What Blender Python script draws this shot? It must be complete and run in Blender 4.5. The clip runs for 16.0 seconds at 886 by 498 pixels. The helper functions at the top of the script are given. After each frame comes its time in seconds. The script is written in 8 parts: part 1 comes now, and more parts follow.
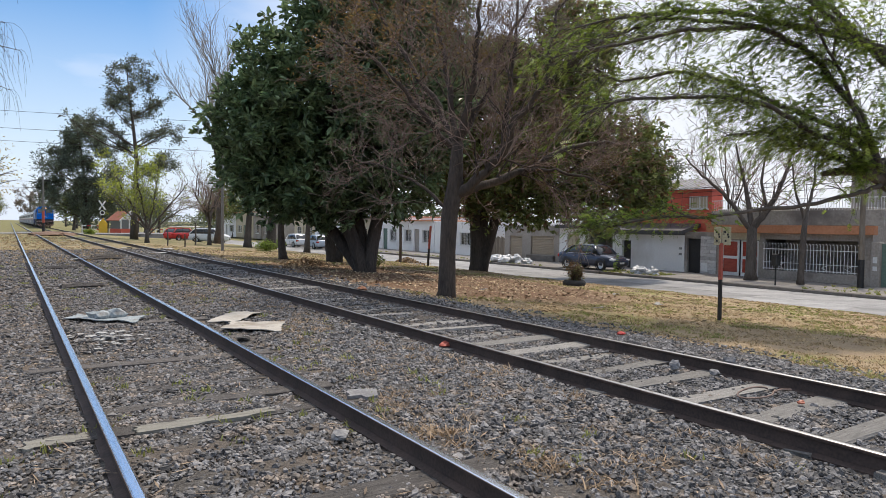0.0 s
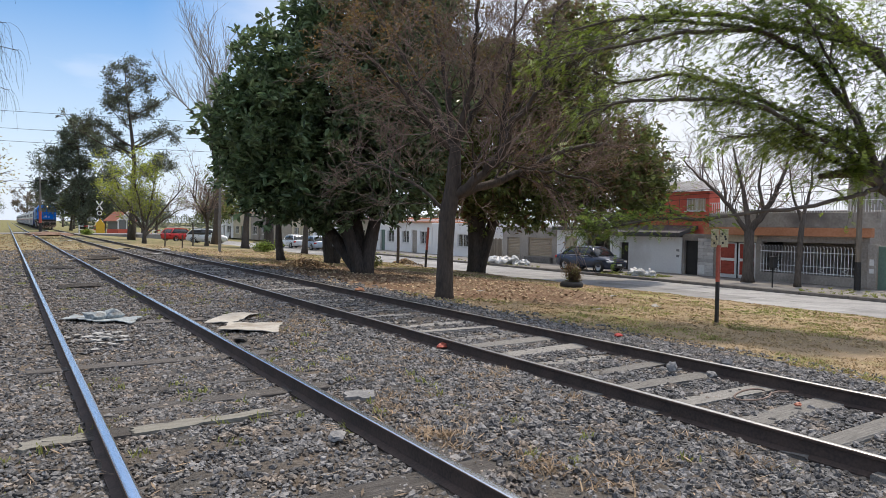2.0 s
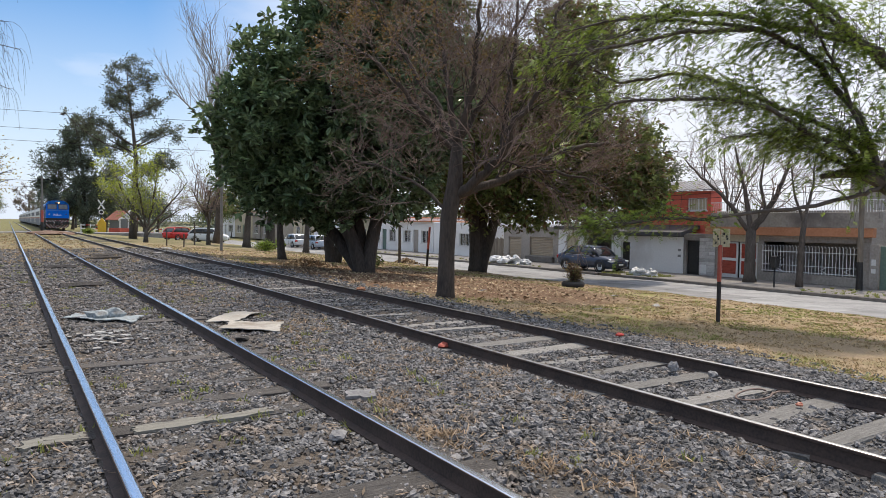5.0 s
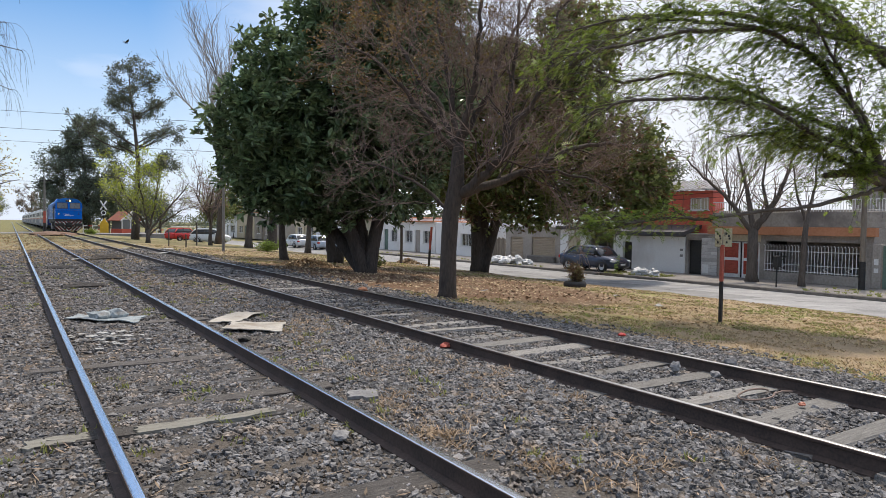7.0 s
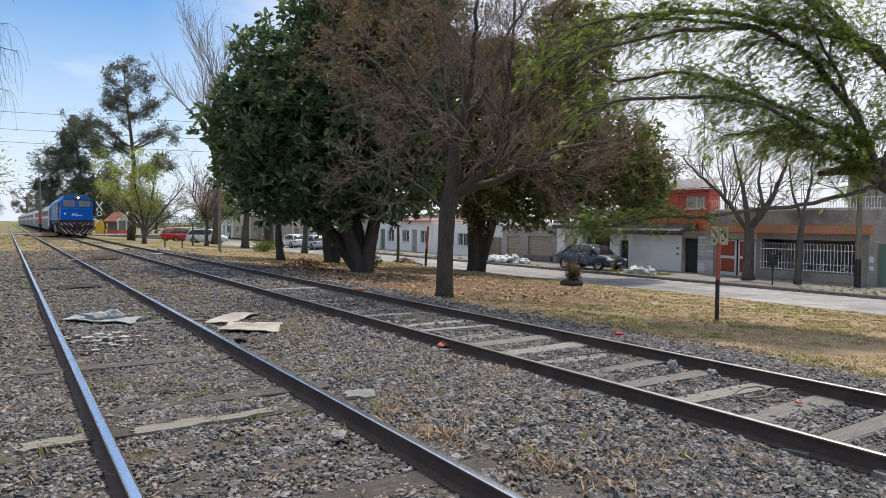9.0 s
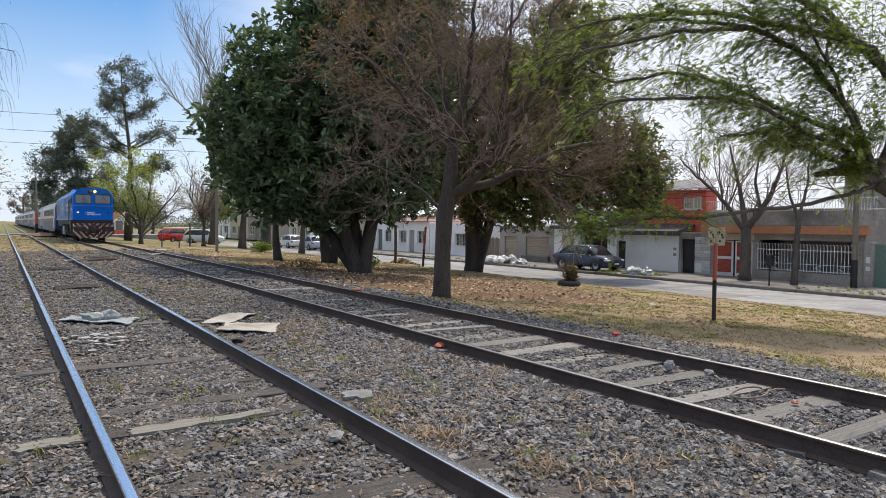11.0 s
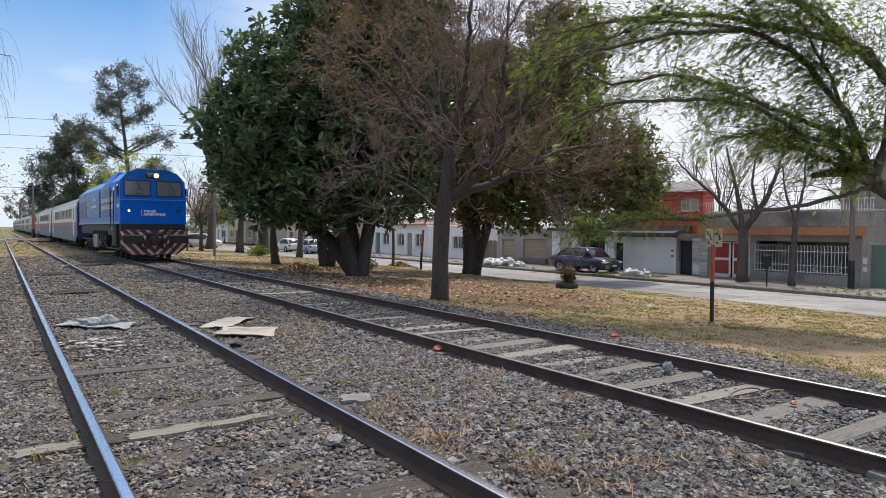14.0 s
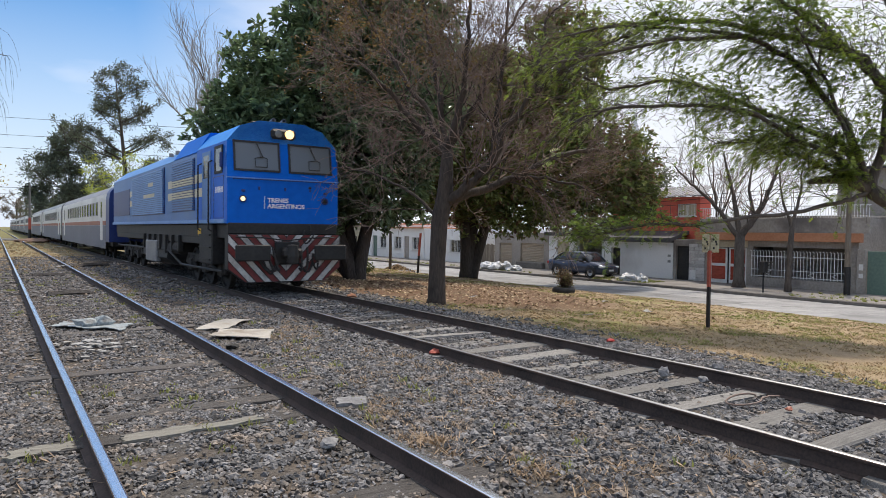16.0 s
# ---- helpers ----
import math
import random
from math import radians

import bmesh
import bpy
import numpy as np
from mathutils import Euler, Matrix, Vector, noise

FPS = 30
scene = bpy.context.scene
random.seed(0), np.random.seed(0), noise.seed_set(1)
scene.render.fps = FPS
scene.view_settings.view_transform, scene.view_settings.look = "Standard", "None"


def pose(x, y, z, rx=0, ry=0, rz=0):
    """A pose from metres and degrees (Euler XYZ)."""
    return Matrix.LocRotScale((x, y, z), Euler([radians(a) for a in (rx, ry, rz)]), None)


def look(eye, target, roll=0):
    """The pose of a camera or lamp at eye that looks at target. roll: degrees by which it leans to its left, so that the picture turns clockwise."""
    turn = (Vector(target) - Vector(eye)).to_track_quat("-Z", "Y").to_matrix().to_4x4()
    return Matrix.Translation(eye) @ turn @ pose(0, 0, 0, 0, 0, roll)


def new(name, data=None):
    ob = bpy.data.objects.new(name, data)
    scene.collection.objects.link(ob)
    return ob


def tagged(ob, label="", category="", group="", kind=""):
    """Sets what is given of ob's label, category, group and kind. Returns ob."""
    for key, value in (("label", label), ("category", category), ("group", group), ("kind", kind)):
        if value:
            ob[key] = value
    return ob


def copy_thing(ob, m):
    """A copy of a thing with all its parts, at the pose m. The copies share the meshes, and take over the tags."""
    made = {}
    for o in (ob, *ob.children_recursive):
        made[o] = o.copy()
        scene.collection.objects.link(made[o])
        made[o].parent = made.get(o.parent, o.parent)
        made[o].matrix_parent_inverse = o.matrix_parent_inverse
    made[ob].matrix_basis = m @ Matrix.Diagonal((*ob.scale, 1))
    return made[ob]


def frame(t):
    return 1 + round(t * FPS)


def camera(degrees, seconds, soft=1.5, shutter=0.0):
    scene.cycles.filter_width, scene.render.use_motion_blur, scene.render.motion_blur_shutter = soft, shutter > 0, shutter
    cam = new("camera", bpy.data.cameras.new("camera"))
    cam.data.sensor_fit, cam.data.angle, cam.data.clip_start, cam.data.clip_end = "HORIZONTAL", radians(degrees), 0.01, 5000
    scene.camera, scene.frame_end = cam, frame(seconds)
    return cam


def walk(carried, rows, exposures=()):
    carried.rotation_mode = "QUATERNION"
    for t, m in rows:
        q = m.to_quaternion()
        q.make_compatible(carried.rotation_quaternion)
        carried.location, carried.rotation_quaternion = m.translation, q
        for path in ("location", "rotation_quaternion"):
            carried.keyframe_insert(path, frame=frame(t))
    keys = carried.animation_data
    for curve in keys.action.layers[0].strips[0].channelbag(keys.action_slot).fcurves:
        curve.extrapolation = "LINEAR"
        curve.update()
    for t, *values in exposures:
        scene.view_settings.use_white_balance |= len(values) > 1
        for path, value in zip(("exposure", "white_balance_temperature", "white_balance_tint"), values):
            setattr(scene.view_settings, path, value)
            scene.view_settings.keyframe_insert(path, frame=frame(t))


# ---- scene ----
EYE = (0.0, 0.0, 1.611)
cam = camera(66.31, 16.0, soft=0.42, shutter=0.3)


def aim(yaw, pitch, roll):
    """A pose at EYE: yaw to the right of the rails' line, pitch and roll, in degrees."""
    a, p = radians(yaw), radians(pitch)
    way = Vector((math.sin(a) * math.cos(p), math.cos(a) * math.cos(p), math.sin(p)))
    return look(EYE, Vector(EYE) + way * 10, roll)


walk(cam, [
    (0, aim(32.614, -2.061, 0.668)),
    (0.5, aim(32.673, -2.025, 0.791)),
    (1, aim(32.720, -2.008, 0.781)),
    (1.5, aim(32.773, -1.967, 0.641)),
    (2, aim(32.810, -1.944, 0.827)),
    (2.5, aim(32.809, -1.934, 1.009)),
    (3, aim(32.809, -1.919, 1.125)),
    (3.5, aim(32.801, -1.941, 1.026)),
    (4, aim(32.739, -1.961, 1.042)),
    (6.5, aim(32.642, -2.024, 0.685)),
    (7, aim(32.538, -1.986, 0.805)),
    (7.5, aim(32.616, -1.978, 1.082)),
    (8, aim(32.732, -2.008, 1.018)),
    (8.5, aim(32.755, -2.013, 0.679)),
    (9, aim(32.815, -2.029, 0.571)),
    (11.5, aim(33.128, -1.969, 0.533)),
    (12, aim(33.153, -1.935, 0.355)),
    (12.5, aim(33.191, -1.895, 0.522)),
    (13, aim(33.225, -1.854, 0.408)),
    (13.5, aim(33.190, -1.784, 0.327)),
    (14, aim(33.222, -1.740, 0.283)),
    (14.5, aim(33.290, -1.695, 0.337)),
    (15, aim(33.275, -1.597, 0.604)),
    (15.5, aim(33.280, -1.500, 0.724)),
    (16, aim(33.461, -1.447, 0.731)),
], exposures=[(0, 0.39, 6400, 12), (16, 0.39, 6400, 12)])

# ---- world and sun ----
SUN_AZ, SUN_EL = radians(61.0), radians(66.0)
world = bpy.data.worlds.new("sky")
scene.world = world
world.use_nodes = True
wn, wl = world.node_tree.nodes, world.node_tree.links
wn.clear()
w_out = wn.new("ShaderNodeOutputWorld")
w_bg = wn.new("ShaderNodeBackground")
w_sky = wn.new("ShaderNodeTexSky")
w_sky.sky_type, w_sky.sun_disc = "NISHITA", False
w_sky.sun_elevation, w_sky.sun_rotation = SUN_EL, SUN_AZ
w_sky.air_density, w_sky.dust_density, w_sky.ozone_density = 1.1, 0.5, 3.0
w_bg.inputs["Strength"].default_value = 0.106
# thin high cloud: stretched noise, denser towards the sun
w_co = wn.new("ShaderNodeTexCoord")
w_map = wn.new("ShaderNodeMapping")
w_map.inputs["Scale"].default_value = (1.6, 1.6, 5.0)
w_noise = wn.new("ShaderNodeTexNoise")
w_noise.inputs["Scale"].default_value, w_noise.inputs["Detail"].default_value = 1.7, 8.0
w_ramp = wn.new("ShaderNodeMapRange")
w_ramp.inputs["From Min"].default_value, w_ramp.inputs["From Max"].default_value = 0.46, 0.68
w_ramp.inputs["To Min"].default_value, w_ramp.inputs["To Max"].default_value = 0.04, 0.72
w_dot = wn.new("ShaderNodeVectorMath")
w_dot.operation = "DOT_PRODUCT"
w_dot.inputs[1].default_value = (math.sin(SUN_AZ), math.cos(SUN_AZ), 0.25)
w_side = wn.new("ShaderNodeMapRange")
w_side.inputs["From Min"].default_value, w_side.inputs["From Max"].default_value = 0.66, 1.0
w_side.inputs["To Min"].default_value, w_side.inputs["To Max"].default_value = 0.0, 0.92
w_mix = wn.new("ShaderNodeMix")
w_mix.data_type = "RGBA"
w_mix.inputs["B"].default_value = (5.9, 6.6, 7.8, 1)
wl.new(w_co.outputs["Generated"], w_map.inputs["Vector"])
wl.new(w_map.outputs["Vector"], w_noise.inputs["Vector"])
wl.new(w_noise.outputs["Fac"], w_ramp.inputs["Value"])
wl.new(w_co.outputs["Generated"], w_dot.inputs[0])
wl.new(w_dot.outputs["Value"], w_side.inputs["Value"])
# pale haze towards the horizon
w_sep = wn.new("ShaderNodeSeparateXYZ")
wl.new(w_co.outputs["Generated"], w_sep.inputs["Vector"])
w_low = wn.new("ShaderNodeMapRange")
w_low.inputs["From Min"].default_value, w_low.inputs["From Max"].default_value = 0.0, 0.30
w_low.inputs["To Min"].default_value, w_low.inputs["To Max"].default_value = 0.92, 0.0
wl.new(w_sep.outputs["Z"], w_low.inputs["Value"])
w_max2 = wn.new("ShaderNodeMath")
w_max2.operation = "MAXIMUM"
wl.new(w_ramp.outputs["Result"], w_max2.inputs[0])
wl.new(w_low.outputs["Result"], w_max2.inputs[1])
# a thin bright veil overhead, added above the view to fill shaded sides
w_high = wn.new("ShaderNodeMapRange")
w_high.inputs["From Min"].default_value, w_high.inputs["From Max"].default_value = 0.34, 0.75
w_high.inputs["To Min"].default_value, w_high.inputs["To Max"].default_value = 0.0, 0.78
wl.new(w_sep.outputs["Z"], w_high.inputs["Value"])
wl.new(w_max2.outputs["Value"], w_mix.inputs["Factor"])
w_hs = wn.new("ShaderNodeHueSaturation")
w_hs.inputs["Saturation"].default_value = 1.32
wl.new(w_sky.outputs["Color"], w_hs.inputs["Color"])
wl.new(w_hs.outputs["Color"], w_mix.inputs["A"])
# white glare of thin cloud round the sun's side
w_glare = wn.new("ShaderNodeMix")
w_glare.data_type = "RGBA"
w_glare.inputs["B"].default_value = (6.9, 7.1, 7.4, 1)
wl.new(w_side.outputs["Result"], w_glare.inputs["Factor"])
wl.new(w_mix.outputs["Result"], w_glare.inputs["A"])
w_veil = wn.new("ShaderNodeMix")
w_veil.data_type = "RGBA"
w_veil.inputs["B"].default_value = (7.6, 7.75, 8.1, 1)
wl.new(w_high.outputs["Result"], w_veil.inputs["Factor"])
wl.new(w_glare.outputs["Result"], w_veil.inputs["A"])
wl.new(w_veil.outputs["Result"], w_bg.inputs["Color"])
wl.new(w_bg.outputs["Background"], w_out.inputs["Surface"])

sun_data = bpy.data.lights.new("sun", "SUN")
sun_data.energy, sun_data.angle, sun_data.color = 2.6, radians(4.0), (1.0, 0.89, 0.73)
sun = new("sun", sun_data)
sun.matrix_world = look((60, 40, 60), (60 - math.sin(SUN_AZ) * math.cos(SUN_EL), 40 - math.cos(SUN_AZ) * math.cos(SUN_EL), 60 - math.sin(SUN_EL)))

# ---- materials ----
def surf(name, a, b, rough=0.85, metal=0.0, scale=3.0, fine=40.0, bump=0.3, depth=0.01, island=0.0, objects=0.0, grain=(1, 1, 1), c=None, spec=0.5, through_light=0.0):
    """A surface that wanders between colours a and b at two scales; c: a third colour in rare stains; island, objects: how far pieces differ in value."""
    m = bpy.data.materials.new(name)
    m.use_nodes = True
    n, l = m.node_tree.nodes, m.node_tree.links
    bs = n["Principled BSDF"]
    co = n.new("ShaderNodeTexCoord")
    mp = n.new("ShaderNodeMapping")
    mp.inputs["Scale"].default_value = grain
    l.new(co.outputs["Object"], mp.inputs["Vector"])
    big, small = n.new("ShaderNodeTexNoise"), n.new("ShaderNodeTexNoise")
    big.inputs["Scale"].default_value, small.inputs["Scale"].default_value = scale, fine
    big.inputs["Detail"].default_value, small.inputs["Detail"].default_value = 5.0, 4.0
    for t in (big, small):
        l.new(mp.outputs["Vector"], t.inputs["Vector"])
    add = n.new("ShaderNodeMath")
    add.operation = "ADD"
    l.new(big.outputs["Fac"], add.inputs[0])
    l.new(small.outputs["Fac"], add.inputs[1])
    rng = n.new("ShaderNodeMapRange")
    rng.inputs["From Min"].default_value, rng.inputs["From Max"].default_value = 0.72, 1.28
    l.new(add.outputs["Value"], rng.inputs["Value"])
    mix = n.new("ShaderNodeMix")
    mix.data_type = "RGBA"
    mix.inputs["A"].default_value, mix.inputs["B"].default_value = (*a, 1), (*b, 1)
    l.new(rng.outputs["Result"], mix.inputs["Factor"])
    last = mix.outputs["Result"]
    if c:
        st = n.new("ShaderNodeTexNoise")
        st.inputs["Scale"].default_value, st.inputs["Detail"].default_value = scale * 0.6, 9.0
        l.new(co.outputs["Object"], st.inputs["Vector"])
        sr = n.new("ShaderNodeMapRange")
        sr.inputs["From Min"].default_value, sr.inputs["From Max"].default_value = 0.55, 0.7
        l.new(st.outputs["Fac"], sr.inputs["Value"])
        mc = n.new("ShaderNodeMix")
        mc.data_type = "RGBA"
        mc.inputs["B"].default_value = (*c, 1)
        l.new(sr.outputs["Result"], mc.inputs["Factor"])
        l.new(last, mc.inputs["A"])
        last = mc.outputs["Result"]
    for far, node, out in ((island, "ShaderNodeNewGeometry", "Random Per Island"), (objects, "ShaderNodeObjectInfo", "Random")):
        if far:
            g = n.new(node)
            r = n.new("ShaderNodeMapRange")
            r.inputs["To Min"].default_value, r.inputs["To Max"].default_value = 1 - far, 1 + far
            l.new(g.outputs[out], r.inputs["Value"])
            hs = n.new("ShaderNodeHueSaturation")
            l.new(r.outputs["Result"], hs.inputs["Value"])
            l.new(last, hs.inputs["Color"])
            last = hs.outputs["Color"]
    l.new(last, bs.inputs["Base Color"])
    bs.inputs["Roughness"].default_value, bs.inputs["Metallic"].default_value = rough, metal
    bs.inputs["Specular IOR Level"].default_value = spec
    if bump:
        bp = n.new("ShaderNodeBump")
        bp.inputs["Strength"].default_value, bp.inputs["Distance"].default_value = bump, depth
        l.new(add.outputs["Value"], bp.inputs["Height"])
        l.new(bp.outputs["Normal"], bs.inputs["Normal"])
    if through_light:
        tr = n.new("ShaderNodeBsdfTranslucent")
        l.new(last, tr.inputs["Color"])
        ms = n.new("ShaderNodeMixShader")
        ms.inputs["Fac"].default_value = through_light
        l.new(bs.outputs["BSDF"], ms.inputs[1])
        l.new(tr.outputs["BSDF"], ms.inputs[2])
        l.new(ms.outputs["Shader"], n["Material Output"].inputs["Surface"])
    return m


def glow(name, color, strength):
    m = bpy.data.materials.new(name)
    m.use_nodes = True
    bs = m.node_tree.nodes["Principled BSDF"]
    bs.inputs["Base Color"].default_value = (*color, 1)
    bs.inputs["Emission Color"].default_value = (*color, 1)
    bs.inputs["Emission Strength"].default_value = strength
    return m


def glass(name, color, rough=0.05):
    m = bpy.data.materials.new(name)
    m.use_nodes = True
    bs = m.node_tree.nodes["Principled BSDF"]
    bs.inputs["Base Color"].default_value = (*color, 1)
    bs.inputs["Roughness"].default_value = rough
    bs.inputs["Specular IOR Level"].default_value = 0.8
    return m


STONE = surf("ballast_stone", (0.060, 0.058, 0.058), (0.235, 0.227, 0.223), scale=6, fine=60, bump=0.7, depth=0.008, island=0.66, c=(0.25, 0.20, 0.155))
STONE_SINGLE = surf("single_ballast_stone", (0.06, 0.059, 0.06), (0.215, 0.21, 0.208), scale=1.2, fine=6, bump=0.5, depth=0.15, objects=0.5)
STONE_DUSTY = surf("dusty_stone", (0.085, 0.07, 0.06), (0.28, 0.238, 0.20), scale=6, fine=60, bump=0.6, depth=0.006, island=0.65)
RUST = surf("rusty_rail_side", (0.034, 0.025, 0.022), (0.085, 0.058, 0.047), rough=0.8, scale=4, fine=50, bump=0.3, depth=0.003)
DULL = surf("dull_worn_rail_head", (0.56, 0.55, 0.54), (0.74, 0.73, 0.72), rough=0.33, metal=1.0, scale=2, fine=30, bump=0.05, depth=0.001, grain=(20, 0.5, 1))
# polished steel, with the reflected sky's blue put into its tint
SHINE = surf("polished_rail_head", (0.72, 0.77, 0.84), (0.84, 0.88, 0.93), rough=0.27, metal=1.0, scale=2, fine=30, bump=0.05, depth=0.001, grain=(20, 0.5, 1))
SLEEPER = surf("weathered_sleeper_wood", (0.135, 0.129, 0.12), (0.295, 0.284, 0.266), scale=3, fine=14, bump=0.7, depth=0.012, objects=0.3, grain=(1, 14, 6))
SLEEPER_DARK = surf("dark_sleeper_wood", (0.035, 0.031, 0.028), (0.15, 0.136, 0.125), scale=3, fine=14, bump=1.0, depth=0.012, objects=0.3, grain=(1, 14, 6))
ROAD = surf("worn_concrete_road", (0.19, 0.188, 0.188), (0.35, 0.346, 0.34), scale=1.1, fine=25, bump=0.2, depth=0.006, objects=0.2, c=(0.09, 0.088, 0.085))
PAVING = surf("sidewalk_concrete", (0.15, 0.14, 0.13), (0.27, 0.25, 0.23), scale=0.8, fine=25, bump=0.2, depth=0.005, objects=0.15, c=(0.16, 0.15, 0.13))
KERB = surf("kerb_concrete", (0.10, 0.09, 0.08), (0.22, 0.2, 0.18), scale=2, fine=25, bump=0.3)
BARK = surf("dark_bark", (0.035, 0.027, 0.022), (0.095, 0.073, 0.058), scale=3, fine=22, bump=0.9, depth=0.03, grain=(1, 1, 0.25))
BARK_GREY = surf("grey_bark", (0.05, 0.041, 0.034), (0.125, 0.103, 0.086), scale=3, fine=22, bump=0.8, depth=0.02, grain=(1, 1, 0.25))
TWIG = surf("thin_brown_twigs", (0.16, 0.112, 0.09), (0.30, 0.22, 0.18), scale=2, fine=20, bump=0.2)
TWIG_PALE = surf("pale_bare_twigs", (0.26, 0.24, 0.215), (0.40, 0.37, 0.335), scale=2, fine=20, bump=0.2)
LEAF_FIG = surf("thick_dark_leaf", (0.065, 0.115, 0.055), (0.21, 0.28, 0.13), rough=0.36, scale=1.1, fine=6, bump=0.1, island=0.55, through_light=0.42)
LEAF_OLIVE = surf("olive_leaf", (0.085, 0.12, 0.035), (0.25, 0.28, 0.085), rough=0.42, scale=0.9, fine=6, bump=0.1, island=0.5, c=(0.2, 0.11, 0.045), through_light=0.5)
LEAF_BROWN = surf("dry_brown_leaf", (0.11, 0.068, 0.035), (0.22, 0.14, 0.07), rough=0.8, scale=0.8, fine=6, bump=0.1, island=0.5, through_light=0.3)
LEAF_HAZE = surf("brownish_far_twigs", (0.20, 0.165, 0.13), (0.32, 0.27, 0.22), rough=0.8, scale=0.2, fine=3, bump=0.0, island=0.3, through_light=0.3)
LEAF_RUST = surf("rusty_olive_leaf", (0.13, 0.085, 0.03), (0.24, 0.165, 0.06), rough=0.7, scale=0.8, fine=6, bump=0.1, island=0.5, through_light=0.35)
LEAF_FEATHER = surf("feathery_leaf", (0.13, 0.20, 0.03), (0.29, 0.37, 0.07), rough=0.45, scale=0.6, fine=6, bump=0.0, island=0.4, through_light=0.5)
# LEAF_EUC and LEAF_PINE are lightened: far haze is put into their colours
LEAF_EUC = surf("grey_green_leaf", (0.10, 0.12, 0.08), (0.19, 0.21, 0.14), rough=0.55, scale=0.2, fine=3, bump=0.0, island=0.4, through_light=0.25)
LEAF_PINE = surf("dark_needle_clump", (0.09, 0.115, 0.08), (0.17, 0.20, 0.135), rough=0.7, scale=0.2, fine=3, bump=0.0, island=0.4, through_light=0.15)
LEAF_WILLOW = surf("fresh_yellow_green_leaf", (0.28, 0.34, 0.05), (0.46, 0.50, 0.11), rough=0.6, scale=0.2, fine=3, bump=0.0, island=0.35, through_light=0.5)
LEAF_YELLOW = surf("yellow_leaf", (0.30, 0.24, 0.03), (0.42, 0.34, 0.06), rough=0.6, scale=0.5, fine=3, bump=0.0, island=0.4, through_light=0.4)
GRASS_GREEN = surf("green_grass_blade", (0.20, 0.23, 0.06), (0.38, 0.38, 0.13), rough=0.7, scale=1, fine=5, bump=0.0, island=0.4, through_light=0.3)
GRASS_DRY = surf("dry_straw_blade", (0.33, 0.24, 0.13), (0.52, 0.40, 0.24), rough=0.8, scale=1, fine=5, bump=0.0, island=0.4, through_light=0.25)
STRAW = surf("matted_brown_straw", (0.28, 0.20, 0.125), (0.46, 0.345, 0.23), rough=0.85, scale=1, fine=5, bump=0.0, island=0.4, through_light=0.2)
STALK = surf("grey_brown_stalk", (0.13, 0.09, 0.06), (0.34, 0.255, 0.17), rough=0.85, scale=1, fine=5, bump=0.0, island=0.5)
LITTER_LEAF = surf("fallen_leaf", (0.20, 0.13, 0.075), (0.52, 0.41, 0.26), rough=0.85, scale=1, fine=5, bump=0.0, island=0.5)

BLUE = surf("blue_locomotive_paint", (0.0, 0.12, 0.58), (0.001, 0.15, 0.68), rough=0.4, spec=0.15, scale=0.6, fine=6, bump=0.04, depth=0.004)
# paler blue for hood roof, sills, belt trim and louvre slats
BLUE_ROOF = surf("pale_blue_paint", (0.10, 0.26, 0.58), (0.15, 0.33, 0.66), rough=0.4, scale=0.6, fine=6, bump=0.04, depth=0.004)
# brighter, glossier copy of BLUE: the roof's reflected sky is in its colour
CAB_ROOF = surf("sky_sheen_azure_paint", (0.025, 0.24, 0.76), (0.04, 0.30, 0.85), rough=0.25, scale=0.6, fine=6, bump=0.03, depth=0.004)
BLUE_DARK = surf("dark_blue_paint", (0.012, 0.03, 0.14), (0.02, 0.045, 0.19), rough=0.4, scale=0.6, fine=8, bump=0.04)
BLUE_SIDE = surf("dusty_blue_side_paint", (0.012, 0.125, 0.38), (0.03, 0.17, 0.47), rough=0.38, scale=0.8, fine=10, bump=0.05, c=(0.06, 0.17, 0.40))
CREAM = surf("cream_stripe_paint", (0.55, 0.50, 0.36), (0.68, 0.63, 0.47), rough=0.5, scale=2, fine=12, bump=0.04)
WHITE = surf("white_paint", (0.66, 0.66, 0.65), (0.80, 0.80, 0.78), rough=0.55, scale=1, fine=12, bump=0.05)
DIRTY_WHITE = surf("grimy_white_paint", (0.44, 0.43, 0.41), (0.66, 0.65, 0.62), rough=0.6, scale=3.5, fine=14, bump=0.08, c=(0.13, 0.115, 0.105))
LETTER = surf("bright_white_lettering", (0.88, 0.88, 0.88), (0.92, 0.92, 0.92), rough=0.5, scale=2, fine=12, bump=0.0)
RED_STRIPE = surf("faded_red_paint", (0.13, 0.016, 0.017), (0.22, 0.034, 0.032), rough=0.55, scale=2, fine=12, bump=0.05)
BLACK = surf("sooty_black_metal", (0.010, 0.010, 0.011), (0.030, 0.028, 0.026), rough=0.6, scale=2, fine=14, bump=0.15, depth=0.004)
GREY_METAL = surf("grey_painted_metal", (0.18, 0.18, 0.185), (0.30, 0.30, 0.30), rough=0.5, scale=2, fine=14, bump=0.06)
SOOT = surf("sooty_undercarriage", (0.014, 0.013, 0.012), (0.042, 0.037, 0.033), rough=0.8, scale=2, fine=12, bump=0.2)
COACH_GREY = surf("coach_grey_paint", (0.10, 0.11, 0.155), (0.145, 0.155, 0.205), rough=0.5, scale=0.5, fine=8, bump=0.04)
COACH_WHITE = surf("coach_white_paint", (0.62, 0.61, 0.58), (0.72, 0.71, 0.68), rough=0.45, scale=0.5, fine=8, bump=0.04, c=(0.55, 0.54, 0.50))
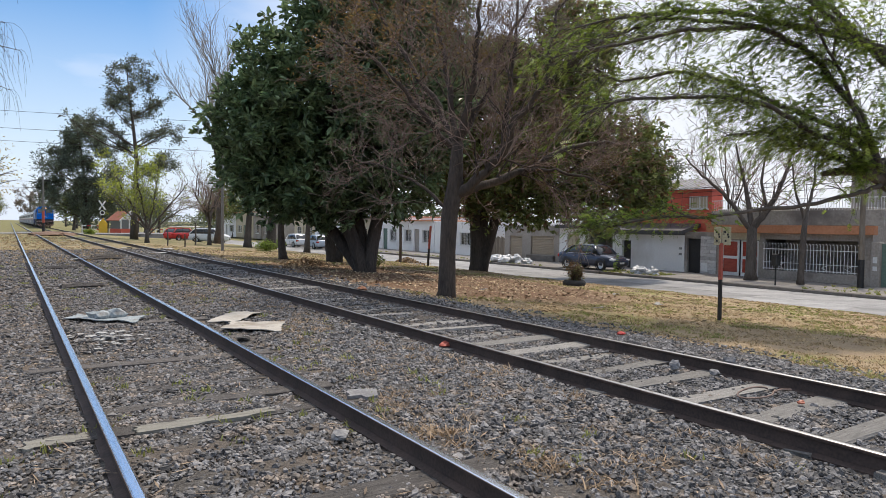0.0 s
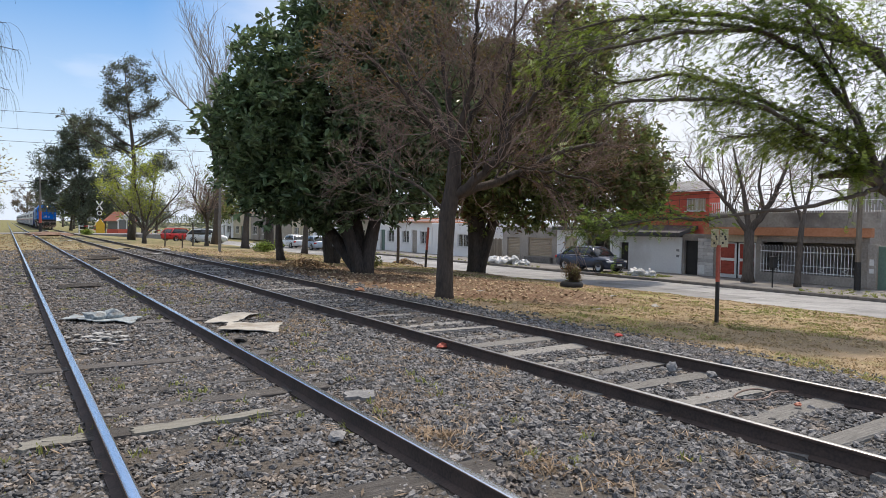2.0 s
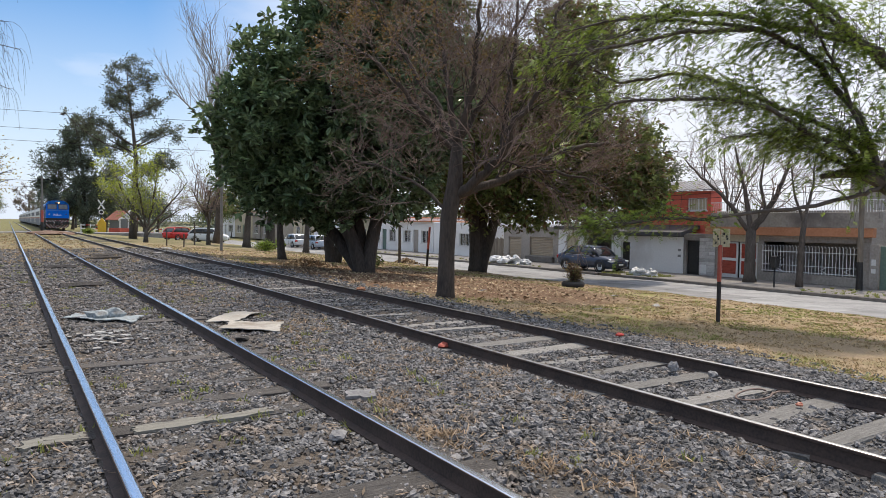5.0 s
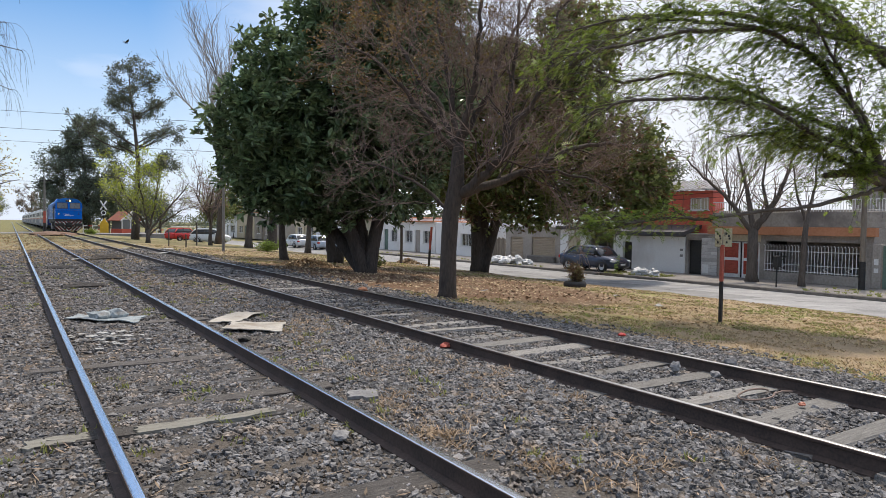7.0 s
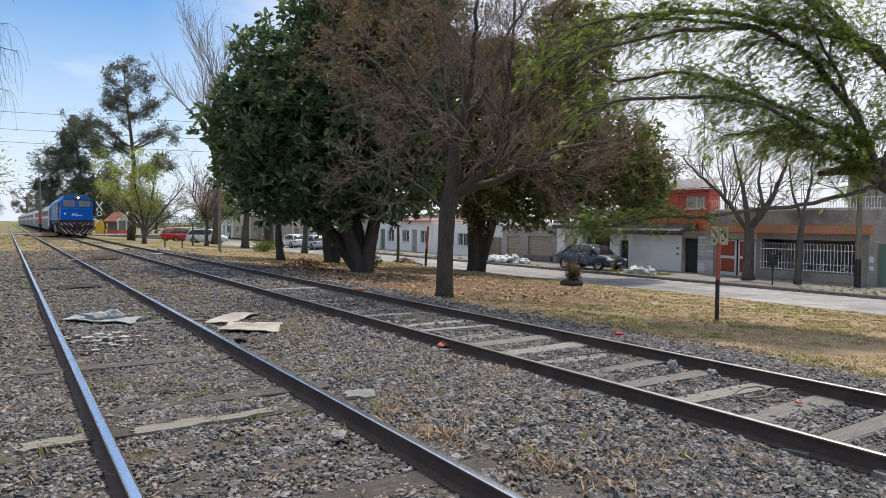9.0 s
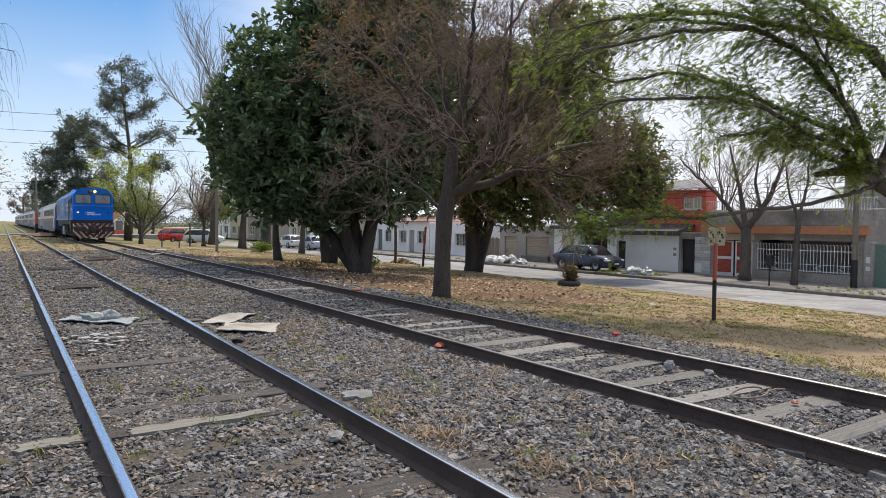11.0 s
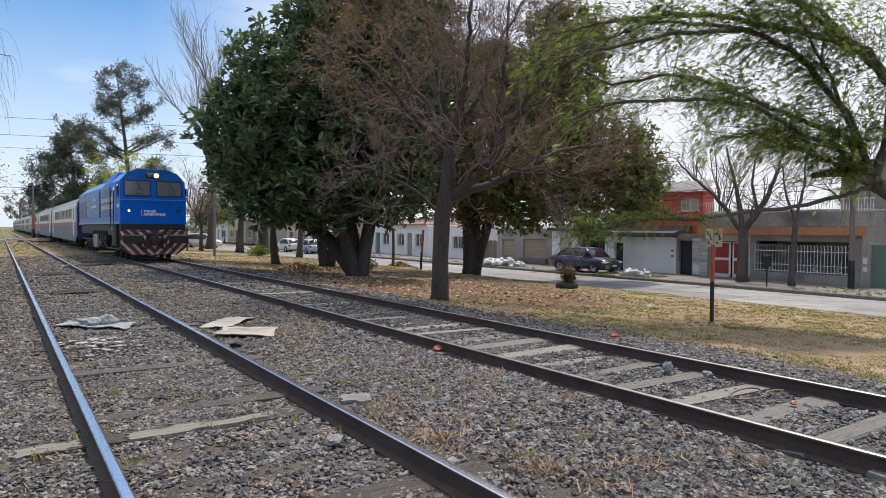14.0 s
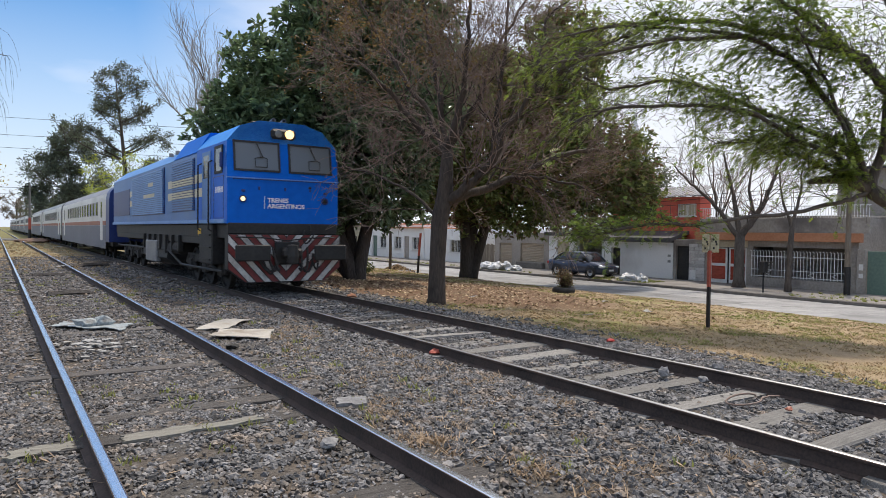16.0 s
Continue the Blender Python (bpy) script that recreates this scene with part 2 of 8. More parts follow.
PALE_ROOF = surf("dusty_coach_roof", (0.30, 0.31, 0.33), (0.42, 0.43, 0.45), rough=0.6, scale=0.5, fine=8, bump=0.05)
ORANGE = surf("orange_stripe_paint", (0.30, 0.09, 0.05), (0.38, 0.13, 0.075), rough=0.5, scale=1, fine=8, bump=0.04)
YELLOW = surf("yellow_paint", (0.62, 0.36, 0.02), (0.75, 0.47, 0.03), rough=0.55, scale=2, fine=12, bump=0.05)
RED = surf("red_paint", (0.42, 0.025, 0.02), (0.55, 0.04, 0.03), rough=0.5, scale=2, fine=12, bump=0.05)
WINDOW = glass("dark_window_glass", (0.03, 0.033, 0.037))
WINDSHIELD = glass("grey_windshield_glass", (0.16, 0.17, 0.175), 0.10)
RUBBER = surf("black_rubber", (0.015, 0.015, 0.015), (0.04, 0.038, 0.036), rough=0.75, scale=5, fine=40, bump=0.2)
LAMP_ON = glow("lit_headlamp", (1.0, 0.62, 0.25), 1.8)
LAMP_SMALL = glow("lit_marker_lamp", (1.0, 0.72, 0.32), 1.5)


# ---- mesh tools ----
class Shell:
    """Vertices and faces that grow into one mesh."""

    def __init__(self):
        self.v, self.f = [], []

    def poly(self, pts):
        i = len(self.v)
        self.v.extend(tuple(p) for p in pts)
        self.f.append(tuple(range(i, i + len(pts))))
        return self

    def box(self, x0, x1, y0, y1, z0, z1, b=0.0, m=None):
        """A box, with its edges chamfered by b."""
        i = len(self.v)
        lo, hi = (x0, y0, z0), (x1, y1, z1)
        b = min(b, (x1 - x0) / 3, (y1 - y0) / 3, (z1 - z0) / 3)
        pts, where = [], {}
        for sx in (0, 1):
            for sy in (0, 1):
                for sz in (0, 1):
                    s = (sx, sy, sz)
                    for ax in range(3):
                        p = [(hi[k] if s[k] else lo[k]) + (0 if k == ax else (-b if s[k] else b)) for k in range(3)]
                        where[s, ax] = len(pts)
                        pts.append(p)
                        if b == 0:
                            break
        if b == 0:
            for s in {k[0] for k in where}:
                for ax in (1, 2):
                    where[s, ax] = where[s, 0]
        faces = []
        for ax in range(3):
            u, w = (ax + 1) % 3, (ax + 2) % 3
            for side in (0, 1):
                ring = []
                for a, c in ((0, 0), (1, 0), (1, 1), (0, 1)):
                    s = [0, 0, 0]
                    s[ax], s[u], s[w] = side, a, c
                    ring.append(where[tuple(s), ax])
                faces.append(ring if side else ring[::-1])
        if b:
            for ax in range(3):
                u, w = (ax + 1) % 3, (ax + 2) % 3
                for a in (0, 1):
                    for c in (0, 1):
                        s0, s1 = [0, 0, 0], [0, 0, 0]
                        s0[u] = s1[u] = a
                        s0[w] = s1[w] = c
                        s1[ax] = 1
                        s0, s1 = tuple(s0), tuple(s1)
                        ring = [where[s0, u], where[s1, u], where[s1, w], where[s0, w]]
                        faces.append(ring if a == c else ring[::-1])
            for s in {k[0] for k in where}:
                ring = [where[s, 0], where[s, 1], where[s, 2]]
                faces.append(ring if sum(s) % 2 else ring[::-1])
        for p in pts:
            self.v.append(tuple(m @ Vector(p)) if m else tuple(p))
        self.f.extend(tuple(i + k for k in r) for r in faces)
        return self

    def tube(self, pts, radii, n=8, cap=True):
        """A tube along pts."""
        pts = [Vector(p) for p in pts]
        if not isinstance(radii, (list, tuple)):
            radii = [radii] * len(pts)
        i = len(self.v)
        side = None
        for k, p in enumerate(pts):
            d = (pts[min(k + 1, len(pts) - 1)] - pts[max(k - 1, 0)]).normalized()
            if side is None:
                side = d.orthogonal().normalized()
            side = (side - d * side.dot(d))
            side = side.normalized() if side.length > 1e-6 else d.orthogonal().normalized()
            up = d.cross(side)
            for j in range(n):
                a = 2 * math.pi * j / n
                self.v.append(tuple(p + (side * math.cos(a) + up * math.sin(a)) * radii[k]))
        for k in range(len(pts) - 1):
            for j in range(n):
                a, c = i + k * n + j, i + k * n + (j + 1) % n
                self.f.append((a, c, c + n, a + n))
        if cap:
            self.f.append(tuple(i + j for j in range(n))[::-1])
            self.f.append(tuple(i + (len(pts) - 1) * n + j for j in range(n)))
        return self

    def lathe(self, profile, centre, n=16, axis="z"):
        """A ring of (radius, along) turned round an axis."""
        i = len(self.v)
        for r, h in profile:
            for j in range(n):
                a = 2 * math.pi * j / n
                u, w = r * math.cos(a), r * math.sin(a)
                p = {"z": (u, w, h), "x": (h, u, w), "y": (u, h, w)}[axis]
                self.v.append(tuple(c + q for c, q in zip(centre, p)))
        for k in range(len(profile) - 1):
            for j in range(n):
                a, c = i + k * n + j, i + k * n + (j + 1) % n
                self.f.append((a, c, c + n, a + n))
        return self

    def ring(self, x0, x1, y0, y1, z0, z1, t):
        """A rectangular frame in the y-z plane, of bar width t, as one closed piece."""
        i = len(self.v)
        for x in (x0, x1):
            for d in (0, t):
                self.v.extend(((x, y0 + d, z0 + d), (x, y1 - d, z0 + d), (x, y1 - d, z1 - d), (x, y0 + d, z1 - d)))
        for k in range(4):
            j = (k + 1) % 4
            self.f.append((i + k, i + j, i + 4 + j, i + 4 + k))
            self.f.append((i + 8 + k, i + 12 + k, i + 12 + j, i + 8 + j))
            self.f.append((i + k, i + 8 + k, i + 8 + j, i + j))
            self.f.append((i + 4 + k, i + 4 + j, i + 12 + j, i + 12 + k))
        return self

    def weld(self):
        """Joins what touches: shared corners become one, faces between two cells go."""
        where, index, new_v = {}, [], []
        for p in self.v:
            key = tuple(round(c, 4) for c in p)
            if key not in where:
                where[key] = len(new_v)
                new_v.append(p)
            index.append(where[key])
        faces = [tuple(index[k] for k in f) for f in self.f]
        count = {}
        for f in faces:
            count[frozenset(f)] = count.get(frozenset(f), 0) + 1
        self.v, self.f = new_v, [f for f in faces if count[frozenset(f)] == 1]
        return self

    def prism(self, outline, axis, lo, hi):
        """An outline of (u, w) pushed along an axis: 'x' takes (y, z), 'y' takes (x, z), 'z' takes (x, y)."""
        put = {"x": lambda u, w, h: (h, u, w), "y": lambda u, w, h: (u, h, w), "z": lambda u, w, h: (u, w, h)}[axis]
        i, n = len(self.v), len(outline)
        for h in (lo, hi):
            self.v.extend(put(u, w, h) for u, w in outline)
        self.f.append(tuple(range(i, i + n)))
        self.f.append(tuple(range(i + n, i + 2 * n))[::-1])
        for j in range(n):
            k = (j + 1) % n
            self.f.append((i + j, i + n + j, i + n + k, i + k))
        return self


def mesh_of(name, shell, material, smooth=False):
    me = bpy.data.meshes.new(name)
    me.from_pydata(shell.v, [], shell.f)
    me.materials.append(material)
    bm = bmesh.new()
    bm.from_mesh(me)
    if len(bm.faces) < 60000:
        bmesh.ops.recalc_face_normals(bm, faces=bm.faces)
        bm.to_mesh(me)
    bm.free()
    if smooth:
        me.polygons.foreach_set("use_smooth", [True] * len(me.polygons))
    return me


def part(name, shell, material, parent=None, label="", smooth=False):
    """Links a shell as one mesh object under a thing or part."""
    ob = new(name, mesh_of(name, shell, material, smooth))
    ob.parent = parent
    if label:
        ob["label"] = label
    return ob


def fast_mesh(name, verts, faces, material):
    """One mesh from arrays: verts (n, 3) and faces (m, k), all with k corners."""
    verts, faces = np.asarray(verts, np.float32), np.asarray(faces, np.int32)
    me = bpy.data.meshes.new(name)
    me.vertices.add(len(verts))
    me.vertices.foreach_set("co", verts.ravel())
    k = faces.shape[1]
    me.loops.add(faces.size)
    me.loops.foreach_set("vertex_index", faces.ravel())
    me.polygons.add(len(faces))
    me.polygons.foreach_set("loop_start", np.arange(0, faces.size, k, dtype=np.int32))
    me.update(calc_edges=True)
    me.validate()
    me.shade_flat()
    me.materials.append(material)
    return me


def empty(name, x=0, y=0, z=0, rz=0, **tags):
    ob = new(name)
    ob.matrix_basis = pose(x, y, z, 0, 0, rz)
    return tagged(ob, **tags)


def bez(a, b, c, n=6):
    a, b, c = Vector(a), Vector(b), Vector(c)
    return [a * (1 - t) ** 2 + b * 2 * t * (1 - t) + c * t * t for t in (k / n for k in range(n + 1))]


def spread(r, s=1.0):
    """A random way in the unit ball, times s."""
    while True:
        p = Vector((r.uniform(-1, 1), r.uniform(-1, 1), r.uniform(-1, 1)))
        if p.length < 1:
            return p * s


# ---- ground ----
NEAR, FAR_TRACK = (0.5694, 2.3154), (4.796, 6.542)
RAIL_TOP = 0.15
SLOPE_X = (-3000, -40, -6, -1.2, 7.5, 9.0, 20.5, 22.5, 24.3, 3000)
SLOPE_Z = (-0.6, -0.6, -0.25, 0.0, 0.0, -0.10, -0.80, -1.10, -1.14, -1.14)
_grid = np.random.RandomState(5).rand(64, 64)


def vnoise(x, y):
    """Smooth noise from 0 to 1 on arrays."""
    x, y = np.asarray(x, float), np.asarray(y, float)
    i, j = np.floor(x).astype(int), np.floor(y).astype(int)
    u, w = x - i, y - j
    u, w = u * u * (3 - 2 * u), w * w * (3 - 2 * w)
    g = lambda a, b: _grid[a % 64, b % 64]
    return (g(i, j) * (1 - u) + g(i + 1, j) * u) * (1 - w) + (g(i, j + 1) * (1 - u) + g(i + 1, j + 1) * u) * w


def fbm(x, y):
    return 0.5 * vnoise(x, y) + 0.3 * vnoise(x * 2.1 + 7, y * 2.1) + 0.2 * vnoise(x * 4.3, y * 4.3 + 3)


def ground_z(x, y):
    x, y = np.asarray(x, float), np.asarray(y, float)
    z = np.interp(x, SLOPE_X, SLOPE_Z)
    rough = np.where((x > 8) & (x < 21.5), 0.10, np.where((x > -6) & (x <= 8), 0.05, 0.0))
    fade = np.clip((90 - y) / 10, 0, 1) * np.clip((y + 8) / 4, 0, 1)
    return z + rough * (fbm(x * 0.9, y * 0.9) - 0.5) * fade


def gz(x, y):
    return float(ground_z(x, y))


def lines(*spans):
    out = []
    for a, b, step in spans:
        out.extend(np.arange(a, b, step))
    return np.array(out)


gx = np.concatenate([[-3000, -900, -300, -120, -60], lines((-40, -6, 2), (-6, -1, 0.5), (-1, 8.6, 0.14), (8.6, 25, 0.4), (25, 60, 5)), [80, 150, 400, 1000, 3000]])
gy = np.concatenate([[-3000, -900, -300, -100, -40, -15], lines((-8, 2, 1), (2, 16, 0.14), (16, 45, 0.4), (45, 120, 2)), [130, 160, 220, 320, 500, 900, 1600, 4000]])
GX, GY = np.meshgrid(gx, gy)
GZ = ground_z(GX, GY)
near_band = (GX > -1.5) & (GX < 8) & (GY < 30)
GZ = GZ + np.where(near_band, 0.03 * (vnoise(GX * 5, GY * 5) - 0.5), 0)
idx = np.arange(GX.size).reshape(GX.shape)
quads = np.stack([idx[:-1, :-1], idx[:-1, 1:], idx[1:, 1:], idx[1:, :-1]], -1).reshape(-1, 4)


def ground_material():
    """Dusty stone between the rails, straw and dry grass on the verge, fallen leaves under the trees."""
    m = bpy.data.materials.new("ground_soil_and_grass")
    m.use_nodes = True
    n, l = m.node_tree.nodes, m.node_tree.links
    bs = n["Principled BSDF"]
    bs.inputs["Roughness"].default_value = 0.95
    bs.inputs["Specular IOR Level"].default_value = 0.2
    geo = n.new("ShaderNodeNewGeometry")
    sep = n.new("ShaderNodeSeparateXYZ")
    l.new(geo.outputs["Position"], sep.inputs["Vector"])

    def tex(scale, detail=6.0, rough=0.6):
        t = n.new("ShaderNodeTexNoise")
        t.inputs["Scale"].default_value, t.inputs["Detail"].default_value, t.inputs["Roughness"].default_value = scale, detail, rough
        l.new(geo.outputs["Position"], t.inputs["Vector"])
        return t.outputs["Fac"]

    def ramp(src, lo, hi, a=0.0, b=1.0):
        r = n.new("ShaderNodeMapRange")
        for key, val in (("From Min", lo), ("From Max", hi), ("To Min", a), ("To Max", b)):
            r.inputs[key].default_value = val
        l.new(src, r.inputs["Value"])
        return r.outputs["Result"]

    def math2(op, a, b):
        k = n.new("ShaderNodeMath")
        k.operation = op
        for s, v in ((0, a), (1, b)):
            if isinstance(v, (int, float)):
                k.inputs[s].default_value = v
            else:
                l.new(v, k.inputs[s])
        return k.outputs["Value"]

    def mix(fac, a, b):
        k = n.new("ShaderNodeMix")
        k.data_type = "RGBA"
        l.new(fac, k.inputs["Factor"])
        for s, v in (("A", a), ("B", b)):
            if isinstance(v, tuple):
                k.inputs[s].default_value = (*v, 1)
            else:
                l.new(v, k.inputs[s])
        return k.outputs["Result"]

    x, y = sep.outputs["X"], sep.outputs["Y"]
    wob = math2("MULTIPLY", math2("SUBTRACT", tex(0.8), 0.5), 2.2)
    xw = math2("ADD", x, wob)
    fine = tex(28.0, 8.0, 0.7)
    # stony soil
    stone = mix(ramp(fine, 0.35, 0.68), (0.045, 0.041, 0.038), (0.165, 0.155, 0.142))
    soil = mix(ramp(fine, 0.3, 0.7), (0.085, 0.068, 0.054), (0.20, 0.163, 0.13))
    bed = mix(ramp(tex(0.9), 0.44, 0.62), stone, soil)
    # verge: straw, bare soil, some green
    straw = mix(ramp(tex(1.6, 6.0, 0.7), 0.4, 0.62), mix(ramp(tex(30.0, 8.0, 0.8), 0.36, 0.64), (0.19, 0.135, 0.085), (0.56, 0.44, 0.275)), mix(ramp(tex(26.0, 8.0, 0.8), 0.36, 0.64), (0.18, 0.13, 0.085), (0.50, 0.38, 0.25)))
    green = mix(ramp(fine, 0.3, 0.7), (0.15, 0.155, 0.05), (0.36, 0.335, 0.13))
    verge = mix(ramp(tex(0.55), 0.52, 0.68), straw, green)
    leaf_soil = mix(ramp(tex(16.0, 8.0, 0.75), 0.32, 0.7), (0.07, 0.045, 0.031), (0.27, 0.165, 0.10))
    # under the crowns, a patch with its own ragged edge
    dx = math2("DIVIDE", math2("SUBTRACT", x, 12.0), 6.0)
    dy = math2("DIVIDE", math2("SUBTRACT", y, 21.0), 9.5)
    far = math2("ADD", math2("ADD", math2("MULTIPLY", dx, dx), math2("MULTIPLY", dy, dy)), math2("MULTIPLY", wob, 0.35))
    verge = mix(ramp(far, 0.65, 1.15, 1.0, 0.0), verge, leaf_soil)
    col = mix(ramp(xw, 7.6, 8.3), bed, verge)
    left = mix(ramp(tex(0.7), 0.45, 0.6), soil, straw)
    col = mix(ramp(xw, -1.4, -0.4, 1.0, 0.0), col, left)
    # grass takes over between the rails further off
    col = mix(math2("MULTIPLY", ramp(math2("ADD", y, math2("MULTIPLY", wob, 6.0)), 26.0, 44.0), ramp(tex(0.5), 0.36, 0.55)), col, verge)
    # greener land further down the line
    lawn = mix(ramp(tex(9.0, 8.0, 0.75), 0.34, 0.66), (0.10, 0.105, 0.04), (0.30, 0.27, 0.13))
    col = mix(math2("MULTIPLY", ramp(y, 30.0, 70.0), ramp(tex(0.35), 0.34, 0.54)), col, lawn)
    col = mix(ramp(y, 98.0, 130.0), col, lawn)
    l.new(col, bs.inputs["Base Color"])
    bp = n.new("ShaderNodeBump")
    bp.inputs["Strength"].default_value, bp.inputs["Distance"].default_value = 0.8, 0.03
    l.new(fine, bp.inputs["Height"])
    l.new(bp.outputs["Normal"], bs.inputs["Normal"])
    return m


ground = new("ground", fast_mesh("ground", np.stack([GX, GY, GZ], -1).reshape(-1, 3), quads, ground_material()))
tagged(ground, "dry grassy railway land with stony soil and straw", "ground", kind="structure")

# ---- tracks ----
RAIL_OUTLINE = ((-0.066, 0.0), (-0.066, 0.012), (-0.012, 0.03), (-0.010, 0.115), (-0.034, 0.128), (-0.036, 0.144), (0.036, 0.144), (0.034, 0.128), (0.010, 0.115), (0.012, 0.03), (0.066, 0.012), (0.066, 0.0))


def rail(x, track, face, y0=-12.0, y1=420.0):
    base = RAIL_TOP - 0.15
    r = part("rail", Shell().prism([(x + u, base + w) for u, w in RAIL_OUTLINE], "y", y0, y1), RUST, track, "rusty steel rail with a bright worn head")
    w = 0.031 if face == SHINE else 0.022
    head = [(x - w, base + 0.138), (x - w, base + 0.1455), (x - w + 0.008, base + 0.1495), (x - 0.006, base + 0.1505), (x + 0.006, base + 0.1505), (x + w - 0.008, base + 0.1495), (x + w, base + 0.1455), (x + w, base + 0.138)]
    part("running_face", Shell().prism(head, "y", y0, y1), face, r, "worn running surface")


def sleeper_mesh(name, rnd, material, length=2.6, width=0.25):
    s = Shell().box(-length / 2, length / 2, -width / 2, width / 2, -0.13, 0.0, 0.012)
    s.v = [(a + rnd.uniform(-0.02, 0.02), b + rnd.uniform(-0.012, 0.012), c + rnd.uniform(-0.008, 0.008)) for a, b, c in s.v]
    return mesh_of(name, s, material)


def build_tracks():
    rnd = random.Random(11)
    near = empty("railway_track", label="worn railway track half buried in stones and soil", category="railway track", group="railway tracks", kind="structure")
    far = empty("railway_track", label="railway track on grey ballast with exposed pale sleepers", category="railway track", group="railway tracks", kind="structure")
    for x in NEAR:
        rail(x, near, SHINE)
    for x in FAR_TRACK:
        rail(x, far, DULL)
    pale = [sleeper_mesh("sleeper", rnd, SLEEPER, 1.88 + 0.03 * k, 0.22 + 0.02 * k) for k in range(4)]
    dark = [sleeper_mesh("sleeper", rnd, SLEEPER_DARK) for _ in range(4)]
    for track, xs, meshes, top in ((near, NEAR, dark, 0.026), (far, FAR_TRACK, pale, 0.035)):
        y = 2.31 if track is near else 2.02
        k = 0
        while y < 90:
            ob = new("sleeper", rnd.choice(meshes))
            ob.parent = track
            lift = top - 0.010 + rnd.uniform(-0.03, 0.014) - (0.03 if y > 26 else 0)
            ob.matrix_basis = pose(sum(xs) / 2 + rnd.uniform(-0.06, 0.06), y, lift, rnd.uniform(-1, 1), rnd.uniform(-0.6, 0.6), rnd.uniform(-1.5, 1.5))
            y += 0.66
            k += 1


build_tracks()


# ---- ballast and litter that nobody could count ----
def stone_shapes(r, n=40):
    """Faces and corner sets of broken stones: eight corners each, pushed about and cut flat."""
    box = np.array([(0.78 * math.cos(k * math.pi / 4), 0.78 * math.sin(k * math.pi / 4), (-1) ** k * 0.5) for k in range(8)])
    tri = np.array([(1, 5, 3), (1, 7, 5), (0, 2, 4), (0, 4, 6)] + [(k, (k + 1) % 8, (k + 2) % 8) if k % 2 else (k, (k + 2) % 8, (k + 1) % 8) for k in range(8)])
    shapes = []
    for _ in range(n):
        v = (box * r.uniform(0.82, 1.12, (8, 1)) + r.normal(0, 0.08, (8, 3))) * r.uniform(0.65, 1.35, (1, 3))
        # cut flat by two random planes, as crushed rock is
        for _ in range(3):
            d = r.normal(size=3)
            d /= np.linalg.norm(d)
            h = v @ d
            v = v - np.outer(np.clip(h - 0.6, 0, None), d)
        shapes.append(v)
    return tri, np.stack(shapes)


def scatter(name, pts, size, material, label, category, seed, flat=0.75):
    """Many small angular stones in one mesh."""
    r = np.random.RandomState(seed)
    tri, shapes = stone_shapes(r)
    n = len(pts)
    v = shapes[r.randint(0, len(shapes), n)] * size[:, None, None]
    # turned by random quaternions
    q = r.normal(size=(n, 4))
    q /= np.linalg.norm(q, axis=1)[:, None]
    w, x, y, z = q.T
    rot = np.stack([1 - 2 * (y * y + z * z), 2 * (x * y - z * w), 2 * (x * z + y * w), 2 * (x * y + z * w), 1 - 2 * (x * x + z * z), 2 * (y * z - x * w), 2 * (x * z - y * w), 2 * (y * z + x * w), 1 - 2 * (x * x + y * y)], -1).reshape(n, 3, 3)
    v = np.einsum("nij,nkj->nki", rot, v) * (1, 1, flat) + pts[:, None, :]
    f = tri[None] + (np.arange(n) * 8)[:, None, None]
    ob = new(name, fast_mesh(name, v.reshape(-1, 3), f.reshape(-1, 3), material))
    return tagged(ob, label, category, kind="stuff")


def stone_points(x0, x1, y0, y1, per_m2, seed, keep):
    r = np.random.RandomState(seed)
    n = int((x1 - x0) * (y1 - y0) * per_m2)
    x, y = r.uniform(x0, x1, n), r.uniform(y0, y1, n)
    ok = r.rand(n) < keep(x, y)
    for c in NEAR + FAR_TRACK:
        ok &= abs(x - c) > 0.085
    x, y = x[ok], y[ok]
    return x, y, r


def on_far_sleeper(x, y):
    ph = (y - 4.66 + 0.33) % 0.66 - 0.33
    return (x > 4.88) & (x < 6.46) & (abs(ph) < 0.12)


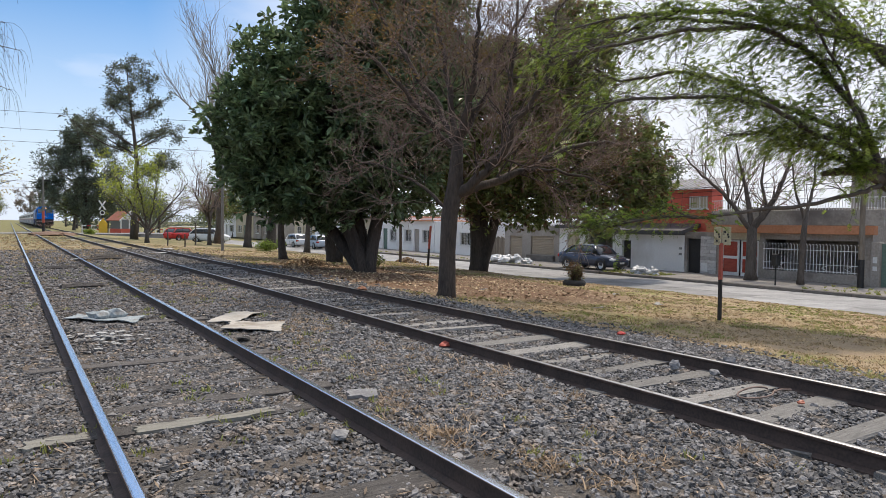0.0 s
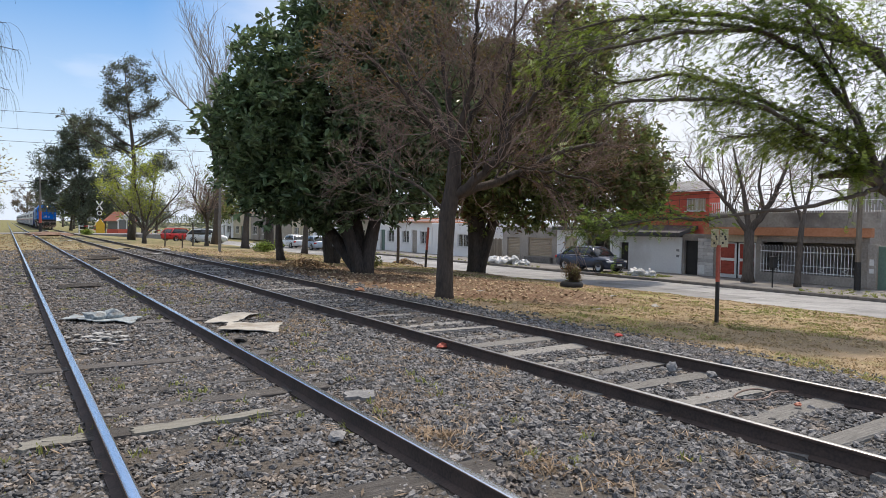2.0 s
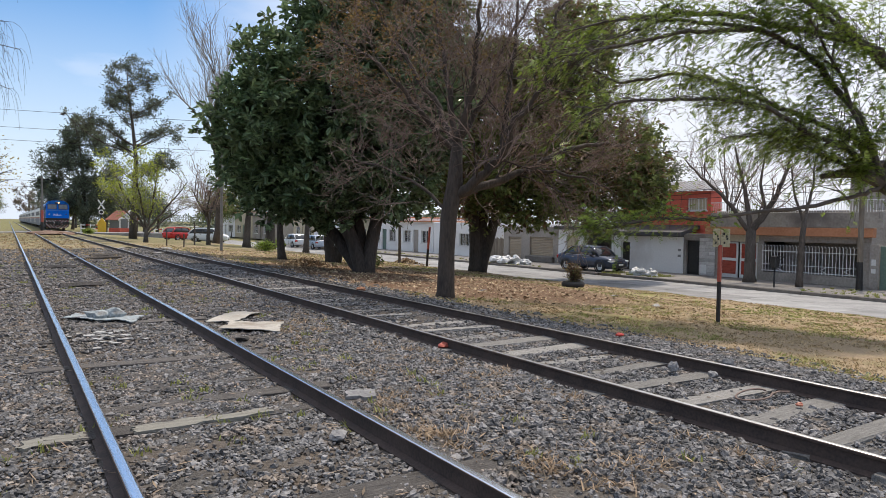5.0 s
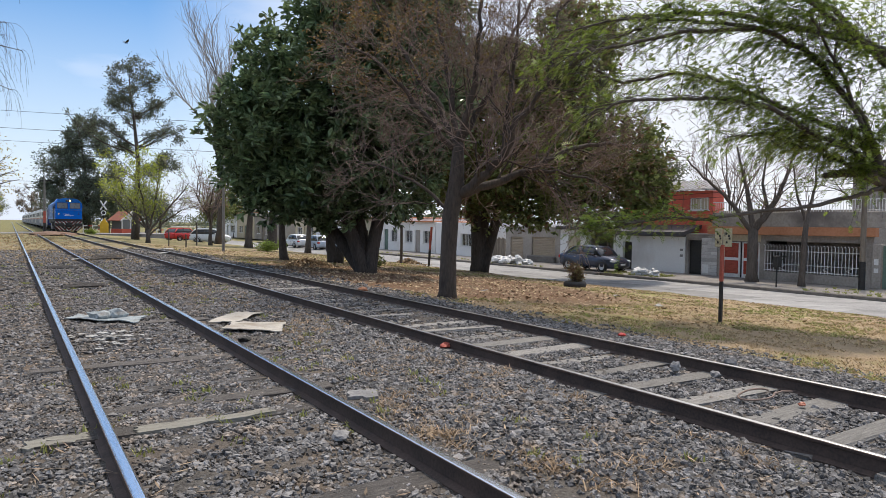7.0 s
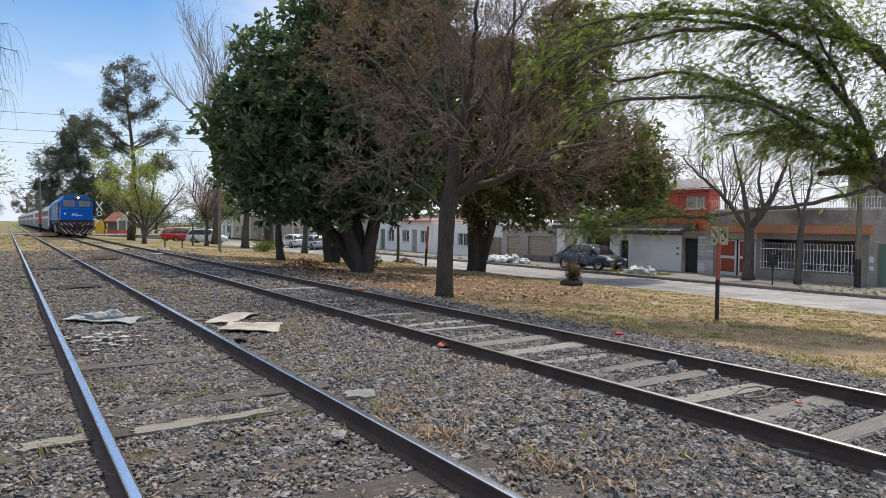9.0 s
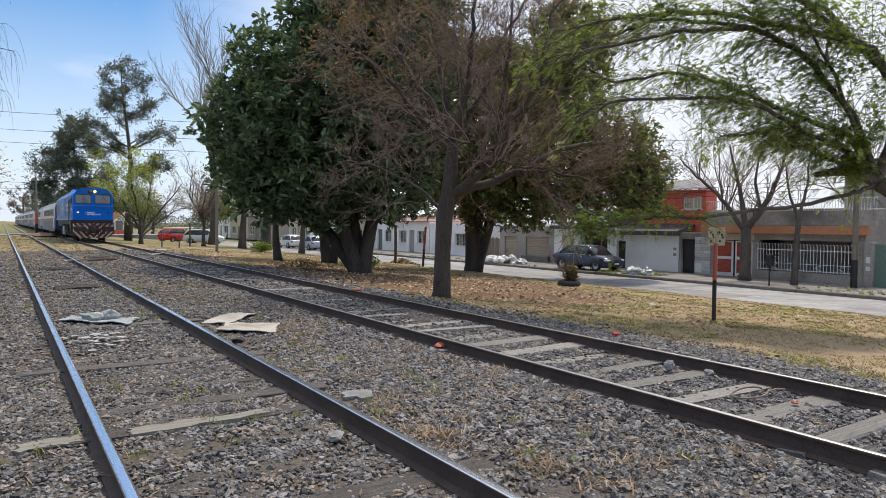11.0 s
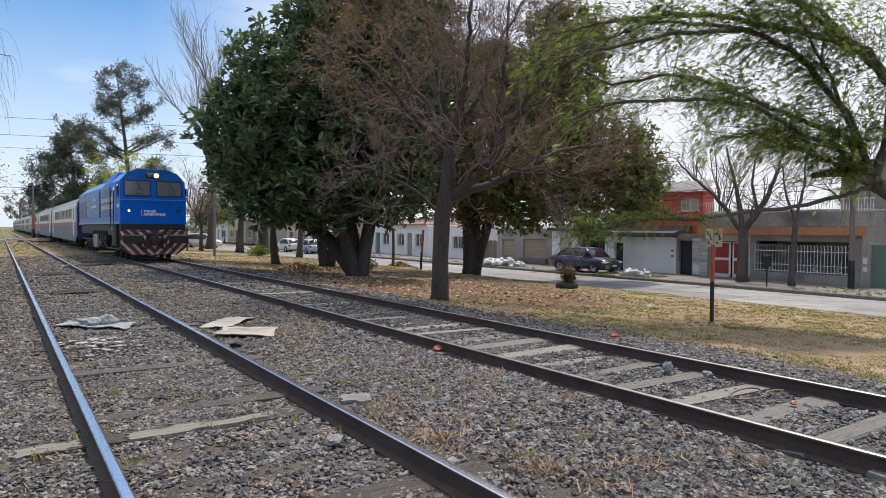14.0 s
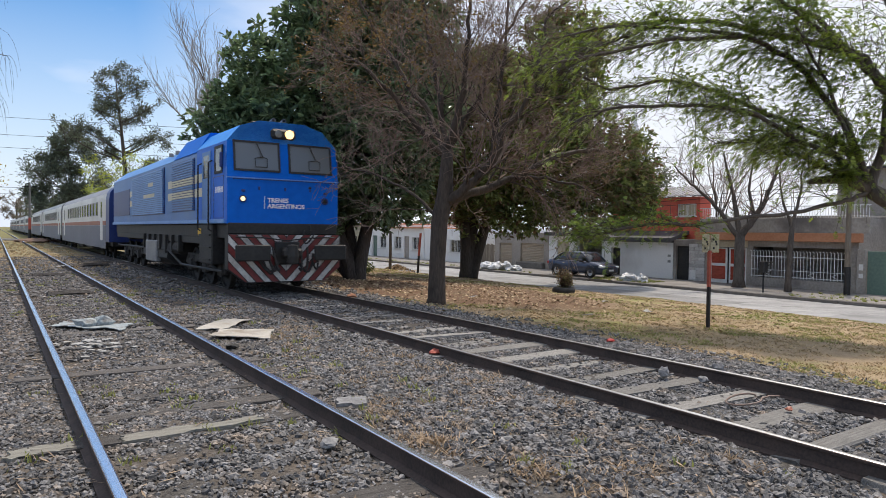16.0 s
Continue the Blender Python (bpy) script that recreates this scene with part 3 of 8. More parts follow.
def build_ballast():
    def keep_grey(x, y):
        k = np.clip((x - 2.5) / 1.5, 0.75, 1.0) * np.where(fbm(x * 0.9 + 3, y * 0.5) > 0.6, 0.45, 1.0)
        k = np.where(x > 7.75 + 0.5 * fbm(x * 2, y * 2), 0.12, k)
        k = np.where((x > 0.7) & (x < 2.2), 0.8, k)
        on_near = (abs((y - 3.63 + 0.33) % 0.66 - 0.33) < 0.11) & (x < 2.9) & (y < 9) & (fbm(x * 1.5, y * 0.9 + 5) > np.interp(y, [5, 9], [0.3, 0.5]))
        k = np.where(on_near, 0.2, k)
        k = np.where((x > 3.2) & (y < 9) & (x < 7.7), 0.76, k)
        k = np.where(on_far_sleeper(x, y), np.interp(y, [6, 14, 22], [0.05, 0.3, 0.7]), k)
        k = np.where((abs(y - 5.545) < 0.12) & (x < 1.9), 0.02, k)
        return np.where(x < 0.5, 0.6, k) * np.where(y > 8, np.interp(x, [2.4, 3.2], [1.0, 0.85]), 1.0)

    for tag, y0, y1, dens, lo, hi, seed in (("a", 1.4, 8.0, 1150, 0.011, 0.026, 1), ("a2", 1.4, 9.0, 300, 0.020, 0.034, 4), ("b", 8.0, 17.0, 400, 0.015, 0.039, 2), ("c", 17.0, 42.0, 105, 0.024, 0.056, 3)):
        x, y, r = stone_points(-1.6 if y0 < 9 else -0.8, 8.6, y0, y1, dens, seed, keep_grey)
        # only what lies inside a fan along the walk's view
        ok = x > np.interp(y, [2, 8, 42], [-1.0, -1.0, -1.5])
        ok &= x < y * 2.3 + 1
        x, y = x[ok], y[ok]
        size = r.uniform(lo, hi, len(x)) * r.choice([1.0, 1.0, 1.0, 1.3], len(x)) * np.interp(x, [2.2, 3.2], [1.0, 1.12])
        z = ground_z(x, y) + size * 0.25
        scatter("ballast", np.stack([x, y, z], -1), size, STONE, "grey crushed-stone ballast", "ballast", seed)
    x, y, r = stone_points(-2.2, 4.5, 2.2, 20, 340, 9, lambda x, y: np.clip(1.0 - (x - 1.3) / 4.0, 0.3, 1.0) * np.clip(fbm(x + 9, y * 0.6) * 2.4 - 0.5, 0.25, 1) * np.where((abs(y - 5.545) < 0.12) & (x < 1.9), 0.02, 1))
    size = r.uniform(0.010, 0.029, len(x))
    scatter("dusty_ballast", np.stack([x, y, ground_z(x, y) + size * 0.2], -1), size, STONE_DUSTY, "dusty brown ballast stones in soil", "ballast", 10)


build_ballast()


def blades(name, x, y, height, lean, material, label, seed, per=14, wide=0.006):
    """Tufts of thin blades, joined."""
    r = np.random.RandomState(seed)
    n = len(x) * per
    bx, by = np.repeat(x, per) + r.normal(0, 0.04, n), np.repeat(y, per) + r.normal(0, 0.04, n)
    h = np.repeat(height, per) * r.uniform(0.5, 1.2, n)
    a, ln = r.uniform(0, 2 * np.pi, n), h * lean * r.uniform(0.3, 1.3, n)
    b = r.uniform(0, 2 * np.pi, n)
    z = ground_z(bx, by) - 0.005
    base = np.stack([bx, by, z], -1)
    side = np.stack([np.cos(b), np.sin(b), 0 * b], -1) * wide
    tip = base + np.stack([np.cos(a) * ln, np.sin(a) * ln, h], -1)
    mid = base * 0.5 + tip * 0.5 + np.stack([0 * h, 0 * h, h * 0.12], -1)
    v = np.stack([base - side, base + side, mid + side * 0.8, mid - side * 0.8, tip], 1).reshape(-1, 3)
    k = (np.arange(n) * 5)[:, None]
    f = np.concatenate([k + [0, 1, 2], k + [0, 2, 3], k + [3, 2, 4]])
    ob = new(name, fast_mesh(name, v, f, material))
    return tagged(ob, label, "grass", kind="stuff")


def build_grass():
    r = np.random.RandomState(21)
    # dry tufts between the tracks and on the verge
    x, y = r.uniform(2.6, 4.6, 620), r.uniform(2.5, 24, 620)
    ok = fbm(x * 1.2, y * 0.8) > 0.5
    blades("dry_grass", x[ok], y[ok], r.uniform(0.03, 0.07, ok.sum()), 1.5, STRAW, "dry straw-coloured grass tufts between stones", 22, 16)
    # larger straw clumps in the foreground
    for k in range(13):
        x0, y0 = (3.5, 3.06) if k == 0 else (r.uniform(2.65, 4.0), 2.7 + 11 * r.rand() ** 1.5)
        n = 11
        blades("straw_clump", x0 + r.normal(0, 0.09, n), y0 + r.normal(0, 0.12, n), np.full(n, 0.05), 2.0, STRAW, "clump of dry straw grass in the ballast", 70 + k, 12, 0.0055)
    x, y = r.uniform(-1.5, 4.6, 800), r.uniform(2.5, 30, 800)
    ok = fbm(x * 0.9 + 20, y * 0.7) > 0.55
    blades("weeds", x[ok], y[ok], r.uniform(0.03, 0.08, ok.sum()), 0.7, GRASS_GREEN, "small green weeds between the stones", 23, 14, 0.008)
    x, y = r.uniform(8.0, 22.2, 24000), 3.5 + 44.5 * r.rand(24000) ** 1.4
    shade = ((x - 12) / 6) ** 2 + ((y - 21) / 9.5) ** 2
    ok = (shade > 0.9) & (fbm(x * 0.6, y * 0.6) > 0.36)
    blades("dry_lawn", x[ok], y[ok], r.uniform(0.02, 0.05, ok.sum()), 1.6, GRASS_DRY, "short dry yellow grass on the verge", 24, 6, 0.009)
    ok2 = (shade > 0.8) & (fbm(x * 0.55 + 31, y * 0.55) > np.where(x > 16, 0.42, 0.54))
    blades("green_lawn", x[ok2], y[ok2], r.uniform(0.02, 0.055, ok2.sum()), 1.3, GRASS_GREEN, "patches of green grass on the verge", 25, 7, 0.009)
    x, y = r.uniform(-1.5, 4.4, 1500), r.uniform(28, 90, 1500)
    blades("rail_grass", x, y, r.uniform(0.04, 0.10, 1500), 0.9, GRASS_DRY, "dry grass overgrowing the rails' far stretch", 26, 6, 0.02)
    # fallen leaves under the crowns and along the verge
    n = 30000
    x, y = r.uniform(7.6, 21.6, n), r.uniform(8, 52, n)
    p = np.exp(-(((x - 12.5) / 6) ** 2 + ((y - 22) / 11) ** 2)) + 0.26 + 0.5 * ((y > 32) & (x < 20))
    ok = r.rand(n) < p
    x, y = x[ok], y[ok]
    m = len(x)
    a, s = r.uniform(0, 2 * np.pi, m), r.uniform(0.025, 0.058, m)
    c = np.stack([x, y, ground_z(x, y) + 0.022], -1)
    u = np.stack([np.cos(a) * s, np.sin(a) * s, r.uniform(-0.3, 0.5, m) * s], -1)
    w = np.stack([-np.sin(a) * s * 0.5, np.cos(a) * s * 0.5, r.uniform(-0.3, 0.5, m) * s], -1)
    v = np.stack([c - u, c + w, c + u, c - w], 1).reshape(-1, 3)
    f = (np.arange(m) * 4)[:, None] + np.array([[0, 1, 2, 3]])
    ob = new("fallen_leaves", fast_mesh("fallen_leaves", v, f, LITTER_LEAF))
    tagged(ob, "dry brown fallen leaves under the trees", "leaves", kind="stuff")


build_grass()


def build_straw():
    """Dry stalks and leaf crumbs lying on the stones."""
    r = np.random.RandomState(61)
    n = 5200
    x, y = r.uniform(-1.5, 4.7, n), r.uniform(2.5, 26, n)
    ok = fbm(x * 1.1 + 40, y * 0.7) > 0.45
    x, y = x[ok], y[ok]
    m = len(x)
    a, ln, w = r.uniform(0, 2 * np.pi, m), r.uniform(0.02, 0.09, m), r.uniform(0.002, 0.010, m)
    c = np.stack([x, y, ground_z(x, y) + r.uniform(0.018, 0.04, m)], -1)
    u = np.stack([np.cos(a) * ln, np.sin(a) * ln, r.uniform(-0.15, 0.25, m) * ln], -1)
    s = np.stack([-np.sin(a) * w, np.cos(a) * w, 0 * w], -1)
    v = np.stack([c - u, c + s, c + u, c - s], 1).reshape(-1, 3)
    ob = new("straw", fast_mesh("straw", v, (np.arange(m) * 4)[:, None] + np.array([[0, 1, 2, 3]]), STALK))
    tagged(ob, "dry stalks and leaf crumbs on the ballast", "straw", kind="stuff")


build_straw()

# ---- street ----
ROAD_Z = -1.10
road = part("road", Shell().box(22.6, 28.4, -60, 260, ROAD_Z - 0.3, ROAD_Z - 0.012), KERB)
tagged(road, "pale worn concrete street", "road", kind="structure")
pavement = part("pavement", Shell().box(28.66, 33.0, -60, 89, ROAD_Z - 0.3, ROAD_Z + 0.118), KERB)
tagged(pavement, "grey concrete sidewalk before the houses", "pavement", kind="structure")
kerb_thing = empty("kerb", label="dark stained concrete kerb with missing stretches", category="kerb", kind="structure")
kerb_me = mesh_of("kerb_stone", Shell().box(0, 0.25, 0, 1.98, -0.25, 0.15, 0.03), KERB)
for k in range(52):
    if k in (19, 25, 31, 38):
        continue
    ob = new("kerb_stone", kerb_me)
    ob.parent = kerb_thing
    ob.matrix_basis = pose(28.4, -12 + 2.0 * k, ROAD_Z)
crossing = part("level_crossing", Shell().box(-40, 22.5, 91.5, 98.5, -1.3, 0.03).box(0.70, 2.18, 91.5, 98.5, 0.03, 0.12).box(4.93, 6.41, 91.5, 98.5, 0.03, 0.12), ROAD)
tagged(crossing, "pale concrete road crossing the rails", "level crossing", kind="structure")

slab_me = mesh_of("slab", Shell().box(0, 2.88, 0, 3.97, -0.1, 0.0, 0.006), ROAD)
for j in range(2):
    for k in range(46):
        ob = new("slab", slab_me)
        ob.parent = road
        ob.matrix_basis = pose(22.61 + 2.9 * j, -20 + 4.0 * k, ROAD_Z + 0.003 * ((k * 5 + j * 3) % 3))
tile_me = mesh_of("slab", Shell().box(0, 1.43, 0, 1.48, -0.1, 0.0, 0.006), PAVING)
for j in range(3):
    for k in range(64):
        ob = new("slab", tile_me)
        ob.parent = pavement
        ob.matrix_basis = pose(28.665 + 1.444 * j, -6 + 1.5 * k, ROAD_Z + 0.13 + 0.003 * ((k * 5 + j * 3) % 3))


def build_kerb_weeds():
    """Green weeds in the kerb's broken stretches and dry leaves swept to it."""
    r = np.random.RandomState(88)
    x = np.concatenate([r.uniform(28.6, 30.6, 90), r.uniform(28.6, 31.0, 60), r.uniform(28.5, 29.4, 120)])
    y = np.concatenate([r.uniform(24.0, 28.0, 90), r.uniform(9.0, 16.5, 60), r.uniform(33.0, 70.0, 120)])
    ob = blades("kerb_weeds", x, y, r.uniform(0.03, 0.14, len(x)), 0.9, GRASS_GREEN, "green weeds along the broken kerb", 89, 12, 0.02)
    ob.location.z = 0.17


build_kerb_weeds()


def build_near_stones():
    """The ballast stones nearest the walk, each a piece of its own."""
    r = np.random.RandomState(303)
    tri, shapes = stone_shapes(r, 16)
    meshes = [fast_mesh("stone", s * 0.9, tri, STONE_SINGLE) for s in shapes]
    bed = empty("ballast_bed", label="loose grey ballast stones between the tracks", category="ballast", kind="structure")
    for k in range(300):
        x, y = r.uniform(3.0, 4.62), r.uniform(2.1, 4.6)
        size = r.uniform(0.022, 0.042)
        ob = new("stone", meshes[k % 16])
        ob.parent = bed
        ob.matrix_basis = Matrix.Translation((x, y, gz(x, y) + size * 0.55)) @ Euler(tuple(r.uniform(0, 6.28, 3))).to_matrix().to_4x4() @ Matrix.Diagonal((size, size, size * 0.9, 1))


build_near_stones()

# ---- train ----
TRACK_X = sum(FAR_TRACK) / 2 + 0.03


def wheel(parent, x, y, z, r=0.46):
    side = 1 if x > 0 else -1
    s = Shell().lathe([(0.02, -0.07), (r * 0.45, -0.07), (r * 0.5, -0.03), (r * 0.86, -0.03), (r * 0.9, -0.07), (r + 0.02, -0.06), (r + 0.02, -0.03), (r, -0.02), (r, 0.07), (r * 0.9, 0.07), (r * 0.86, 0.03), (0.02, 0.05)], (0, 0, 0), 20, "x")
    if side > 0:
        s.v = [(-a, b, c) for a, b, c in s.v]
    ob = part("wheel", s, SOOT, parent, smooth=False)
    ob.matrix_basis = pose(x, y, z)
    return ob


def bogie(parent, y, z0, axles, half=0.95):
    """Frame, axle boxes, springs and wheels round y; z0 is the rail top."""
    span = (max(axles) - min(axles)) / 2 + 0.75
    f = Shell()
    for x in (-half - 0.10, half + 0.02):
        f.prism([(y - span, z0 + 0.52), (y - span + 0.3, z0 + 0.78), (y + span - 0.3, z0 + 0.78), (y + span, z0 + 0.52), (y + span - 0.2, z0 + 0.46), (y + span * 0.3, z0 + 0.58), (y - span * 0.3, z0 + 0.58), (y - span + 0.2, z0 + 0.46)], "x", x, x + 0.08)
        for a in axles:
            f.box(x - 0.06, x + 0.14, y + a - 0.19, y + a + 0.19, z0 + 0.30, z0 + 0.64, 0.03)
            for d in (-0.28, 0.28):
                f.tube([(x + 0.04, y + a + d, z0 + 0.36), (x + 0.04, y + a + d, z0 + 0.74)], 0.075, 8)
        f.tube([(x + 0.04, y - span * 0.5, z0 + 0.42), (x + 0.04, y + span * 0.5, z0 + 0.66)], 0.05, 6)
    f.box(-half, half, y - 0.35, y + 0.35, z0 + 0.45, z0 + 0.8, 0.03)
    ob = part("bogie", f, SOOT, parent, "sooty bogie frame with springs")
    for a in axles:
        for x in (-0.88, 0.88):
            wheel(ob, x, y + a, z0 + 0.46)
        part("axle", Shell().tube([(-0.86, y + a, z0 + 0.46), (0.86, y + a, z0 + 0.46)], 0.08, 8), SOOT, ob)
    return ob


def words(text, size, parent, m, material, extrude=0.004):
    cu = bpy.data.curves.new("lettering", "FONT")
    cu.offset = 0.0035
    cu.body, cu.size, cu.extrude = text, size, extrude
    tmp = bpy.data.objects.new("lettering", cu)
    scene.collection.objects.link(tmp)
    bpy.context.view_layer.update()
    me = bpy.data.meshes.new_from_object(tmp.evaluated_get(bpy.context.evaluated_depsgraph_get()))
    bpy.data.objects.remove(tmp)
    me.materials.clear()
    me.materials.append(material)
    ob = new("lettering", me)
    ob.parent = parent
    ob.matrix_basis = m
    return ob


def build_locomotive():
    """Origin under the cab front on the rail's centre line; the body runs back along +y."""
    L, HW = 17.4, 1.35
    loco = empty("locomotive", label="blue diesel locomotive with striped bumper and lit headlamp", category="locomotive")
    # cab: front slightly raked above the belt line
    cab = Shell()
    ring = [(-HW, 1.74), (-HW, 3.62), (-1.02, 4.0), (-0.55, 4.15), (0.55, 4.15), (1.02, 4.0), (HW, 3.62), (HW, 1.74)]
    front = []
    for x, z in ring:
        back = 0.0 if z < 2.9 else (z - 2.8) * 0.16
        inner = 0.985 if z > 2.9 else 1.0
        front.append((x * inner, back, z))
    mid = [(-HW, 0.0, 2.80), (HW, 0.0, 2.80)]
    rear = [(x, 2.75, z) for x, z in ring]
    # lower nose and upper face
    cab.poly([front[0], mid[0], mid[1], front[7]])
    cab.poly([mid[0], *front[1:7], mid[1]])
    cab.poly([front[0], (-HW, 2.75, 1.74), (-HW, 2.75, 3.62), front[1], mid[0]])
    cab.poly([front[7], mid[1], front[6], (HW, 2.75, 3.62), (HW, 2.75, 1.74)])
    lid = Shell()
    for k in range(1, 6):
        lid.poly([front[k], front[k + 1], rear[k + 1], rear[k]])
    lid.poly([front[1], *front[2:7]])
    # upward faces split off to carry the sky-brightened blue
    part("cab_roof", lid.weld(), CAB_ROOF, loco, "glossy azure cab roof with sky sheen in its colour")
    cab.poly(rear)
    cab.poly([front[0], front[7], rear[7], rear[0]])
    part("cab", cab.weld(), BLUE, loco, "bright blue painted cab")
    trim = Shell().box(-HW - 0.012, HW + 0.012, -0.02, 0.03, 2.775, 2.80)
    part("belt_trim", trim, BLUE_ROOF, loco)
    # windscreens
    for x0, x1 in ((-1.21, -0.09), (0.09, 1.21)):
        y = lambda z: (z - 2.8) * 0.16
        fr = Shell().ring(-0.03, 0.01, x0 + 0.015, x1 - 0.015, 2.945, 3.65, 0.045)
        fr.v = [(b, a + y(c), c) for a, b, c in fr.v]
        w = part("windscreen", Shell().poly([(x0 + 0.05, y(2.97) - 0.012, 2.97), (x1 - 0.05, y(2.97) - 0.012, 2.97), (x1 - 0.05, y(3.63) - 0.012, 3.63), (x0 + 0.05, y(3.63) - 0.012, 3.63)]), WINDSHIELD, loco, "grey reflecting windscreen")
        part("window_frame", fr, BLACK, w)
        xm = (x0 + x1) / 2 + 0.1
        wp = Shell().tube([(xm - 0.12, y(3.6) - 0.06, 3.62), (xm + 0.02, y(3.3) - 0.07, 3.28)], 0.012, 5)
        wp.tube([(xm + 0.02, y(3.3) - 0.07, 3.28), (xm - 0.16, y(3.25) - 0.07, 3.25), (xm - 0.16, y(3.1) - 0.06, 3.05), (xm + 0.12, y(3.1) - 0.06, 3.05), (xm + 0.12, y(3.25) - 0.07, 3.25), (xm + 0.02, y(3.3) - 0.07, 3.28)], 0.012, 5)
        part("wiper", wp, BLACK, w)
    # headlamp in the roof brow
    hl = part("headlamp", Shell().box(-0.30, 0.30, 0.08, 0.24, 3.74, 3.98, 0.08), BLACK, loco, "twin headlamp in the roof brow, one lit")
    part("lens", Shell().lathe([(0.09, 0.01), (0.09, -0.02), (0.001, -0.035)], (-0.14, 0.075, 3.86), 14, "y"), WINDSHIELD, hl)
    part("lens", Shell().lathe([(0.105, 0.01), (0.105, -0.02), (0.001, -0.035)], (0.13, 0.075, 3.86), 14, "y"), LAMP_ON, hl, "lit warm lamp")
    for x, lit in ((-1.0, LAMP_SMALL), (1.0, BLACK)):
        ml = part("marker_lamp", Shell().lathe([(0.085, 0.02), (0.085, -0.03), (0.06, -0.04), (0.05, -0.02)], (x, -0.005, 2.31), 12, "y"), BLUE_DARK, loco)
        part("lens", Shell().lathe([(0.052, -0.022), (0.001, -0.03)], (x, -0.005, 2.31), 12, "y"), lit, ml)
        part("bracket", Shell().box(x - 0.03, x + 0.05, -0.03, 0.02, 2.47, 2.52, 0.008), BLUE_DARK, loco)
    # lettering
    m = Matrix.Translation((-0.42, -0.012, 2.245)) @ Euler((radians(90), 0, 0)).to_matrix().to_4x4()
    words("TRENES", 0.145, loco, m, LETTER)
    words("ARGENTINOS", 0.145, loco, Matrix.Translation((0, 0, -0.135)) @ m, LETTER)
    part("lettering_bar", Shell().box(-0.50, -0.485, -0.01, 0.002, 2.09, 2.38), WHITE, loco)
    # roof hatch and horns
    part("roof_hatch", Shell().box(-0.55, 0.66, 0.75, 2.5, 4.15, 4.21, 0.03), BLACK, loco, "black roof hatch")
    # rail under the windscreens, hose hooks, painted-over running mark as bars
    part("grab_rail", Shell().tube([(-1.22, -0.03, 2.74), (-1.22, -0.07, 2.76), (1.22, -0.07, 2.76), (1.22, -0.03, 2.74)], 0.013, 6), BLUE_DARK, loco)
    for x in (-0.62, 0.0, 0.62):
        part("hook", Shell().box(x - 0.02, x + 0.02, -0.035, 0.0, 2.52, 2.60, 0.008), BLUE_DARK, loco)
    part("vent_hole", Shell().lathe([(0.035, 0.0), (0.035, -0.01), (0.001, -0.012)], (0.62, -0.002, 2.62), 12, "y"), BLACK, loco)
    for k in range(6):
        part("mark_bar", Shell().box(-HW - 0.004, -HW + 0.002, 0.32 + 0.115 * k, 0.39 + 0.115 * k, 2.46, 2.60), LETTER, loco)
    part("door_seam", Shell().ring(-HW - 0.006, -HW + 0.002, 0.28, 1.12, 1.86, 2.84, 0.015), BLUE_DARK, loco)
    horn = Shell()
    for x in (-0.16, 0.10):
        horn.lathe([(0.015, 0.34), (0.022, 0.14), (0.055, -0.05), (0.04, -0.05)], (x, 0.42, 4.22), 10, "y").box(x - 0.02, x + 0.02, 0.55, 0.60, 4.12, 4.22)
    part("horn", horn, GREY_METAL, loco)
    # engine hood behind the cab, a step lower with sloping shoulders
    hood = Shell().prism([(-HW, 1.74), (-HW, 3.55), (-0.85, 3.98), (-0.5, 4.05), (0.5, 4.05), (0.85, 3.98), (HW, 3.55), (HW, 1.74)], "y", 2.75, L)
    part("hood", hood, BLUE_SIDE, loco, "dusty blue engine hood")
    part("hood_roof", Shell().prism([(-HW - 0.004, 3.56), (-0.85, 3.99), (-0.5, 4.06), (0.5, 4.06), (0.85, 3.99), (HW + 0.004, 3.56), (HW - 0.03, 3.545), (0, 3.9), (-HW + 0.03, 3.545)], "y", 2.85, L + 0.01), BLUE_ROOF, loco, "pale blue roof sheet")
    part("roof_duct", Shell().prism([(-HW - 0.01, 3.58), (-1.0, 4.12), (1.0, 4.12), (HW + 0.01, 3.58)], "y", 2.76, 5.4), BLUE, loco)
    for k in range(2):
        part("roof_lamp", Shell().lathe([(0.01, 0.12), (0.07, 0.1), (0.08, 0.0)], (-1.05, 6.3 + 0.9 * k, 3.86), 10), GREY_METAL, loco)
    # side grilles, louvres and stripes on both flanks
    for side in (-1, 1):
        x = side * HW
        at = lambda d0, d1: (min(x + side * d0, x + side * d1), max(x + side * d0, x + side * d1))
        sill = at(-0.02, 0.05)
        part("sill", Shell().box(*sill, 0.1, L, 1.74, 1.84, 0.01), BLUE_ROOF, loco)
        for z0, z1 in ((2.42, 2.64), (2.78, 3.0)):
            s = at(0.0, 0.006)
            part("stripe", Shell().box(*s, 1.6, 6.2, z0, z1), CREAM, loco, "cream stripe")
            part("stripe", Shell().box(*s, 12.5, 14.2, z0, z1), CREAM, loco, "cream stripe")
        part("dark_panel", Shell().box(*at(0.0, 0.015), 13.1, L - 0.15, 2.1, 3.1, 0.005), BLUE_DARK, loco)
        g = part("grille", Shell().box(*at(0.0, 0.02), 2.95, 5.6, 2.08, 3.46, 0.005), BLUE_DARK, loco, "slatted air intake")
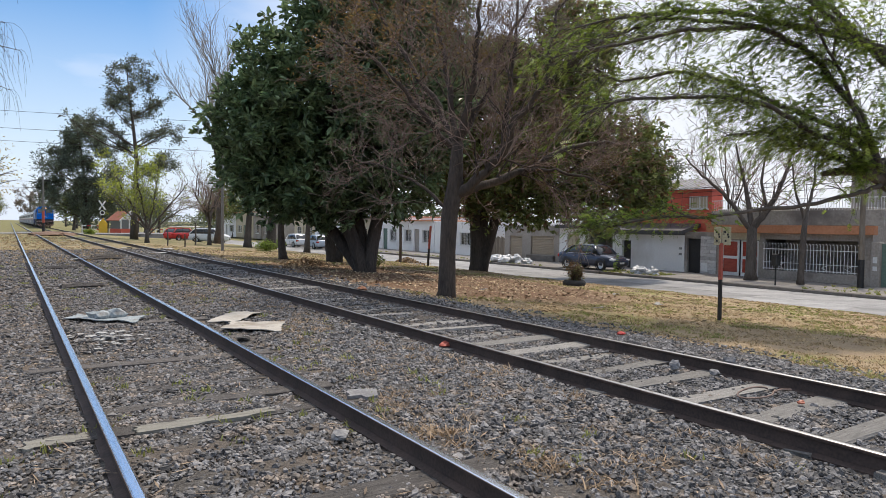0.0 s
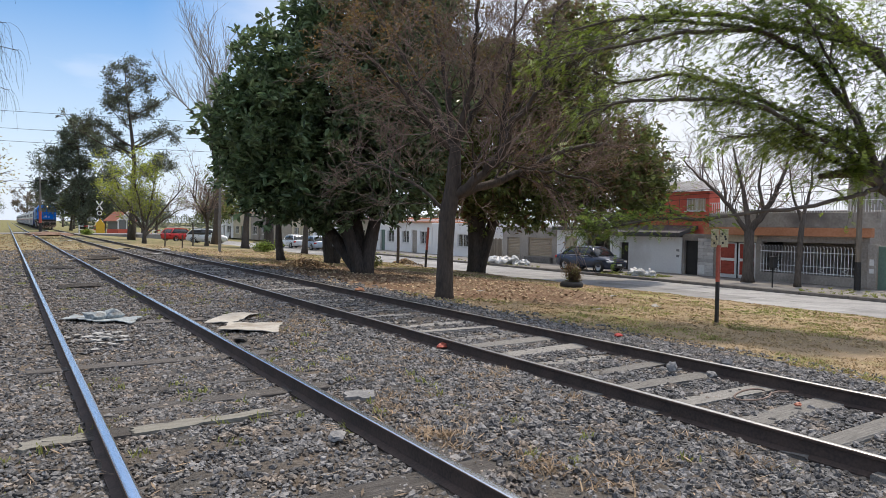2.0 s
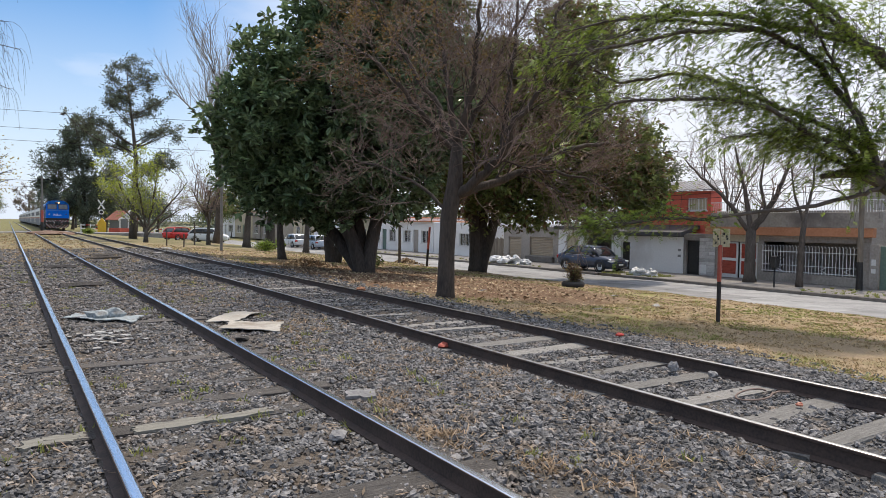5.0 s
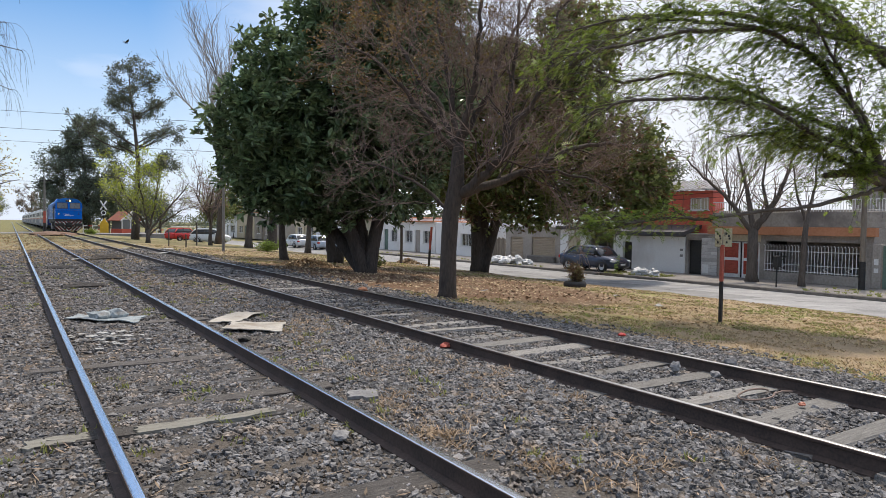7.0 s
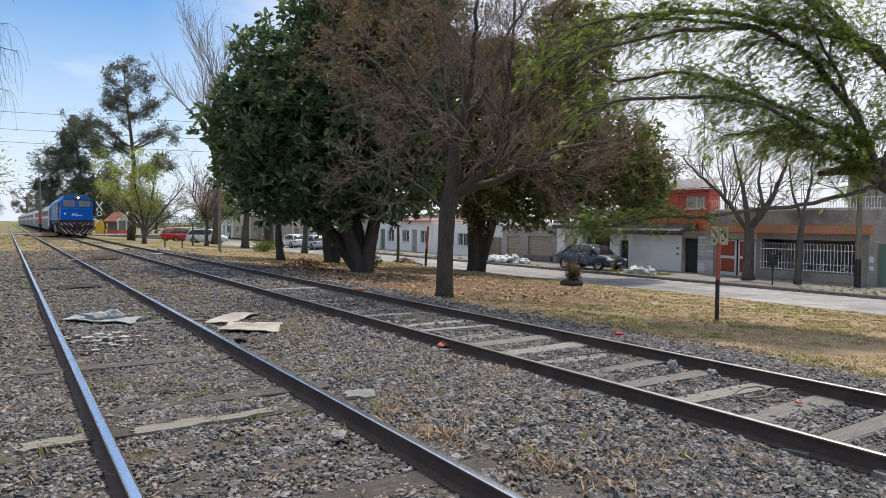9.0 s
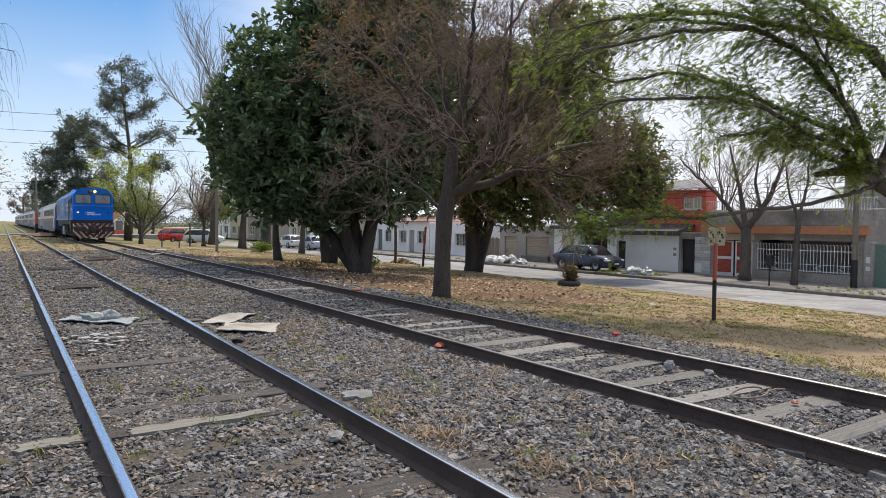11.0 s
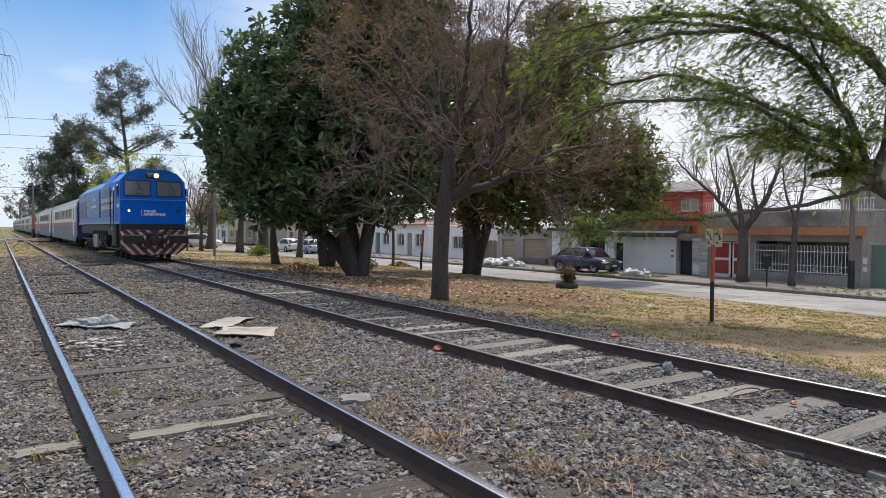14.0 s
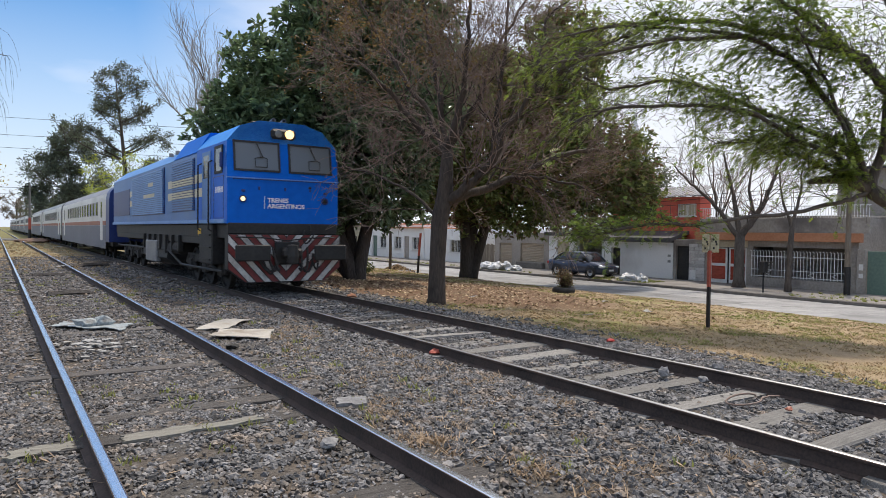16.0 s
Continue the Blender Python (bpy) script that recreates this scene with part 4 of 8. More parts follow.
        for k in range(20):
            z = 2.11 + k * 0.067
            mat = CREAM if 2.42 < z + 0.02 < 2.64 or 2.78 < z + 0.02 < 3.0 else BLUE_SIDE
            part("slat", Shell().prism([(at(0.02, 0.05)[0], z), (at(0.02, 0.05)[1], z), (at(0.02, 0.05)[1], z + 0.03), (at(0.02, 0.05)[0], z + 0.045)], "y", 3.0, 5.55), mat, g)
        lv = part("louvre_panel", Shell().box(*at(0.0, 0.025), 6.7, 12.4, 2.05, 3.48, 0.008), BLUE_DARK, loco, "pale blue radiator louvre")
        for k in range(22):
            z = 2.08 + k * 0.063
            part("slat", Shell().prism([(at(0.025, 0.06)[0], z), (at(0.025, 0.06)[1], z), (at(0.025, 0.06)[1], z + 0.03), (at(0.025, 0.06)[0], z + 0.048)], "y", 6.75, 12.35), BLUE_ROOF, lv)
        for k, (ya, yb, z) in enumerate(((8.2, 9.1, 2.98), (8.0, 9.9, 2.62))):
            part("emblem_bar", Shell().box(*at(0.058, 0.064), ya, yb, z, z + 0.12), CREAM, lv, "worn pale emblem")
        # cab side window and door with handrails
        cw = part("cab_side_window", Shell().box(*at(-0.01, 0.012), 0.42, 0.95, 2.95, 3.5, 0.01), WINDOW, loco)
        part("window_frame", Shell().ring(*at(0.0, 0.02), 0.36, 1.01, 2.9, 3.55, 0.06), BLACK, cw)
        part("mirror", Shell().box(*at(0.03, 0.10), 0.22, 0.30, 3.02, 3.36, 0.02), BLUE_DARK, loco)
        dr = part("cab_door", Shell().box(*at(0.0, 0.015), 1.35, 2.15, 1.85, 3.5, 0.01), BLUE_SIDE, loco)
        part("door_window", Shell().box(*at(0.014, 0.02), 1.5, 2.0, 2.85, 3.4, 0.02), WINDOW, dr)
        for y in (1.25, 2.25):
            part("handrail", Shell().tube([(x + side * 0.0, y, 3.25), (x + side * 0.09, y, 3.2), (x + side * 0.09, y, 1.6), (x + side * 0.0, y, 1.55)], 0.02, 6), BLACK, loco)
        part("step_well", Shell().box(*at(-0.3, 0.02), 1.2, 2.4, 0.75, 1.74, 0.03), BLACK, loco)
        for k in range(3):
            part("step", Shell().box(*at(-0.2, 0.06), 1.3, 2.3, 0.85 + 0.3 * k, 0.88 + 0.3 * k), BLACK, loco)
        part("yellow_marking", Shell().box(*at(0.02, 0.03), 2.2, 2.5, 1.45, 1.62), YELLOW, loco)
    # frame, bumper apron and couplings
    part("main_frame", Shell().box(-1.25, 1.25, 0.05, L - 0.1, 1.40, 1.74, 0.02), BLACK, loco)
    apron = part("bumper", Shell().prism([(-1.36, 1.50), (1.36, 1.50), (1.36, 0.72), (0.95, 0.40), (-0.95, 0.40), (-1.36, 0.72)], "y", -0.12, 0.12), BLACK, loco, "black bumper with red and white chevrons")
    for side in (-1, 1):
        for k in range(14):
            # slanted bands that meet in a V at the centre line
            a, w = -0.62 + 0.185 * k, 0.155
            mat = DIRTY_WHITE if k % 2 == 0 else RED_STRIPE
            pts = []
            for u0, z in ((a + 0.5, 1.49), (a + 0.5 + w, 1.49), (a - 0.5 + w, 0.41), (a - 0.5, 0.41)):
                pts.append((u0, z))
            poly = [Vector((u, z, 0)) for u, z in pts]
            clip = [(1, 0, 0.004), (-1, 0, -1.35), (0, 1, 0.41), (-0.62, 0.79, -0.62 * 0.95 + 0.79 * 0.41)]
            for nx, nz, d in clip:
                out = []
                for p, q in zip(poly, poly[1:] + poly[:1]):
                    sp, sq = p.x * nx + p.y * nz - d, q.x * nx + q.y * nz - d
                    if sp >= 0:
                        out.append(p)
                    if sp * sq < 0:
                        out.append(p.lerp(q, sp / (sp - sq)))
                poly = out
                if len(poly) < 3:
                    break
            if len(poly) < 3:
                continue
            mirror = [(side * p.x, p.y) for p in poly]
            part("chevron", Shell().prism(mirror, "y", -0.124, -0.118), mat, apron)
    part("upper_beam", Shell().box(-1.33, 1.33, -0.02, 0.1, 1.50, 1.76, 0.02), BLACK, loco)
    for x in (-0.9, 0.95):
        part("buffer", Shell().lathe([(0.14, 0.0), (0.14, -0.30), (0.16, -0.32), (0.16, -0.40), (0.001, -0.42)], (x, -0.1, 1.08), 18, "y").box(x - 0.40, x + 0.40, -0.52, -0.44, 0.90, 1.27, 0.05), BLACK, loco, "black oblong buffer")
    cp = Shell().box(-0.16, 0.16, -0.55, 0.0, 0.95, 1.22, 0.04).box(-0.24, 0.20, -0.68, -0.42, 0.98, 1.19, 0.05)
    for x, d in ((-0.5, 0.2), (-0.33, 0.1), (0.35, -0.1), (0.52, -0.18)):
        part("air_hose", Shell().tube(bez((x, -0.12, 1.2), (x + d * 0.5, -0.45, 0.5), (x + d, -0.3, 0.72), 8), 0.028, 6), BLACK, loco)
    part("air_hose", Shell().tube(bez((0.45, -0.06, 1.62), (0.35, -0.2, 1.0), (0.72, -0.1, 1.55), 8), 0.022, 6), BLACK, loco)
    cp.box(-0.30, 0.30, -0.22, -0.13, 0.80, 1.34, 0.04).lathe([(0.02, 0.84), (0.13, 0.86), (0.15, 1.0), (0.13, 1.26), (0.02, 1.28)], (-0.04, -0.62, 0.0), 12)
    for x, d, z in ((-0.72, 0.5, 0.62), (-0.6, 0.3, 0.55), (0.66, -0.4, 0.58), (0.78, -0.2, 0.66)):
        part("air_hose", Shell().tube(bez((x, -0.14, 1.05), (x + d * 0.4, -0.40, z - 0.25), (x + d, -0.25, z + 0.25), 8), 0.026, 6), BLACK, loco)
    part("coupler", cp, BLACK, loco, "sooty coupler head")
    part("uncoupling_lever", Shell().tube([(-1.2, -0.16, 1.44), (-0.5, -0.2, 1.42), (-0.05, -0.3, 1.36), (0.5, -0.2, 1.42), (1.2, -0.16, 1.44)], 0.016, 6), BLACK, loco)
    part("hose_stand", Shell().tube([(0.58, -0.1, 1.5), (0.58, -0.12, 1.72)], 0.022, 6), BLACK, loco)
    bogie(loco, 3.0, RAIL_TOP, (-1.5, 0.0, 1.5))
    bogie(loco, L - 3.0, RAIL_TOP, (-1.5, 0.0, 1.5))
    part("fuel_tank", Shell().prism([(-1.25, 1.4), (-1.3, 0.7), (-1.05, 0.5), (1.05, 0.5), (1.3, 0.7), (1.25, 1.4)], "y", 6.6, 10.6), BLACK, loco)
    for side in (-1, 1):
        for k in range(7):
            yy = 4.9 + 0.9 * k
            part("pipe_bracket", Shell().box(min(side * 1.18, side * 1.34), max(side * 1.18, side * 1.34), yy, yy + 0.12, 0.95 - 0.05 * (k % 3), 1.42, 0.02), BLACK, loco)
        part("brake_pipe", Shell().tube([(side * 1.27, 0.6, 0.62), (side * 1.27, 4.8, 0.6), (side * 1.27, 6.5, 0.95), (side * 1.27, L - 0.8, 0.9)], 0.035, 6), BLACK, loco)
        part("cable_duct", Shell().box(min(side * 1.1, side * 1.25), max(side * 1.1, side * 1.25), 2.6, L - 0.3, 1.22, 1.42, 0.02), BLACK, loco)
        part("equipment_box", Shell().box(min(side * 1.2, side * 1.36), max(side * 1.2, side * 1.36), 8.0, 9.8, 0.52, 1.22, 0.03), GREY_METAL, loco, "pale grey equipment box")
        part("air_tank", Shell().tube([(side * 1.12, 5.2, 1.05), (side * 1.12, 6.4, 1.05)], 0.2, 12), SOOT, loco)
    return loco


def build_coach(first, pattern=0):
    """Origin under its leading end."""
    L, HW = 25.6, 1.37
    coach = empty("passenger_coach", label="white and grey passenger coach with orange stripe" + (", dark blue end" if first else ""), category="railway coach", group="coaches of the train")
    body = [(-HW, 1.0), (-HW, 2.9), (-1.32, 3.2), (-1.1, 3.48), (1.1, 3.48), (1.32, 3.2), (HW, 2.9), (HW, 1.0)]
    part("body", Shell().prism(body, "y", 0.15, L), COACH_WHITE, coach, "off-white coach side")
    part("roof", Shell().prism([(-1.325, 3.2), (-1.12, 3.5), (-0.6, 3.72), (0.6, 3.72), (1.12, 3.5), (1.325, 3.2)], "y", 0.12, L + 0.03), PALE_ROOF, coach)
    part("end_wall", Shell().prism([(-HW - 0.012, 0.95), (-HW - 0.012, 2.9), (-1.33, 3.22), (-1.1, 3.52), (-0.6, 3.74), (0.6, 3.74), (1.1, 3.52), (1.33, 3.22), (HW + 0.012, 2.9), (HW + 0.012, 0.95)], "y", 0.0, 1.1 if first else 0.16), BLUE_DARK if first else GREY_METAL, coach)
    part("gangway", Shell().box(-0.6, 0.6, -0.5, 0.0, 1.1, 3.2, 0.05), BLACK, coach)
    part("gangway", Shell().box(-0.6, 0.6, L, L + 0.5, 1.1, 3.2, 0.05), BLACK, coach)
    for side in (-1, 1):
        at = lambda d0, d1: (min(side * (HW + d0), side * (HW + d1)), max(side * (HW + d0), side * (HW + d1)))
        part("lower_panel", Shell().box(*at(0.0, 0.012), 1.15, L - 0.05, 0.62, 1.72, 0.004), COACH_GREY, coach, "slate grey lower panel")
        part("stripe", Shell().box(*at(0.0, 0.016), 1.15, L - 0.05, 1.73, 1.93), ORANGE, coach, "orange stripe")
        n, y0, dy = 13, 4.2, 1.32
        for k in range(n):
            y = y0 + k * dy
            w = part("window", Shell().box(*at(-0.01, 0.012), y, y + 0.66, 2.24, 2.84, 0.03), WINDOW, coach)
            part("window_frame", Shell().ring(*at(0.0, 0.02), y - 0.04, y + 0.70, 2.20, 2.88, 0.04), GREY_METAL, w)
        for y in (2.2, L - 2.4):
            d = part("door", Shell().box(*at(0.0, 0.02), y, y + 0.9, 1.0, 3.05, 0.02), COACH_WHITE if first or pattern % 2 == 0 else RED, coach)
            part("door_window", Shell().box(*at(0.018, 0.024), y + 0.22, y + 0.68, 2.1, 2.85, 0.05), WINDOW, d)
    part("underframe", Shell().box(-1.2, 1.2, 0.3, L - 0.2, 0.75, 1.0).box(-1.1, 1.1, 9.0, 12.0, 0.45, 0.75, 0.03).box(-1.1, 1.1, 14.0, 16.5, 0.4, 0.75, 0.03), BLACK, coach)
    bogie(coach, 3.4, RAIL_TOP, (-1.25, 1.25))
    bogie(coach, L - 3.4, RAIL_TOP, (-1.25, 1.25))
    return coach


locomotive = build_locomotive()
first_coach = build_coach(True)
coaches = [first_coach]
plain_coach = build_coach(False)
coaches.append(plain_coach)
for k in range(7):
    coaches.append(copy_thing(plain_coach, pose(TRACK_X, 200 + 26.6 * k, 0)))


def train_front(t):
    return 15.4 + 8.24 * (16.0 - t)



# ---- trees ----
def leaf_mesh(name, centres, size, material, seed, droop=0.0, wide=0.42, ways=None):
    """Oval leaves, folded along the midrib, at the centres, joined in one mesh."""
    r = np.random.RandomState(seed)
    n = len(centres)
    d = r.normal(size=(n, 3)) if ways is None else ways + r.normal(0, 0.35, (n, 3))
    d[:, 2] = d[:, 2] * 0.7 - droop
    d /= np.linalg.norm(d, axis=1)[:, None]
    e = np.cross(d, np.array((0, 0, 1.0)) + r.normal(0, 0.55, (n, 3)))
    e /= np.linalg.norm(e, axis=1)[:, None] + 1e-9
    k = np.cross(d, e)
    s = (size * r.uniform(0.6, 1.3, n))[:, None]
    base, tip = centres - d * s * 0.5, centres + d * s * 0.5
    fold = -k * s * 0.10
    p1, p2 = centres - d * s * 0.12, centres + d * s * 0.24
    w1, w2 = e * s * wide * 0.5, e * s * wide * 0.40
    v = np.stack([base, p1 + w1 + fold, p2 + w2 + fold, tip, p2 - w2 + fold, p1 - w1 + fold], 1).reshape(-1, 3)
    i = (np.arange(n) * 6)[:, None]
    return fast_mesh(name, v, np.concatenate([i + [0, 1, 2, 3], i + [0, 3, 4, 5]]), material)


def tree_thing(label, category="tree", name="tree", **tags):
    return empty(name, label=label, category=category, **tags)


def blob_points(blobs, n, seed, shell=0.62, noise_cut=0.0):
    """Points in the outer part of the blobs (x, y, z, rx, ry, rz), in clumps with gaps."""
    r = np.random.RandomState(seed)
    vol = np.array([b[3] * b[4] * b[5] for b in blobs]) ** 0.75
    pick = r.choice(len(blobs), n, p=vol / vol.sum())
    b = np.array(blobs)[pick]
    d = r.normal(size=(n, 3))
    d /= np.linalg.norm(d, axis=1)[:, None]
    rad = shell + (1 - shell) * r.rand(n) ** 0.6
    bump = 1 + 0.14 * np.sin(d[:, 0] * 7 + b[:, 0]) * np.sin(d[:, 2] * 8 + b[:, 1]) + 0.08 * np.sin(d[:, 1] * 15 + d[:, 2] * 11)
    return b[:, :3] + d * b[:, 3:] * (rad * bump)[:, None]


def crown_tree(label, base, trunk_r, forks, blobs, clumps, per, leaf, material, seed, bark=None, limbs=40, clump_r=0.35, shell=0.62, droop=0.0, wide=0.42, extra=None, rosette=False):
    """A leafy tree: stems from base through the fork points, limbs to the clumps, leaves round each clump."""
    bark = bark or BARK
    r = random.Random(seed)
    t = tree_thing(label)
    wood = Shell()
    tops = []
    for fx, fy, fz, fr in forks:
        b0 = Vector(base) + Vector((r.uniform(-0.1, 0.1), r.uniform(-0.1, 0.1), -0.15))
        f = Vector((fx, fy, fz))
        mid = b0.lerp(f, 0.5) + Vector((r.uniform(-0.15, 0.15), r.uniform(-0.15, 0.15), 0.1))
        pts = bez(b0, mid, f, 7)
        wood.tube(pts, [trunk_r * 1.45, trunk_r * 1.1] + [trunk_r + (fr - trunk_r) * k / 5 for k in range(6)], 10)
        tops.append((f, fr))
    c = blob_points(blobs, clumps, seed, shell)
    for k in range(limbs):
        a = Vector(c[r.randrange(len(c))])
        f, fr = min(tops, key=lambda q: (q[0] - a).length + r.uniform(0, 1.0))
        mid = f.lerp(a, 0.5) + Vector((0, 0, (a - f).length * 0.12)) + spread(r, 0.4)
        pts = bez(f, mid, a, 6)
        wood.tube(pts, [fr * 0.6 * (1 - j / 6.5) + 0.006 for j in range(7)], 5, False)
    part("trunk", wood, bark, t, smooth=True)
    rs = np.random.RandomState(seed + 1)
    pos = np.repeat(c, per, 0) + rs.normal(0, clump_r, (len(c) * per, 3))
    ways = None
    if rosette:
        mid = np.array(blobs)[:, :3]
        out = c - mid[np.argmin(((c[:, None] - mid[None]) ** 2).sum(-1), 1)]
        out /= np.linalg.norm(out, axis=1)[:, None]
        ways = np.repeat(out, per, 0) * 0.5 + rs.normal(0, 0.75, (len(c) * per, 3))
        ways /= np.linalg.norm(ways, axis=1)[:, None]
        pos = np.repeat(c, per, 0) + ways * leaf * 0.55 + rs.normal(0, clump_r * 0.25, (len(c) * per, 3))
    ob = new("crown", leaf_mesh("crown", pos, leaf, material, seed + 2, droop, wide, ways))
    ob.parent = t
    if extra:
        share, mat2, lab2 = extra
        m = int(len(c) * share)
        pos = np.repeat(c[:m], per, 0) + rs.normal(0, clump_r, (m * per, 3))
        ob = new("crown", leaf_mesh("crown", pos, leaf, mat2, seed + 3, droop, wide))
        ob.parent = t
        ob["label"] = lab2
    return t


def twig_tree(label, base, height, trunk_r, seed, levels=5, spread_a=0.55, bark=None, twig=None, first=0.35, kids=(3, 4), up=0.25, shrink=0.68):
    """A bare tree that forks again and again into fine twigs."""
    r = random.Random(seed)
    t = tree_thing(label)
    wood, fine = Shell(), Shell()
    stack = [(Vector(base) - Vector((0, 0, 0.15)), Vector((0, 0, 1)), height * first, trunk_r, 0)]
    while stack:
        p, d, length, rad, lev = stack.pop()
        n = 5 if lev < 2 else 3
        pts, radii = [p], [rad * (1.5 if lev == 0 else 1)]
        q, dd = p.copy(), d.copy()
        for k in range(n):
            dd = (dd + spread(r, 0.10 + 0.06 * lev) + Vector((0, 0, up * 0.12))).normalized()
            q = q + dd * length / n
            pts.append(q.copy())
            radii.append(rad * (1 - 0.4 * (k + 1) / n))
        radii = [max(q, 0.004 if lev > 2 else 0.0) for q in radii]
        (wood if lev < 3 else fine).tube(pts, radii, 8 if lev < 2 else (4 if lev < 3 else 3), lev == 0)
        if lev >= levels:
            continue
        m = r.randint(*kids) + (1 if lev >= 3 else 0)
        for k in range(m):
            at = pts[-1] if k == 0 else pts[r.randint(max(1, n - 2), n)] if lev < 1 else pts[r.randint(1, n)]
            side = (dd.orthogonal() if k == 0 else dd.cross(spread(r))).normalized()
            turn = Matrix.Rotation(r.uniform(0, 6.28), 3, dd) @ side
            nd = (dd + turn * r.uniform(0.4, 1.1) * (spread_a * 1.6) + Vector((0, 0, up * 0.3))).normalized()
            stack.append((at, nd, length * r.uniform(shrink - 0.12, shrink + 0.12) * (1.25 if lev == 0 else 1), rad * (0.56 if lev < 3 else 0.5), lev + 1))
    part("trunk", wood, bark or BARK, t, smooth=True)
    tagged(part("twig_mass", fine, twig or TWIG, t, "fine bare twigs"), kind="stuff")
    return t


def grow(r, stack, wood, fine, ends, levels, kids, spread_a, up, shrink, thin=0.004):
    """Branches that fork again and again: stack holds (place, way, length, radius, level)."""
    while stack:
        p, d, length, rad, lev = stack.pop()
        n = 4 if lev < 3 else 3
        pts, radii = [p], [rad]
        q, dd = p.copy(), d.copy()
        for k in range(n):
            dd = (dd + spread(r, 0.16 + 0.05 * lev) + Vector((0, 0, up * 0.15))).normalized()
            q = q + dd * length / n
            pts.append(q.copy())
            radii.append(max(rad * (1 - 0.45 * (k + 1) / n), thin))
        (wood if lev < 3 else fine).tube(pts, radii, 5 if lev < 3 else 3, False)
        if lev >= levels:
            ends.append((q, dd))
            continue
        for k in range(r.randint(*kids)):
            at = pts[-1] if k == 0 else pts[r.randint(1, n)]
            turn = dd.cross(spread(r)).normalized()
            nd = (dd + turn * r.uniform(0.35, 1.0) * spread_a * 1.6 + Vector((0, 0, up * 0.3))).normalized()
            stack.append((at, nd, length * r.uniform(shrink - 0.12, shrink + 0.12), max(rad * 0.58, thin), lev + 1))


def limb_tree(label, trunk, limbs, seed, side_len=1.3, step=0.25, levels=5, kids=(2, 4), spread_a=0.5, up=0.25, shrink=0.66, bark=None, twig=None, thin=0.004, leaves=()):
    """A tree whose trunk (points, radii) and main limbs (points, first radius) are given; its twigs grow from them."""
    r = random.Random(seed)
    t = tree_thing(label)
    wood, fine, ends = Shell(), Shell(), []
    wood.tube(trunk[0], trunk[1], 12)
    for pts, rad in limbs:
        path = []
        for a, b in zip(pts, pts[1:]):
            for k in range(4):
                path.append(Vector(a).lerp(Vector(b), k / 4) + spread(r, 0.05))
        path.append(Vector(pts[-1]))
        n = len(path)
        wood.tube(path, [rad * (1 - 0.82 * k / n) + 0.006 for k in range(n)], 7, False)
        stack = []
        for k in range(max(1, int(n * 0.18)), n):
            seg = (path[k] - path[k - 1])
            for _ in range(max(1, round(seg.length / step))):
                d = seg.normalized()
                side = d.cross(spread(r)).normalized()
                way = (d * r.uniform(0.3, 1.0) + side * r.uniform(0.5, 1.0) + Vector((0, 0, up * 0.4))).normalized()
                stack.append((path[k - 1].lerp(path[k], r.random()), way, side_len * r.uniform(0.5, 1.15) * (1 - 0.45 * k / n), max(0.28 * rad * (1 - 0.75 * k / n), thin * 1.6), 2))
        grow(r, stack, wood, fine, ends, levels, kids, spread_a, up, shrink, thin)
    part("trunk", wood, bark or BARK, t, smooth=True)
    tagged(part("twig_mass", fine, twig or TWIG, t, "fine bare twigs"), kind="stuff")
    rs = np.random.RandomState(seed)
    for share, mat, size, per, lab, where in leaves:
        pts = [e for e, _ in ends if where(e) and r.random() < share]
        if pts:
            c = np.repeat(np.array([tuple(e) for e in pts]), per, 0) + rs.normal(0, size * 0.9, (len(pts) * per, 3))
            ob = tagged(new("leaf_mass", leaf_mesh("leaf_mass", c, size, mat, seed)), kind="stuff")
            ob.parent = t
            ob["label"] = lab
    return t


